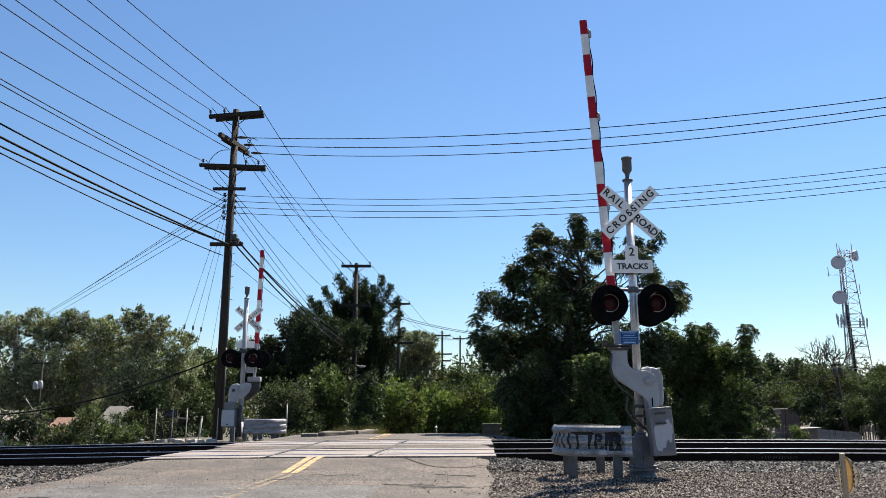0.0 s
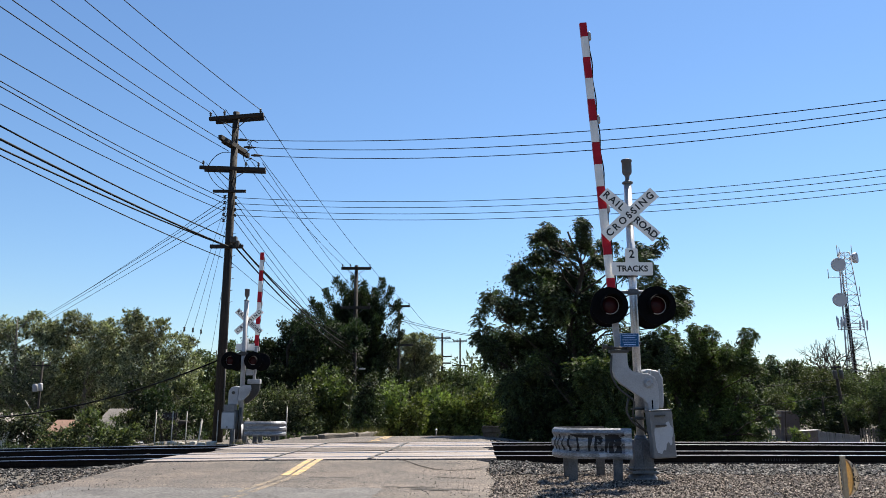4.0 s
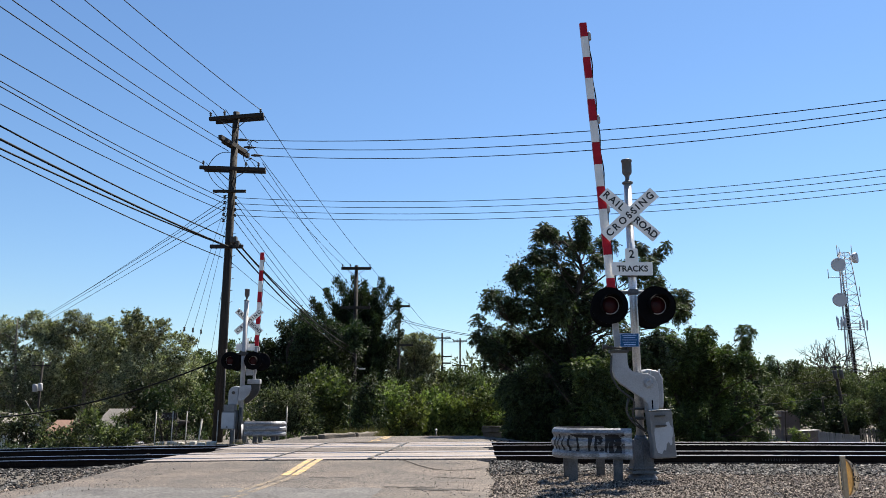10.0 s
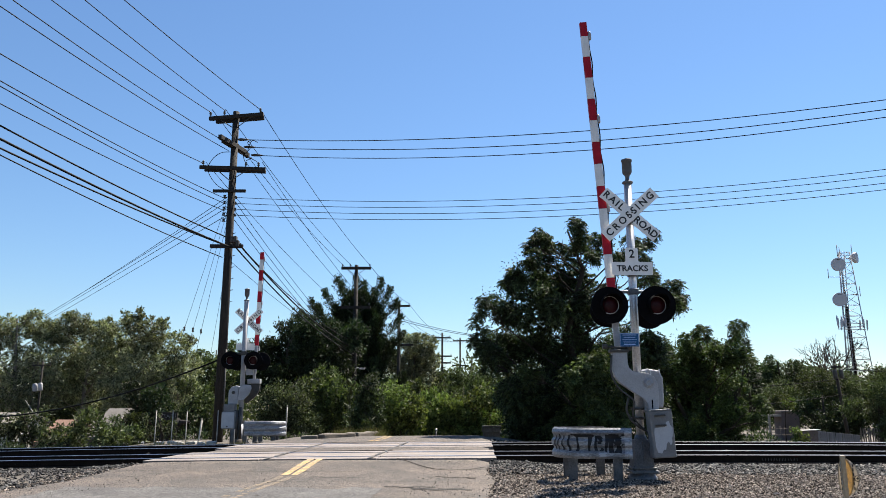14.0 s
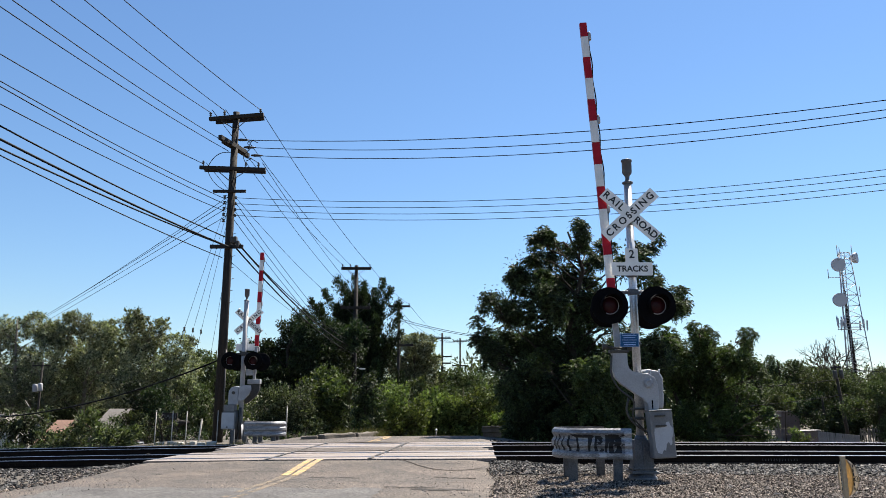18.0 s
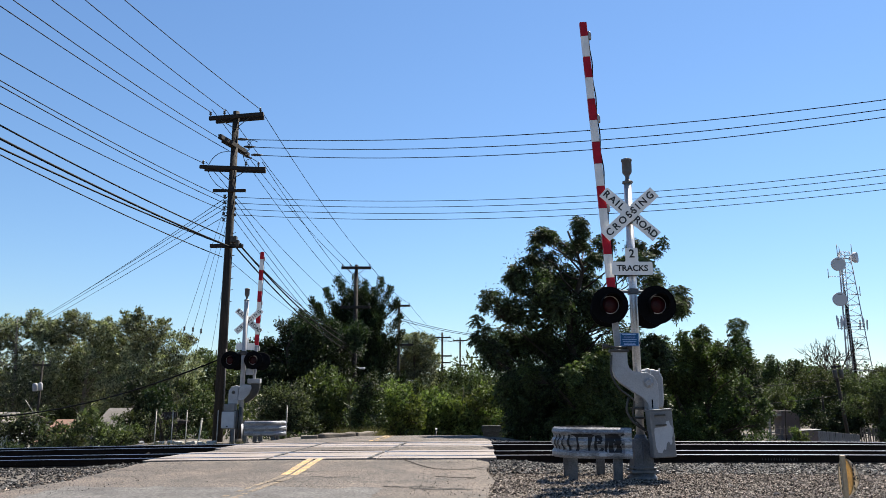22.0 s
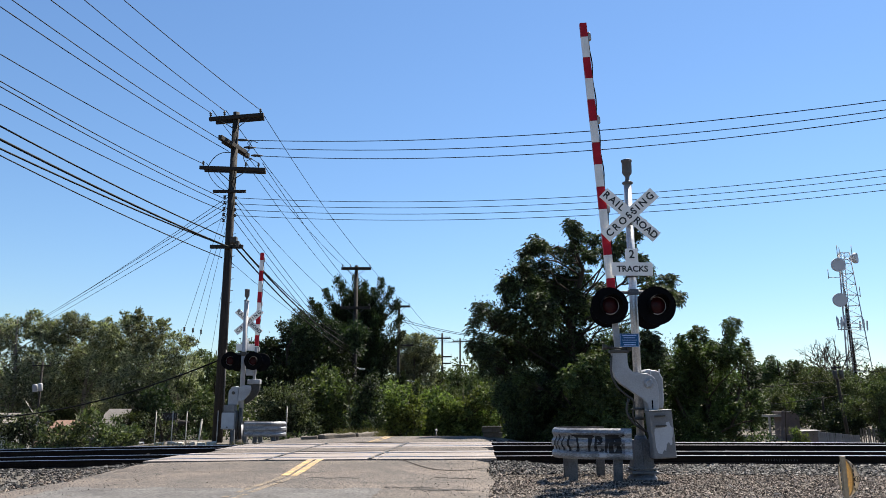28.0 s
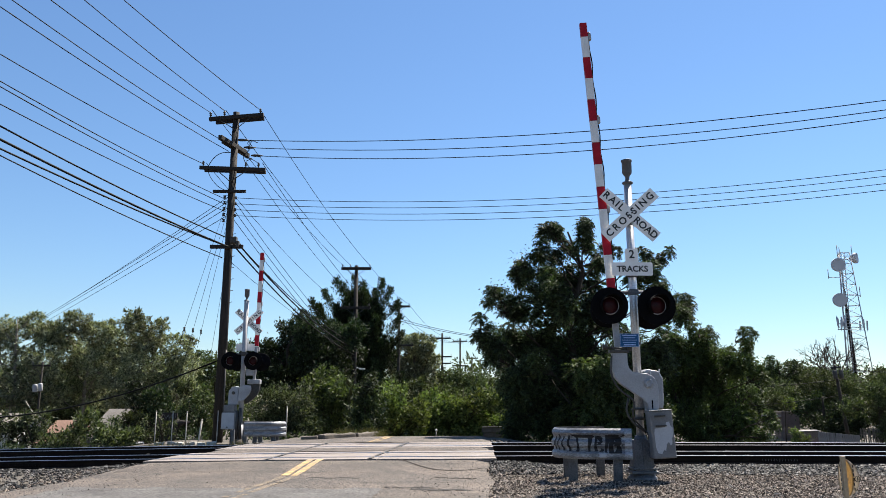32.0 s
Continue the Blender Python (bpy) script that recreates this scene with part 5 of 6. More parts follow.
for k in range(9):
    m = pose(0.17 * k, 0, -1.9, 0, 1.5 * math.sin(k * 2.7), 0)
    if picket0 is None:
        bm = bmesh.new()
        slab(bm, [(-0.045, 0), (0.045, 0), (0.045, 1.55), (0.0, 1.64), (-0.045, 1.55)], -0.01, 0.01)
        picket0 = part("picket", bm, "kerb", picket, "", m)
    else:
        same(picket0, picket, m)
bm = bmesh.new()
box(bm, -0.1, 1.5, 0.013, 0.05, -0.75, -0.66)
part("fence_rail", bm, "kerb", picket)


# ------------------------------------------------------------ trees and bushes
def unit(v):
    return v / (np.linalg.norm(v, axis=-1, keepdims=True) + 1e-9)


def leaf_arrays(rs, centers, dirs, length, width):
    """Flat pointed leaves, one triangle each."""
    n = len(centers)
    d = unit(dirs)
    side = unit(np.cross(d, unit(rs.normal(size=(n, 3)))))
    L = length * rs.uniform(0.7, 1.3, (n, 1))
    W = width * rs.uniform(0.7, 1.3, (n, 1))
    root = centers + d * L * 0.12
    v = np.stack([root + side * W * 0.55, centers + d * L, root - side * W * 0.55], 1)
    return v.reshape(-1, 3), np.arange(n * 3).reshape(n, 3)


def frond_arrays(rs, bases, dirs, length, pairs, leaflet, width, droop):
    """Feathered leaves: a curved midrib with leaflets in pairs."""
    n = len(bases)
    d = unit(dirs)
    up = np.array([0, 0, 1.0])
    side = unit(np.cross(d, up + 0.25 * rs.normal(size=(n, 3))))
    L = length * rs.uniform(0.65, 1.2, (n, 1))
    C, D = [], []
    for k in range(pairs):
        f = (k + 0.8) / pairs
        p = bases + d * L * f - up * droop * L * f * f
        along = unit(d - up * 2 * droop * f)
        for s in (-1, 1):
            C.append(p)
            D.append(side * s + along * 0.55 - up * 0.25 + 0.12 * rs.normal(size=(n, 3)))
    C.append(bases + d * L - up * droop * L)
    D.append(unit(d - up * 2 * droop))
    return leaf_arrays(rs, np.concatenate(C), np.concatenate(D), leaflet, width)


def shell_points(rs, n, r, inner=0.25):
    """Points in a ball, most of them near its skin."""
    d = unit(rs.normal(size=(n, 3)))
    return d * (r * (inner + (1 - inner) * rs.uniform(0, 1, (n, 1)) ** 0.45)), d


CLUMPS = {}


def frond_clump(key, rs, mat, r, fronds, length, pairs, leaflet, width, droop):
    p, d = shell_points(rs, fronds, r * 0.38, 0.1)
    d = unit(d + np.array([0.35, 0, 0.2]) + 0.25 * rs.normal(size=d.shape))
    v, f = frond_arrays(rs, p, d, length, pairs, leaflet, width, droop)
    CLUMPS.setdefault(key, []).append(arrays_mesh("leaf_clump", v, f, mat))


BOUGHS = []          # (bough, rest pose, share of the sway, phase, which wind)


def wood_limb(bm, a, b, r0, r1, rs, bend=0.12):
    a, b = Vector(a), Vector(b)
    L = (b - a).length
    mid = [a.lerp(b, f) + Vector(rs.normal(size=3)) * bend * L * math.sin(math.pi * f) * 0.5 for f in (0.33, 0.66)]
    tube(bm, [a, *mid, b], [r0, r0 * 0.75 + r1 * 0.25, r0 * 0.4 + r1 * 0.6, r1], 7)


def tree(name, label, category, group, base, lobes, depth, leaf, bark="bark", mode="leaf", size=(0.12, 0.048), density=1.0, seed=1, wind="soft", trunk=0.14, spread=0.55, stems=1, spike=0.0, cover=3.2, tufts=9, loose=0.36):
    """A tree from its boughs: lobes are (x, z, radius) of the boughs' leafy ends, in the plane of the trunk; they are set forward and back by their size."""
    rs = np.random.RandomState(seed)
    t = thing(name, pose(*base), label, category, group)
    top = max(l[1] + l[2] for l in lobes) - base[2]
    low = min(l[1] for l in lobes) - base[2]
    cx = base[0]
    bm = bmesh.new()
    spine = [Vector((0, 0, -0.3))]
    for f in (0.25, 0.5, 0.75, 0.92):
        near = sorted(lobes, key=lambda l: abs(l[1] - base[2] - f * top))[:3]
        mx = sum(l[0] for l in near) / 3 - cx
        spine.append(Vector((mx * 0.55 * f, 0.15 * rs.normal(), f * top)))
    for s in range(stems):
        off = Vector((0.5 * (s - (stems - 1) / 2), 0.1 * s, 0)) if stems > 1 else Vector()
        pts = [Vector((p.x, p.y, p.z * (1.0 if stems == 1 else 0.72))) + off * (1 + 0.8 * i) for i, p in enumerate(spine)]
        tube(bm, pts, [trunk * k for k in (1.25, 0.9, 0.65, 0.42, 0.18)], 9)
    part("trunk", bm, bark, t, "bark-covered trunk")
    for x, z, r in lobes:
        c = Vector((x - cx, rs.uniform(-1, 1) * depth * spread, z - base[2]))
        h = min(max(0.12 * top, c.z - 0.9 * abs(c.x) * 0.7 - 0.6 * r), top * 0.85)
        i = min(int(h / top / 0.25), 3)
        f = (h / top - 0.25 * i) / 0.25 if i < 3 else (h / top - 0.75) / 0.17
        a = spine[i].lerp(spine[i + 1], min(max(f, 0), 1))
        rel = c - a
        bm = bmesh.new()
        wood_limb(bm, (0, 0, 0), rel, max(0.02, trunk * 0.21), 0.010, rs)
        tips, td = shell_points(rs, max(5, int(7 * min(r, 2.0))), r * 0.8, 0.4)
        for q in tips:
            wood_limb(bm, rel * 0.75, rel + Vector(q), 0.018 + 0.004 * r, 0.006, rs, 0.2)
        bough = part("bough", bm, bark, t, "", Matrix.Translation(a))
        BOUGHS.append((bough, a.copy(), max(abs(rel.z), 0.9), rs.uniform(0, 6.28), wind, a.z / max(top, 0.1)))
        squash = np.array([1.0, 1.0, 1.0 + spike])
        if mode == "frond":
            n = max(4, int(density * (10.5 if z > 4.6 else 11.5) * r ** 1.7))
            pts, dd = shell_points(rs, n, r * 0.72, 0.3)
            for p, d in zip(pts, dd):
                ob = tagged(new("leaf_clump", CLUMPS[leaf][rs.randint(len(CLUMPS[leaf]))]), kind="stuff")
                ob.parent = bough
                k = rs.uniform(0.75, 1.2) * (0.62 if r < 0.7 else 0.85 if r < 1.0 else 1.0)
                ob.matrix_basis = Matrix.LocRotScale(rel + Vector(p * squash), Euler((0.5 * d[1] * -1, 0.5 * d[0], rs.uniform(0, 6.28))), (k, k, k))
        if mode == "leaf" or r > 0.7:
            if mode == "frond":
                leaf_used, cover_used, r = {"heaven": "leaf_dark", "shrub": "leaf_side", "sumac": "leaf_bush"}[leaf], (3.4 if z < 4.4 else 1.0 if x < 5.2 and z < 6.8 else 0.35), r * 0.92
            else:
                leaf_used, cover_used = leaf, cover
            thin = 0.6 if leaf == "leaf_olive" and z < 4.6 else 1.0
            n = int(thin * density * cover_used * math.pi * r * r / (size[0] * size[1] * 0.5))
            k = max(6, int(tufts * r * r))
            hubs, hd = shell_points(rs, k, r * 0.9, 0.35)
            pick = rs.randint(k, size=n)
            spreadr = loose * r ** 0.3
            p = hubs[pick] + rs.normal(size=(n, 3)) * spreadr * np.array([0.55, 0.55, 0.5]) * np.where(rs.uniform(size=(n, 1)) < 0.22, 1.45, 1.0)
            if mode == "leaf":
                deep = int(n * 0.24)
                p[:deep] = shell_points(rs, deep, r * 0.72, 0.0)[0] if deep else p[:0]
            d = unit(hd[pick] * 0.6 + rs.normal(size=(n, 3)) * 0.7 + np.array([0.2, 0, 0.15 + spike]))
            v, fc = leaf_arrays(rs, p * squash + np.array(rel), d, size[0], size[1])
            ob = new("foliage", arrays_mesh("foliage", v, fc, leaf_used))
            ob.parent = bough
    return t


crs = np.random.RandomState(11)
for k in range(7):
    frond_clump("heaven", crs, "leaf_dark", 0.60, 42, 0.32, 8, 0.13, 0.052, 0.55)
for k in range(6):
    frond_clump("shrub", crs, "leaf_side", 0.55, 42, 0.32, 8, 0.125, 0.048, 0.55)
for k in range(5):
    frond_clump("sumac", crs, "leaf_bush", 0.55, 42, 0.32, 8, 0.125, 0.046, 0.55)

CROWN_LOBES = [(4.0, 8.4, 0.5), (4.6, 8.1, 0.35), (5.35, 8.4, 0.5), (5.5, 7.9, 0.4), (4.15, 7.9, 0.3), (3.7, 7.8, 0.38), (5.0, 7.8, 0.55), (6.1, 7.8, 0.64), (8.4, 7.5, 0.5), (3.1, 6.5, 0.73), (4.6, 6.6, 0.95), (5.9, 6.6, 0.91), (7.4, 6.7, 0.8), (8.8, 6.4, 0.62), (9.75, 5.5, 0.36), (9.3, 5.75, 0.42), (5.3, 7.3, 0.62), (6.2, 7.2, 0.55), (4.4, 7.2, 0.55), (6.7, 7.9, 0.42), (3.5, 7.1, 0.42), (8.5, 7.0, 0.45), (8.6, 5.9, 0.5), (8.0, 6.2, 0.55), (9.2, 5.2, 0.36), (7.6, 7.3, 0.45), (3.8, 6.0, 0.8), (4.9, 5.9, 0.8), (3.0, 5.9, 0.6)]
SKIRT_LOBES = [(2.7, 6.2, 0.45), (6.9, 6.0, 0.45), (1.5, 5.1, 0.49), (2.4, 5.2, 0.94), (3.7, 5.0, 1.24), (5.3, 5.0, 1.23), (6.8, 4.9, 0.85), (8.5, 5.2, 0.72), (1.3, 4.1, 0.58), (2.4, 3.7, 1.05), (3.9, 3.2, 1.44), (5.9, 3.2, 1.55), (7.5, 3.2, 1.34), (3.1, 1.9, 1.2), (4.1, 1.5, 1.54), (6.1, 1.5, 1.64), (7.4, 1.5, 1.31), (3.5, 0.6, 0.9), (3.0, 0.3, 0.75), (2.9, 1.2, 0.75), (4.9, 0.5, 1.04), (6.7, 0.5, 0.92), (1.55, 3.2, 0.7)]
BIG_LOBES = CROWN_LOBES + SKIRT_LOBES
SIDE_LOBES = [(9.2, 4.0, 0.55), (9.9, 3.9, 0.50), (9.7, 4.35, 0.40), (11.2, 4.35, 0.40), (10.5, 4.2, 0.55), (11.1, 3.9, 0.45), (11.75, 4.35, 0.50), (11.6, 3.7, 0.6), (12.6, 4.4, 0.48), (12.75, 3.95, 0.40), (12.1, 3.5, 0.74), (12.5, 3.5, 0.5), (9.2, 3.2, 1.03), (10.6, 3.0, 1.27), (12.3, 2.7, 1.26), (12.9, 2.9, 0.44), (13.3, 2.0, 0.55), (13.45, 1.2, 0.38), (9.6, 1.5, 1.26),
              (11.2, 1.3, 1.35), (12.7, 1.0, 1.11), (13.05, 0.5, 0.42), (10.0, 0.3, 0.91), (11.9, 0.2, 0.91), (10.8, -0.2, 0.8), (9.2, 0.3, 0.8), (12.5, -0.1, 0.5)]
tree("broadleaf_tree", "large dark green tree with feathered leaves tossing in the wind", "tree", "trees", (5.4, 30, gz(5.4, 30)), BIG_LOBES, 2.6, "heaven", mode="frond", seed=3, wind="big", trunk=0.20)
tree("broadleaf_tree", "bushy green tree leaning in the wind beyond the tracks", "tree", "trees", (11.2, 33, gz(11.2, 33)), SIDE_LOBES, 2.2, "shrub", mode="frond", seed=5, wind="side", trunk=0.13, stems=3)

FRONT_LOBES = [(4.85, 2.4, 0.70), (5.6, 2.7, 0.73), (6.2, 1.8, 0.78), (5.2, 1.4, 0.90), (6.1, 0.8, 0.74), (4.4, 0.7, 0.70), (3.3, 2.6, 0.53)]
tree("bush", "lighter green feathery bush before the large tree", "bush", "bushes", (5.3, 27.6, gz(5.3, 27.6)), FRONT_LOBES, 0.8, "sumac", mode="frond", seed=9, wind="side", trunk=0.06, stems=2)

import itertools

far_count = itertools.count(20)


def far_tree(label, x, y, leaf, lobes, size, dens, bark, spike, stem=0.22):
    tree("broadleaf_tree", label, "tree", "trees", (x, y, gz(x, y)), lobes, 2.5, leaf, bark, "leaf", size, dens, next(far_count), "soft", stem, 0.8, 1, spike, 3.6, 20 if leaf == "leaf_deep" else 30, {"leaf_deep": 0.30, "leaf_olive": 0.165}.get(leaf, 0.21))


def plume_tree(label, x, y, seed, count, tips):
    """A tree of many upright shoots that curve out from the trunk and are clothed with leaves to their tips."""
    rs = np.random.RandomState(seed)
    z0 = gz(x, y)
    t = thing("broadleaf_tree", pose(x, y, z0), label, "tree", "trees")
    bm = bmesh.new()
    tube(bm, [(0, 0, -0.3), (0.1, 0, 3.0), (-0.1, 0.1, 7.0), (0.05, 0, 11.0)], [0.30, 0.22, 0.14, 0.05], 9)
    part("trunk", bm, "bark", t, "bark-covered trunk")
    ends = [(a - x, rs.uniform(-1.2, 1.2), b - z0) for a, b in tips]
    for k in range(count):
        a, f = rs.uniform(0, 6.28), rs.uniform(0, 1)
        h = 2.2 + 10.3 * f
        w = 4.0 * (1 - 0.66 * f ** 1.8) * rs.uniform(0.1, 1.0) ** 0.6
        ends.append((math.cos(a) * w, math.sin(a) * w * 0.8, h))
    for e in ends:
        tip = Vector(e)
        long = rs.uniform(1.4, 2.8)
        foot = Vector((tip.x * (0.72 - 0.08 * long), tip.y * (0.72 - 0.08 * long), max(0.6, tip.z - long)))
        rel = tip - foot
        knee = Vector((rel.x * 0.8 + 0.25 * rs.normal(), rel.y * 0.8 + 0.25 * rs.normal(), rel.z * 0.45))
        path = [Vector((0, 0, 0)).lerp(knee, f).lerp(knee.lerp(rel, f), f) for f in (0, 0.2, 0.4, 0.6, 0.8, 1.0)]
        bm = bmesh.new()
        tube(bm, path, [0.035, 0.03, 0.024, 0.018, 0.012, 0.006], 5)
        tube(bm, [Vector((-foot.x * 0.9, -foot.y * 0.9, -0.8 - 0.3 * math.hypot(foot.x, foot.y))), Vector((-foot.x * 0.4, -foot.y * 0.4, -0.5)), path[0]], [0.06, 0.05, 0.035], 5)
        bough = part("bough", bm, "bark", t, "", Matrix.Translation(foot))
        BOUGHS.append((bough, foot.copy(), max(rel.z, 0.9), rs.uniform(0, 6.28), "soft", min(foot.z / 12.0, 1.0)))
        n = int(270 * rel.length)
        u = rs.uniform(0.0, 1.0, n) ** 0.75
        P = np.array([p[:] for p in path])
        c = np.stack([np.interp(u, np.linspace(0, 1, 6), P[:, q]) for q in range(3)], -1)
        r = (0.66 * (1 - 0.62 * u ** 1.4) * (0.75 + 0.5 * rs.uniform(size=n)))[:, None]
        out = unit(rs.normal(size=(n, 3)))
        d = out * 0.7 + np.array([0.1, 0, 0.75])
        v, fc = leaf_arrays(rs, c + out * r * rs.uniform(0.1, 1.0, (n, 1)), d, 0.20, 0.085)
        ob = new("foliage", arrays_mesh("foliage", v, fc, "leaf_deep"))
        ob.parent = bough
    return t


far_tree("tall olive-green airy tree behind the bushes", -34.5, 62, "leaf_olive", [(-35.8, 7.1, 1.76), (-34.2, 7.8, 1.39), (-32.7, 6.7, 1.66), (-34.4, 4.8, 1.6), (-32.2, 4.4, 2.06), (-34.7, 2.1, 2.27), (-37.5, 6.7, 2.31), (-36.8, 3.6, 1.9), (-32.2, 1.9, 1.82), (-32.9, 7.3, 1.1), (-36.9, 8.2, 0.7), (-33.6, 8.6, 0.6), (-38.8, 7.6, 1.2)], (0.21, 0.095), 0.95, "bark_pale", 0.0)
far_tree("tall olive-green airy tree with pale limbs", -29.8, 64, "leaf_olive", [(-31.8, 7.4, 1.52), (-30.0, 7.9, 1.33), (-28.4, 6.9, 1.52), (-31.9, 5.4, 1.99), (-29.5, 5.0, 2.37), (-27.8, 4.5, 1.89), (-29.8, 2.4, 2.12), (-31.7, 2.6, 1.88), (-27.3, 7.0, 1.1), (-26.8, 5.6, 1.4), (-30.9, 8.5, 0.6), (-28.9, 8.3, 0.6)], (0.21, 0.095), 1.08, "bark_pale", 0.0)
far_tree("rounded olive-green tree with pale limbs", -23.8, 62, "leaf_olive", [(-25.2, 7.7, 1.21), (-23.7, 6.8, 1.67), (-25.7, 6.1, 1.65), (-22.2, 5.7, 1.75), (-21.2, 4.2, 1.64), (-24.0, 4.4, 2.28), (-25.2, 2.5, 2.09), (-22.0, 2.3, 2.09), (-20.3, 2.6, 1.18), (-24.4, 8.5, 0.55), (-22.6, 7.6, 0.7), (-21.3, 6.6, 0.7)], (0.21, 0.095), 1.08, "bark_pale", 0.0)
far_tree("green tree behind the olive-green ones", -36.0, 72, "leaf_green", [(-41.0, 3.0, 2.0), (-38.5, 3.6, 2.0), (-36.0, 3.4, 2.0), (-33.5, 3.8, 2.0), (-40.0, 0.4, 1.9), (-37.0, 0.4, 1.9), (-34.2, 0.5, 1.9)], (0.26, 0.12), 1.2, "bark", 0.0)
far_tree("green tree behind the houses", -28.0, 72, "leaf_green", [(-31.0, 3.6, 2.0), (-28.4, 4.0, 2.0), (-26.0, 3.6, 2.0), (-24.2, 2.2, 1.8), (-31.2, 0.6, 1.9), (-28.6, 0.6, 1.9), (-26.0, 0.6, 1.9)], (0.26, 0.12), 1.2, "bark", 0.0)
far_tree("light green tree behind the tall pole", -20.8, 70, "leaf_green", [(-22.0, 5.2, 1.14), (-20.9, 4.7, 1.44), (-22.3, 2.8, 1.74), (-20.1, 2.2, 1.85), (-19.0, 3.8, 1.34), (-19.4, 6.3, 0.84)], (0.30, 0.14), 0.9, "bark", 0.0)
far_tree("dense dark green tree beside the road", -10.5, 52, "leaf_deep", [(-10.6, 6.1, 1.24), (-9.3, 6.4, 1.09), (-11.6, 4.3, 1.23), (-10.1, 4.1, 1.76), (-8.5, 4.5, 1.77), (-12.1, 5.2, 0.69), (-13.4, 4.8, 0.85), (-12.8, 3.3, 1.30), (-10.7, 2.4, 1.53), (-7.7, 6.4, 1.0), (-7.0, 5.2, 1.3), (-6.0, 5.8, 1.0), (-7.2, 3.4, 1.3)], (0.21, 0.10), 1.9, "bark", 0.1)
plume_tree("tall dark tree with upright feathery branches", -6.7, 60, 13, 300,
           ((-8.6, 11.5), (-7.9, 10.8), (-7.2, 11.6), (-6.4, 11.2), (-5.6, 10.6), (-4.9, 11.3), (-4.2, 10.6), (-3.6, 9.6), (-10.6, 9.7), (-10.0, 9.3), (-9.3, 10.2), (-11.2, 8.6), (-3.3, 8.2), (-10.9, 7.6), (-3.2, 7.0)))
far_tree("pale grey-green tree farther down the road", -3.2, 85, "leaf_olive", [(-4.0, 8.2, 1.26), (-2.1, 7.9, 1.52), (-1.4, 6.0, 1.38), (-3.4, 5.5, 2.01), (-5.3, 6.2, 1.51), (-2.4, 3.6, 2.00), (-4.9, 4.0, 1.75), (-3.0, 7.0, 1.5), (-2.0, 2.2, 1.6), (-4.2, 2.2, 1.6)], (0.26, 0.12), 1.9, "bark", 0.1)
far_tree("green rounded tree far down the road", 1.8, 96, "leaf_green", [(-0.6, 4.3, 1.6), (1.8, 4.6, 1.6), (4.2, 4.2, 1.6), (0.6, 2.4, 2.0), (3.2, 2.4, 2.0), (6.0, 3.4, 1.6)], (0.28, 0.13), 1.4, "bark", 0.0)
far_tree("dark green tree in the distance", 37.2, 85, "leaf_dark", [(36.8, 5.7, 1.26), (38.3, 5.0, 1.38), (35.4, 4.4, 1.38), (39.8, 4.4, 1.26), (36.9, 3.1, 1.49)], (0.21, 0.10), 1.2, "bark", 0.0)
far_tree("green tree below the radio tower", 36.0, 75, "leaf_green", [(33.8, 2.0, 1.98), (36.1, 2.9, 2.31), (38.4, 2.8, 2.31), (32.4, 1.5, 1.31), (35.4, 1.0, 1.97), (37.5, 0.7, 2.19)], (0.19, 0.09), 1.2, "bark", 0.0)
far_tree("green tree beyond the tracks", 27.0, 48, "leaf_green", [(26.2, 2.2, 0.75), (27.0, 2.6, 0.85), (27.9, 2.2, 1.2), (27.3, 1.2, 1.1), (28.4, 0.6, 1.2), (27.2, 0.0, 0.9), (26.4, 1.2, 0.7)], (0.14, 0.065), 1.2, "bark", 0.0)
far_tree("olive-green tree in the belt behind the tower", 44.0, 92, "leaf_green", [(39.5, 5.2, 1.3), (41.8, 4.6, 1.4), (44.6, 4.9, 1.4), (47.2, 4.3, 1.4), (43.2, 3.0, 2.0), (46.0, 2.6, 2.0), (40.4, 3.0, 1.8)], (0.23, 0.11), 1.5, "bark", 0.0)
far_tree("grey-green tree in the belt beside the tower", 52.0, 92, "leaf_grey", [(49.3, 4.4, 1.3), (51.2, 4.7, 1.4), (53.2, 4.9, 1.4), (55.4, 5.0, 1.5), (50.5, 2.6, 2.0), (52.8, 2.6, 2.0), (55.2, 2.6, 2.0)], (0.23, 0.11), 1.5, "bark", 0.0)
far_tree("small rounded yellow-green tree by the shed", 27.3, 62, "leaf_bright", [(27.3, 1.55, 0.30), (26.85, 1.40, 0.24), (27.75, 1.38, 0.24)], (0.12, 0.05), 1.3, "bark", 0.0, 0.06)
far_tree("dark tree behind the board fence", 32.4, 66, "leaf_deep", [(31.2, 1.0, 1.0), (32.4, 1.4, 1.1), (33.5, 1.0, 1.0), (31.6, -0.2, 1.1), (33.0, -0.3, 1.25), (34.6, 0.2, 1.1), (35.3, -0.4, 1.15)], (0.24, 0.12), 1.3, "bark", 0.0)

far_tree("dark leafy tree beside the leaning pole", 37.0, 64, "leaf_deep", [(35.6, 0.6, 1.1), (37.0, 1.0, 1.2), (38.4, 0.6, 1.1), (36.2, -0.7, 1.0), (37.8, -0.8, 1.0), (34.4, -0.6, 0.8)], (0.18, 0.09), 1.3, "bark", 0.0)
bush_count = itertools.count(60)


def low_bush(label, x, y, leaf, lobes, size, dens):
    tree("bush", label, "bush", "bushes", (x, y, gz(x, y) - 0.05), lobes, 0.9, leaf, "bark", "leaf", size, dens, next(bush_count), "soft", 0.05, 0.5, 1, 0.1, 3.4, 26, 0.22)


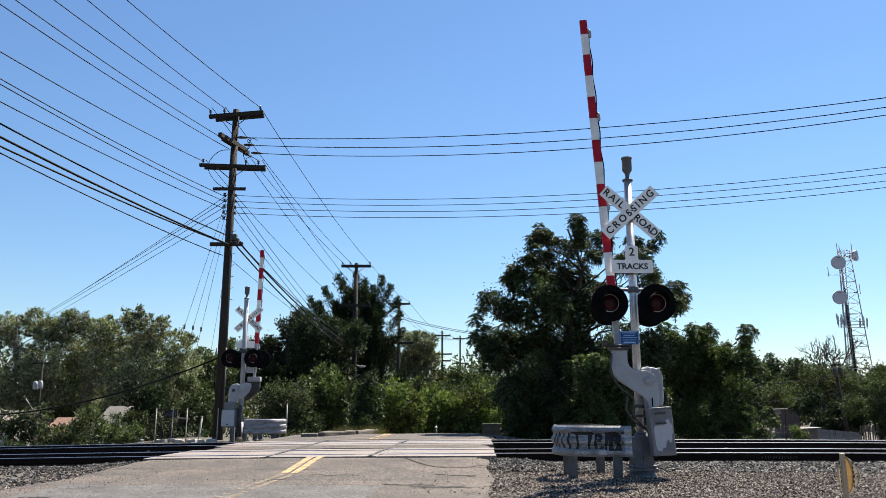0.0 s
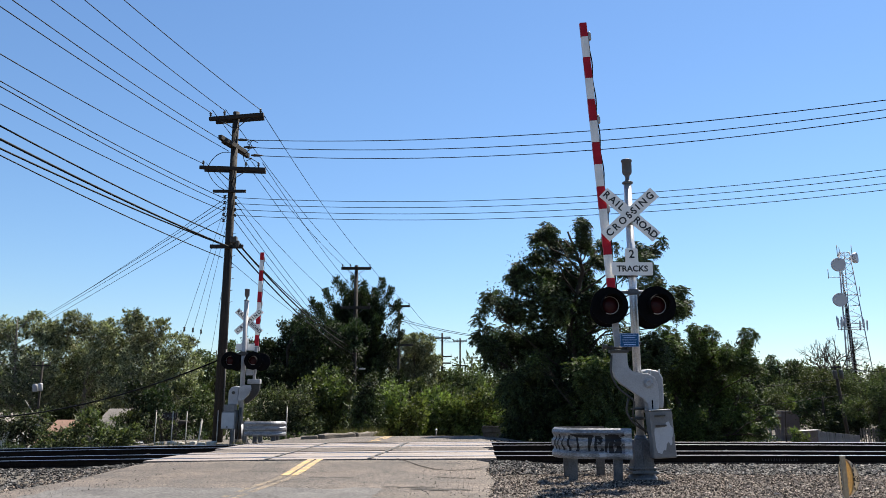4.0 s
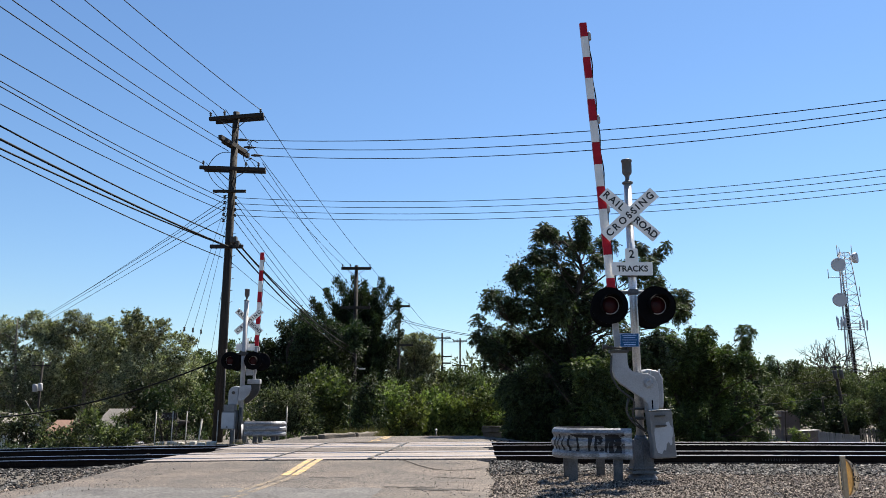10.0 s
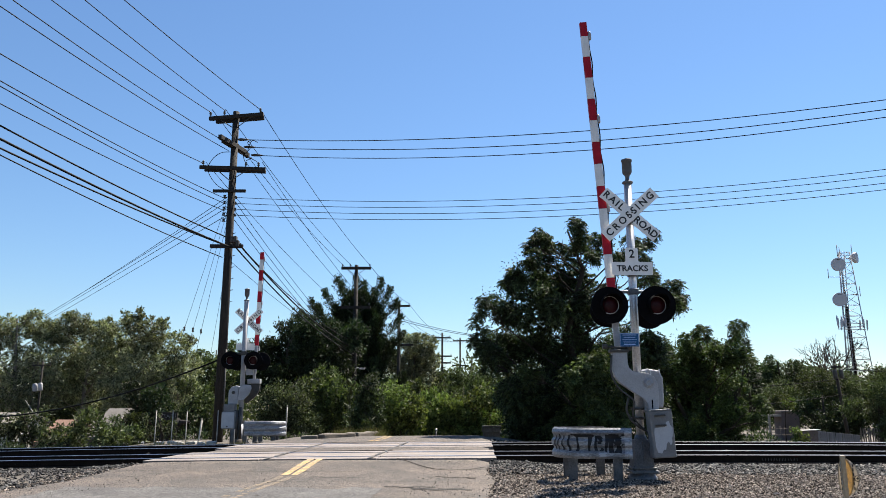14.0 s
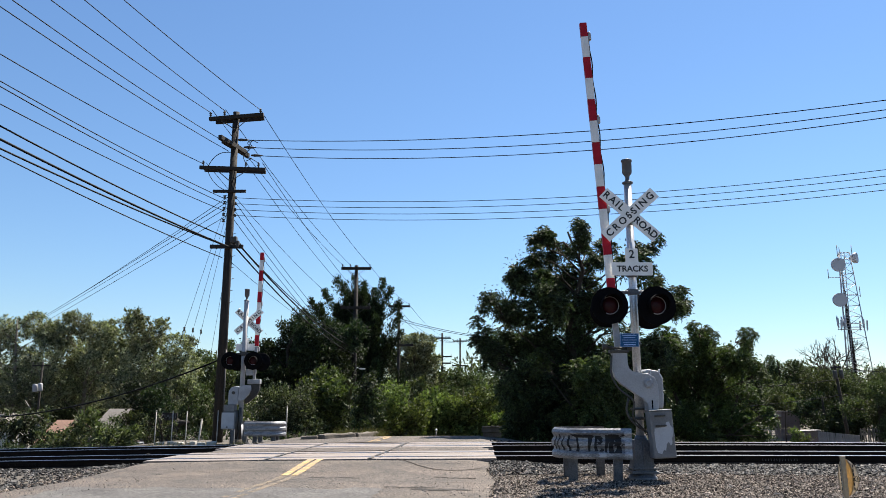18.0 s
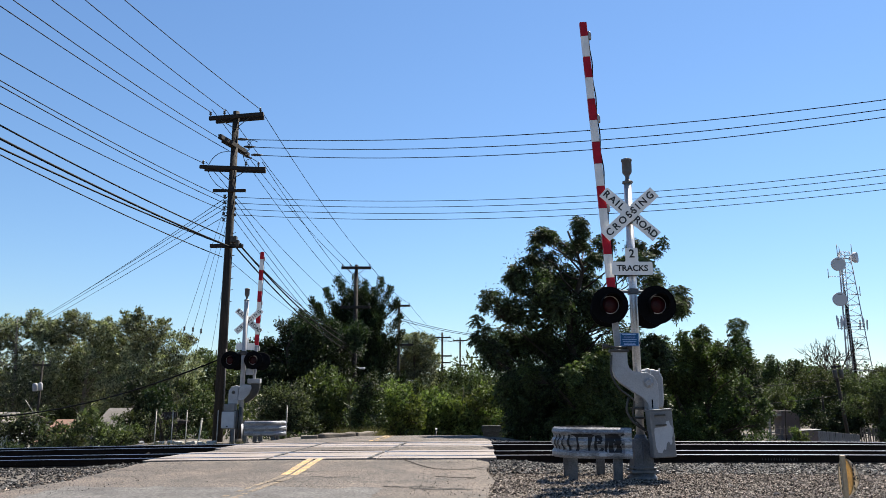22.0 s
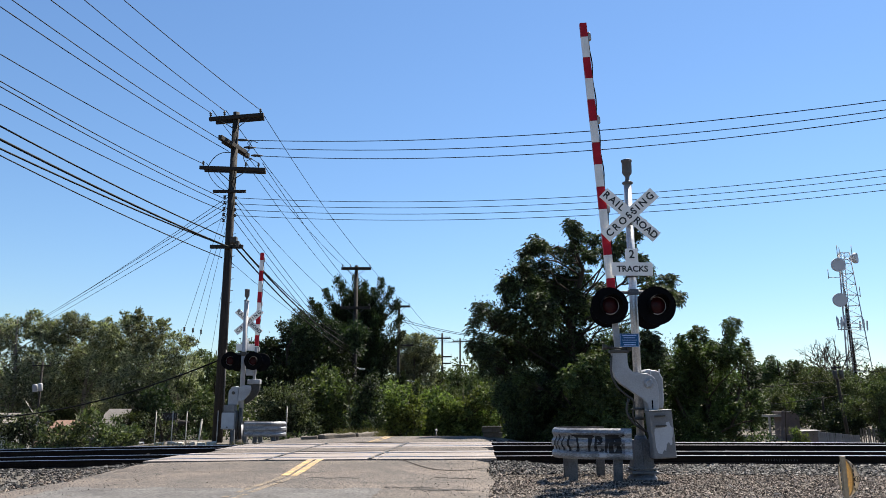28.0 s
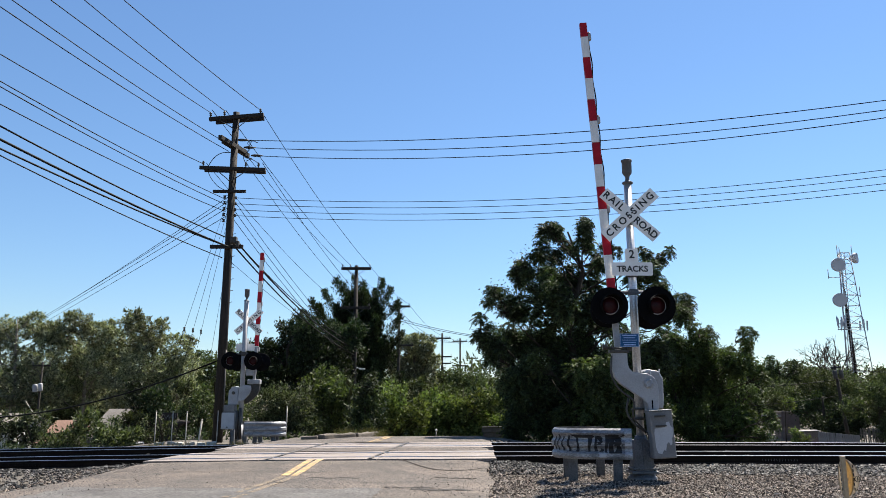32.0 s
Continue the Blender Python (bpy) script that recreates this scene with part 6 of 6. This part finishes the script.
low_bush("grey-green bush beside the guard", -7.7, 38, "leaf_grey", [(-8.2, 1.5, 1.00), (-7.3, 1.4, 1.06), (-8.7, 0.7, 1.00), (-6.8, 0.6, 1.00), (-7.7, 0.3, 1.00)], (0.15, 0.06), 1.0)
low_bush("dark green bush beyond the crossing", -5.8, 40, "leaf_bush", [(-6.2, 2.6, 0.82), (-6.6, 1.6, 1.23), (-5.4, 1.9, 1.05), (-5.7, 0.6, 1.11), (-4.7, 1.4, 0.73)], (0.18, 0.09), 1.0)
low_bush("tall dark green bush beyond the crossing", -3.7, 37, "leaf_dark", [(-3.6, 2.3, 0.66), (-3.9, 1.5, 0.66), (-3.4, 1.4, 0.62), (-3.9, 0.5, 0.7), (-3.3, 0.4, 0.66), (-3.6, -0.3, 0.6)], (0.14, 0.07), 1.6)
low_bush("yellow-green bush beside the road", -2.1, 39, "leaf_bright", [(-2.3, 1.6, 0.91), (-2.7, 0.5, 0.97), (-1.5, 0.9, 0.97), (-1.9, 0.2, 0.73)], (0.17, 0.09), 1.1)
low_bush("bright green thicket at the end of the road", 0.9, 41, "leaf_bright", [(-0.4, 1.2, 1.02), (0.5, 0.9, 1.13), (1.7, 1.2, 1.02), (2.5, 1.8, 0.78), (1.1, 0.2, 0.96), (2.3, 0.4, 0.95), (-0.7, 0.2, 0.77), (0.2, -0.3, 0.8), (1.5, -0.3, 0.8), (2.9, -0.2, 0.8), (3.6, 0.7, 0.8), (-1.6, -0.2, 0.8), (-2.6, -0.2, 0.8)], (0.17, 0.10), 1.25)
low_bush("green thicket farther down the road", 1.0, 50, "leaf_green", [(-3.5, 1.6, 1.2), (-1.6, 1.9, 1.2), (0.4, 1.5, 1.2), (2.2, 1.9, 1.2), (4.0, 1.5, 1.2), (-4.6, 0.2, 1.2), (-2.4, 0.0, 1.2), (-0.4, 0.0, 1.2), (1.6, 0.0, 1.2), (3.4, 0.0, 1.2)], (0.20, 0.10), 1.2)
low_bush("leafy dull green bush beyond the tracks", -19.2, 36, "leaf_grey", [(-19.1, 0.5, 0.72), (-20.1, 0.5, 0.8), (-18.1, -0.55, 0.62), (-19.6, -0.1, 0.73), (-17.2, -0.45, 0.55), (-17.6, -0.2, 0.5), (-18.4, -0.2, 0.5), (-16.9, -0.2, 0.45)], (0.17, 0.08), 1.0)
low_bush("pale green bush with long leaves beyond the tracks", -15.2, 34, "leaf_pale", [(-15.4, 0.4, 0.65), (-16.1, -0.1, 0.52), (-14.7, 0.1, 0.64), (-15.3, 0.8, 0.30), (-14.3, 0.0, 0.44), (-14.3, -0.1, 0.50), (-13.8, -0.2, 0.50), (-16.6, -0.3, 0.45)], (0.22, 0.07), 1.0)
# the dark leaf colour stands in for tree shade on this bush
low_bush("bush near the trees, their shade put in by dark leaves", -17.5, 46, "leaf_deep", [(-17.9, 0.6, 1.07), (-16.9, 1.3, 1.21), (-18.3, 1.9, 0.88), (-17.2, -0.2, 0.87)], (0.2, 0.1), 1.2)
low_bush("green bush behind the marker posts", -12.5, 38, "leaf_green", [(-12.2, 1.3, 0.95), (-12.8, 0.2, 0.94), (-11.6, 0.4, 0.83), (-13.4, 0.3, 0.66), (-12.7, 2.1, 0.61)], (0.17, 0.08), 1.0)


low_bush("weedy yellow-green bush beside the leaning pole", 33.2, 55, "leaf_bright", [(31.9, -0.9, 0.5), (32.8, -0.6, 0.6), (33.7, -0.4, 0.7), (34.6, -0.7, 0.6), (33.2, -1.4, 0.6), (32.2, -1.5, 0.5), (34.3, -1.5, 0.6)], (0.16, 0.06), 1.1)
low_bush("small yellow-green bush before the shed", 24.7, 54, "leaf_bright", [(24.6, -0.6, 0.4), (24.9, -0.9, 0.45), (24.5, -1.3, 0.45)], (0.14, 0.06), 1.1)

low_bush("grey-green shrub between the marker posts", -11.0, 30.6, "leaf_grey", [(-11.2, 0.45, 0.22), (-10.8, 0.60, 0.20), (-11.5, 0.70, 0.20), (-10.9, 0.15, 0.26), (-11.6, 0.2, 0.24), (-11.2, 0.95, 0.14)], (0.13, 0.05), 0.8)
low_bush("green bush before the grey-roofed house", -18.3, 44, "leaf_green", [(-18.4, 0.2, 0.6), (-17.7, 0.5, 0.6), (-19.1, -0.2, 0.5), (-18.2, -0.5, 0.6), (-17.2, -0.2, 0.6)], (0.15, 0.07), 1.1)

weed = thing("tall_weed", pose(-4.3, 35.6, gz(-4.3, 35.6)), "tall pale-leaved weed among the bushes", "weed")
rs = np.random.RandomState(15)
bm = bmesh.new()
tube(bm, [(0, 0, -0.1), (0.05, 0, 1.2), (-0.03, 0, 2.4), (0.06, 0, 3.1)], [0.03, 0.025, 0.018, 0.008], 6)
part("stem", bm, "leaf_pale", weed)
weed_leaf = None
for k in range(22):
    z = 0.9 + 0.1 * k
    m = pose(0.02, 0, z, rs.uniform(-35, 5), 0, rs.uniform(0, 360))
    if weed_leaf is None:
        bm = bmesh.new()
        slab(bm, [(-0.02, 0), (0.02, 0), (0.06, 0.12), (0.05, 0.26), (0.0, 0.36), (-0.05, 0.26), (-0.06, 0.12)], -0.003, 0.003)
        for v in bm.verts:
            v.co.y += 1.2 * v.co.z - 2.0 * v.co.z ** 2
        weed_leaf = part("leaf", bm, "leaf_pale", weed, "", m)
    else:
        same(weed_leaf, weed, m)

# bare tree and conifer near the tower
def bare_tree(base, h, seed):
    rs = np.random.RandomState(seed)
    t = thing("bare_tree", pose(*base), "leafless grey tree among green ones", "tree", "bare trees")
    bm = bmesh.new()
    tube(bm, [(0, 0, -0.3), (0.2, 0, h * 0.3), (0.1, 0.1, h * 0.55)], [0.22, 0.17, 0.12], 8)
    part("trunk", bm, "bark", t)
    def grow(bm, p, d, L, r, lv):
        q = p + d * L
        tube(bm, [p, p.lerp(q, 0.5) + Vector(rs.normal(size=3)) * L * 0.06, q], [r, r * 0.8, r * 0.6], 5, False)
        if lv:
            for k in range(3):
                nd = (d + Vector(rs.normal(size=3)) * 0.5 + Vector((0, 0, 0.1))).normalized()
                grow(bm, p.lerp(q, 0.55 + 0.45 * rs.uniform()), nd, L * 0.68, r * 0.6, lv - 1)
    for k in range(6):
        bm = bmesh.new()
        a = k * 1.05
        grow(bm, Vector((0.1, 0.05, h * (0.40 + 0.03 * k))), Vector((math.cos(a) * 0.7, math.sin(a) * 0.5, 0.9)).normalized(), h * 0.20, 0.075, 3)
        part("limb", bm, "bark", t)
    return t


bare_tree((40.4, 80, gz(40.4, 80)), 11.5, 2)
bare_tree((42.0, 82, gz(42, 82)), 11.0, 5)
con = thing("conifer", pose(31.8, 80, gz(31.8, 80) + 0.6), "dark conifer behind the bushy tree", "tree", "trees")
bm = bmesh.new()
tube(bm, [(0, 0, -0.2), (0, 0, 9.4)], [0.2, 0.03], 8)
part("trunk", bm, "bark", con)
rs = np.random.RandomState(8)
for k in range(26):
    z = 0.9 + 0.335 * k
    R = 3.3 * (1 - (z - 0.9) / 8.9) ** 0.9 + 0.06
    n = 50 + int(60 * R)
    a = rs.uniform(0, 6.28, n)
    rr = R * (0.72 + 0.28 * np.sin(a * 5 + k * 2.1)) * rs.uniform(0.0, 1, n) ** 0.7
    c = np.stack([np.cos(a) * rr, np.sin(a) * rr, z - 0.28 * rr + 0.16 * rs.normal(size=n)], -1)
    d = np.stack([np.cos(a), np.sin(a), -0.1 + 0.35 * rs.normal(size=n)], -1)
    v, f = leaf_arrays(rs, c, d, 0.38, 0.13)
    ob = tagged(new("branch_tier", arrays_mesh("branch_tier", v, f, "leaf_deep")), kind="stuff")
    ob.parent = con

# far woods: the leafy belt that closes the distance
rs = np.random.RandomState(31)
V, Fc, cnt = [], [], 0
for x0 in np.arange(-150, 160, 3.2):
    y = 115 + 12 * rs.normal() if abs(x0) < 140 else 110
    top = 7.0 + 1.0 * math.sin(x0 * 0.13) + 0.9 * rs.normal()
    for j in range(7):
        c = np.array([x0 + rs.normal() * 1.5, y + rs.normal() * 3, -2 + (top + 0.4) * (j + 0.6) / 7])
        hub, hd = shell_points(rs, 210, 2.4, 0.3)
        v, f = leaf_arrays(rs, hub + c, hd + 0.7 * rs.normal(size=hd.shape), 0.55, 0.3)
        V.append(v)
        Fc.append(f + cnt)
        cnt += len(v)
woods = tagged(new("far_woods", arrays_mesh("far_woods", np.concatenate(V), np.concatenate(Fc), "leaf_green")), "distant belt of olive-green woods", "woods", kind="stuff")

# underbrush that covers the slope behind the tracks, and dry grass by the road
V, Fc, cnt = [], [], 0
for k in range(520):
    x = rs.uniform(-40, 45)
    y = rs.uniform(33, 52)
    if abs(x - road_mid(y)) < 4.2 and y < 37 or (0.42 < x / y < 0.56):
        continue
    z = gz(x, y)
    h = rs.uniform(0.25, 0.9)
    hub, hd = shell_points(rs, 230, 0.8, 0.2)
    v, f = leaf_arrays(rs, hub * np.array([1, 1, h]) + np.array([x, y, z + 0.35 * h]), hd + 0.6 * rs.normal(size=hd.shape) + np.array([0, 0, 0.5]), 0.17, 0.07)
    V.append(v)
    Fc.append(f + cnt)
    cnt += len(v)
tagged(new("underbrush", arrays_mesh("underbrush", np.concatenate(V), np.concatenate(Fc), "leaf_dark")), "low weedy green underbrush on the slope", "underbrush", kind="stuff")
V, Fc, cnt = [], [], 0
for k in range(260):
    x, y = (rs.uniform(-4.0, -2.4), rs.uniform(29.3, 31.5)) if k < 130 else (rs.uniform(-16, 14), rs.uniform(25.6, 27.5))
    if k >= 130 and abs(x - road_mid(y)) < 4.6:
        continue
    n = 14
    c = np.array([x, y, gz(x, y)]) + rs.normal(size=(n, 3)) * np.array([0.12, 0.12, 0])
    c[:, 2] = gz(x, y) - 0.02
    v, f = leaf_arrays(rs, c, rs.normal(size=(n, 3)) * 0.35 + np.array([0.1, 0, 1]), 0.42 if k < 130 else 0.2, 0.012)
    V.append(v)
    Fc.append(f + cnt)
    cnt += len(v)
tagged(new("dry_grass", arrays_mesh("dry_grass", np.concatenate(V), np.concatenate(Fc), "dry_grass")), "tufts of dry grass on the verge", "grass", kind="stuff")


# ------------------------------------------------------------ ballast and gravel
def stones(name, label, mat, count, place, size, seed):
    """Many small angular stones resting on the ground, in one sheet."""
    rs = np.random.RandomState(seed)
    bm = bmesh.new()
    bmesh.ops.create_icosphere(bm, subdivisions=1, radius=1.0)
    bv = np.array([v.co[:] for v in bm.verts])
    if size < 0.02:
        bv = np.array([(1, 0, 0), (-1, 0, 0), (0, 1, 0), (0, -1, 0), (0, 0, 1), (0, 0, -1)], float)
        bf = np.array([(0, 2, 4), (2, 1, 4), (1, 3, 4), (3, 0, 4), (2, 0, 5), (1, 2, 5), (3, 1, 5), (0, 3, 5)])
    else:
        bf = np.array([[v.index for v in f.verts] for f in bm.faces])
    bm.free()
    xy = place(rs, count)
    n = len(xy)
    z = ground_z(xy[:, 0], xy[:, 1])
    az = unit(np.array([0, 0, 1.0]) + 0.42 * rs.normal(size=(n, 3)))
    ax = unit(np.cross(az, rs.normal(size=(n, 3))))
    ay = np.cross(az, ax)
    sc = size * np.exp(0.32 * rs.normal(size=(n, 1))) * np.array([1.05, 0.78, 0.58])
    jit = bv[None] * (1 + 0.28 * rs.normal(size=(n, len(bv), 1)))
    loc = jit * sc[:, None, :]
    w = loc[:, :, 0:1] * ax[:, None] + loc[:, :, 1:2] * ay[:, None] + loc[:, :, 2:3] * az[:, None]
    c = np.stack([xy[:, 0], xy[:, 1], z + size * (0.1 + (1.1 if size < 0.04 else 0.1) * rs.uniform(size=n) ** 1.6)], -1)
    v = (w + c[:, None]).reshape(-1, 3)
    f = (bf[None] + (np.arange(n) * len(bv))[:, None, None]).reshape(-1, 3)
    return tagged(new(name, arrays_mesh(name, v, f, mat)), label, name, kind="stuff")


def off_road(xy, margin=0.0):
    m = road_mid(xy[:, 1])
    return xy[(xy[:, 0] - m > 3.50 + margin) | (xy[:, 0] - m < -3.63 - margin)]


def place_coarse(rs, c):
    x = rs.uniform(-13, 12, c)
    n = -0.25 - np.where(x < -5, 5.5, 2.1) * rs.uniform(0, 1, c) ** 1.3
    return off_road(np.stack([x, track_y(x, n)], -1), 0.02)


def place_fine(rs, c):
    x = np.where(rs.uniform(0, 1, c) < 0.9, rs.uniform(0.2, 10.5, c), rs.uniform(-6.9, -5.5, c))
    n = -1.6 - 5.6 * rs.uniform(0, 1, c)
    return off_road(np.stack([x, track_y(x, n)], -1), -0.25)


def place_far(rs, c):
    x = rs.uniform(-20, 22, c)
    n = np.where(rs.uniform(0, 1, c) < 0.5, rs.uniform(6.2, 8.8, c), rs.uniform(1.9, 4.0, c))
    return off_road(np.stack([x, track_y(x, n)], -1), 0.05)


stones("ballast", "coarse dark grey crushed-stone ballast beside the rails", "stone_coarse", 36000, place_coarse, 0.0215, 1)
stones("gravel", "fine tan gravel on the verge", "stone_fine", 62000, place_fine, 0.0145, 2)
stones("ballast", "coarse grey ballast beyond and between the tracks", "stone_coarse", 6000, place_far, 0.048, 3)


def place_grit(rs, c):
    n = rs.uniform(-6.5, -0.8, c)
    u = rs.uniform(-3.6, 3.5, c)
    u = np.where(rs.uniform(0, 1, c) < 0.6, np.sign(u) * (3.5 - np.abs(u) * 0.35), u)
    y = NEAR_RAIL_Y + n
    x = road_mid(y) + u
    return np.stack([x, track_y(x, n)], -1)


rs = np.random.RandomState(77)
xy = place_grit(rs, 900)
grit_v, grit_f = [], []
for k, (x, y) in enumerate(xy):
    z = float(road_z(x, y)) + 0.012
    r = 0.006 * math.exp(0.4 * rs.normal())
    a = rs.uniform(0, 6.28)
    base = len(grit_v)
    grit_v += [(x + r * math.cos(a + q * 2.09), y + r * math.sin(a + q * 2.09), z - 0.006) for q in range(3)] + [(x, y, z + r * 0.9)]
    grit_f += [(base, base + 1, base + 3), (base + 1, base + 2, base + 3), (base + 2, base, base + 3)]
tagged(new("grit", arrays_mesh("grit", grit_v, grit_f, "stone_coarse")), "loose dark grit scattered on the asphalt", "grit", kind="stuff")

# a dark board with dull scribbled strokes behind the leaves
board_sign = thing("board", pose(-12.02, 34.0, gz(-12.02, 34.0)), "dark upright board with dull scribbled paint", "board")
BOARD_TOP = 1.02 - gz(-12.02, 34.0)
bm = bmesh.new()
box(bm, -0.38, 0.36, 0.0, 0.03, BOARD_TOP - 0.34, BOARD_TOP, 0.006)
part("panel", bm, "pole_wood", board_sign, "dark weathered panel")
for sx in (-0.33, 0.31):
    bm = bmesh.new()
    box(bm, sx - 0.04, sx + 0.04, 0.032, 0.10, -0.3, BOARD_TOP - 0.03, 0.008)
    part("post", bm, "pole_wood", board_sign)
for k, (x, z, w, h, a) in enumerate(((-0.30, -0.14, 0.018, 0.20, 10), (-0.22, -0.09, 0.10, 0.02, 12), (-0.17, -0.17, 0.018, 0.16, -14), (-0.06, -0.15, 0.018, 0.20, 22), (0.0, -0.15, 0.018, 0.20, -20), (-0.03, -0.18, 0.07, 0.018, 0),
                                     (0.12, -0.10, 0.10, 0.02, 8), (0.09, -0.16, 0.018, 0.12, 0), (0.13, -0.22, 0.10, 0.02, 0), (0.18, -0.19, 0.018, 0.08, 0), (0.29, -0.13, 0.018, 0.20, 4))):
    bm = bmesh.new()
    box(bm, -w / 2, w / 2, -0.004, -0.001, -h / 2, h / 2, 0, Matrix.Rotation(radians(a), 4, "Y"))
    part("paint_stroke", bm, "post_steel", board_sign, "", pose(x, 0, BOARD_TOP + z))

# a dead leaning trunk behind the posts
stump = thing("dead_trunk", pose(-11.75, 33, gz(-11.75, 33)), "dark dead trunk leaning behind the marker posts", "tree trunk")
bm = bmesh.new()
tube(bm, [(0, 0, -0.2), (0.08, 0, 0.5), (0.20, 0, 1.0), (0.40, 0, 1.40), (0.55, 0.05, 1.62)], [0.20, 0.17, 0.17, 0.19, 0.10], 10)
part("trunk", bm, "pole_wood", stump)
bm = bmesh.new()
tube(bm, [(0.32, 0, 1.30), (0.66, -0.05, 1.50), (0.98, -0.05, 1.52)], [0.14, 0.11, 0.04], 8)
part("broken_limb", bm, "pole_wood", stump)


# ------------------------------------------------------------ ties and crossing panels
TRACKS = (("track_bed_near", 0.0), ("track_bed_far", 4.35))
for nm, n0 in TRACKS:
    bed = thing("track_ties", pose(0, 0, 0), "row of dark timber ties under the rails", "track ties", "track ties", "structure")
    tie0 = None
    for k in range(-58, 59):
        x = k * 0.5
        m = pose(x, track_y(x, n0 + 0.7525), float(rail_z(x)) - 0.19, 0, 0, -math.degrees(math.atan(SKEW)) + 0.6 * math.sin(k * 2.3))
        if abs(x + 2.7) < 3.6:
            continue
        if tie0 is None:
            bm = bmesh.new()
            box(bm, -0.115, 0.115, -1.28, 1.28, -0.18, 0.008, 0.012)
            tie0 = part("tie", bm, "tie", bed, "", m)
        else:
            same(tie0, bed, m)

crossing = thing("crossing_surface", pose(0, 0, 0), "pale concrete crossing panels laid between the rails", "crossing panels", kind="structure")
shapes = {}
for n0 in (0.0, 4.35):
    for key, a, b in (("field", -0.62, -0.06), ("gauge", 0.09, 1.415), ("field", 1.565, 2.13)):
        for k in range(3):
            xm = -6.20 + 2.445 * (k + 0.5) + 0.05 * (n0 + a)
            m = pose(xm, track_y(xm, n0 + (a + b) / 2), float(rail_z(xm)) - 0.012 + 0.003 * math.sin(k * 3 + a), 0, -math.degrees(math.atan(0.009 - 0.0011 * xm)), -math.degrees(math.atan(SKEW)))
            if key not in shapes:
                bm = bmesh.new()
                box(bm, -1.2195, 1.2195, -(b - a) / 2, (b - a) / 2, -0.2, 0.0, 0.012)
                shapes[key] = part("panel", bm, "panel", crossing, "", m)
            else:
                same(shapes[key], crossing, m)
    for j, (a, b) in enumerate(((0.036, 0.09), (1.415, 1.469), (-0.06, -0.036), (1.541, 1.565))):
        bm = bmesh.new()
        xm = -2.7 + 0.05 * n0
        box(bm, -3.6, 3.6, a, b, -0.2, -0.035)
        part("flangeway", bm, "filler", crossing, "black rubber flangeway filler", pose(xm, track_y(xm, n0), float(rail_z(xm)) - 0.012, 0, -math.degrees(math.atan(0.009 - 0.0011 * xm)), -math.degrees(math.atan(SKEW))))


# dark sealed joints that run on across both tracks
random.seed(21)
for u0, du in ((1.07, 0.008), (-1.10, -0.03)):
    for a, b in ((-0.61, -0.07), (0.10, 1.41), (1.57, 2.12), (2.17, 3.70), (3.74, 4.28), (4.45, 5.76), (5.92, 6.47)):
        k = max(2, int((b - a) / 0.12))
        road_strip("joint_seal", "asphalt_patch", [(u0 + du * n + 0.008 * random.uniform(-1, 1), n) for n in np.linspace(a, b, k + 1)], 0.075, 0.010, crossing)


# ------------------------------------------------------------ wind
SECONDS = list(range(33))
SWAY_BIG = [-3, 4, 6, 4, 6, 12, 9, 17, 12, 4, 9, -3, -5, -5, -8, -10, -11, -3, 3, 1, 8, 1, 3, -2, 8, -11, -25, -28, -25, -8, -8, 9, 18]
SWAY_SIDE = [12, 8, 6, 10, 9, 10, 10, 7, 7, 12, 10, 7, -2, -10, -10, -2, 6, 12, 10, 12, -7, 2, -5, -19, -22, -18, -22, -24, -25, -31, 15, 27, 13]


def motions():
    for bough, a, reach, phase, wind, share in BOUGHS:
        rows = []
        step = 0.5 if wind != "soft" else 1.0
        for i in range(int(32 / step) + 1):
            t = i * step
            if wind == "soft":
                push = 0.07 * math.sin(0.9 * t + phase) + 0.045 * math.sin(2.1 * t + 2 * phase)
                lift = 0.03 * math.sin(1.3 * t + 1.7 * phase)
            else:
                series = SWAY_BIG if wind == "big" else SWAY_SIDE
                push = np.interp(t - 0.15 * math.sin(phase), SECONDS, series) * 0.0226 * (0.95 + 0.2 * math.sin(phase)) + 0.06 * math.sin(2.6 * t + phase)
                lift = 0.06 * math.sin(1.9 * t + 1.7 * phase)
                push *= min(1.0, 0.2 + share) if wind == "big" else min(1.1, 0.6 + share)
            shift = 0.3 * push * share
            turn = max(-14.0, min(14.0, math.degrees((push - shift) / reach)))
            rows.append((t, pose(a.x + shift, a.y, a.z, math.degrees(lift / reach), turn, 0)))
        walk(bough, rows)


motions()
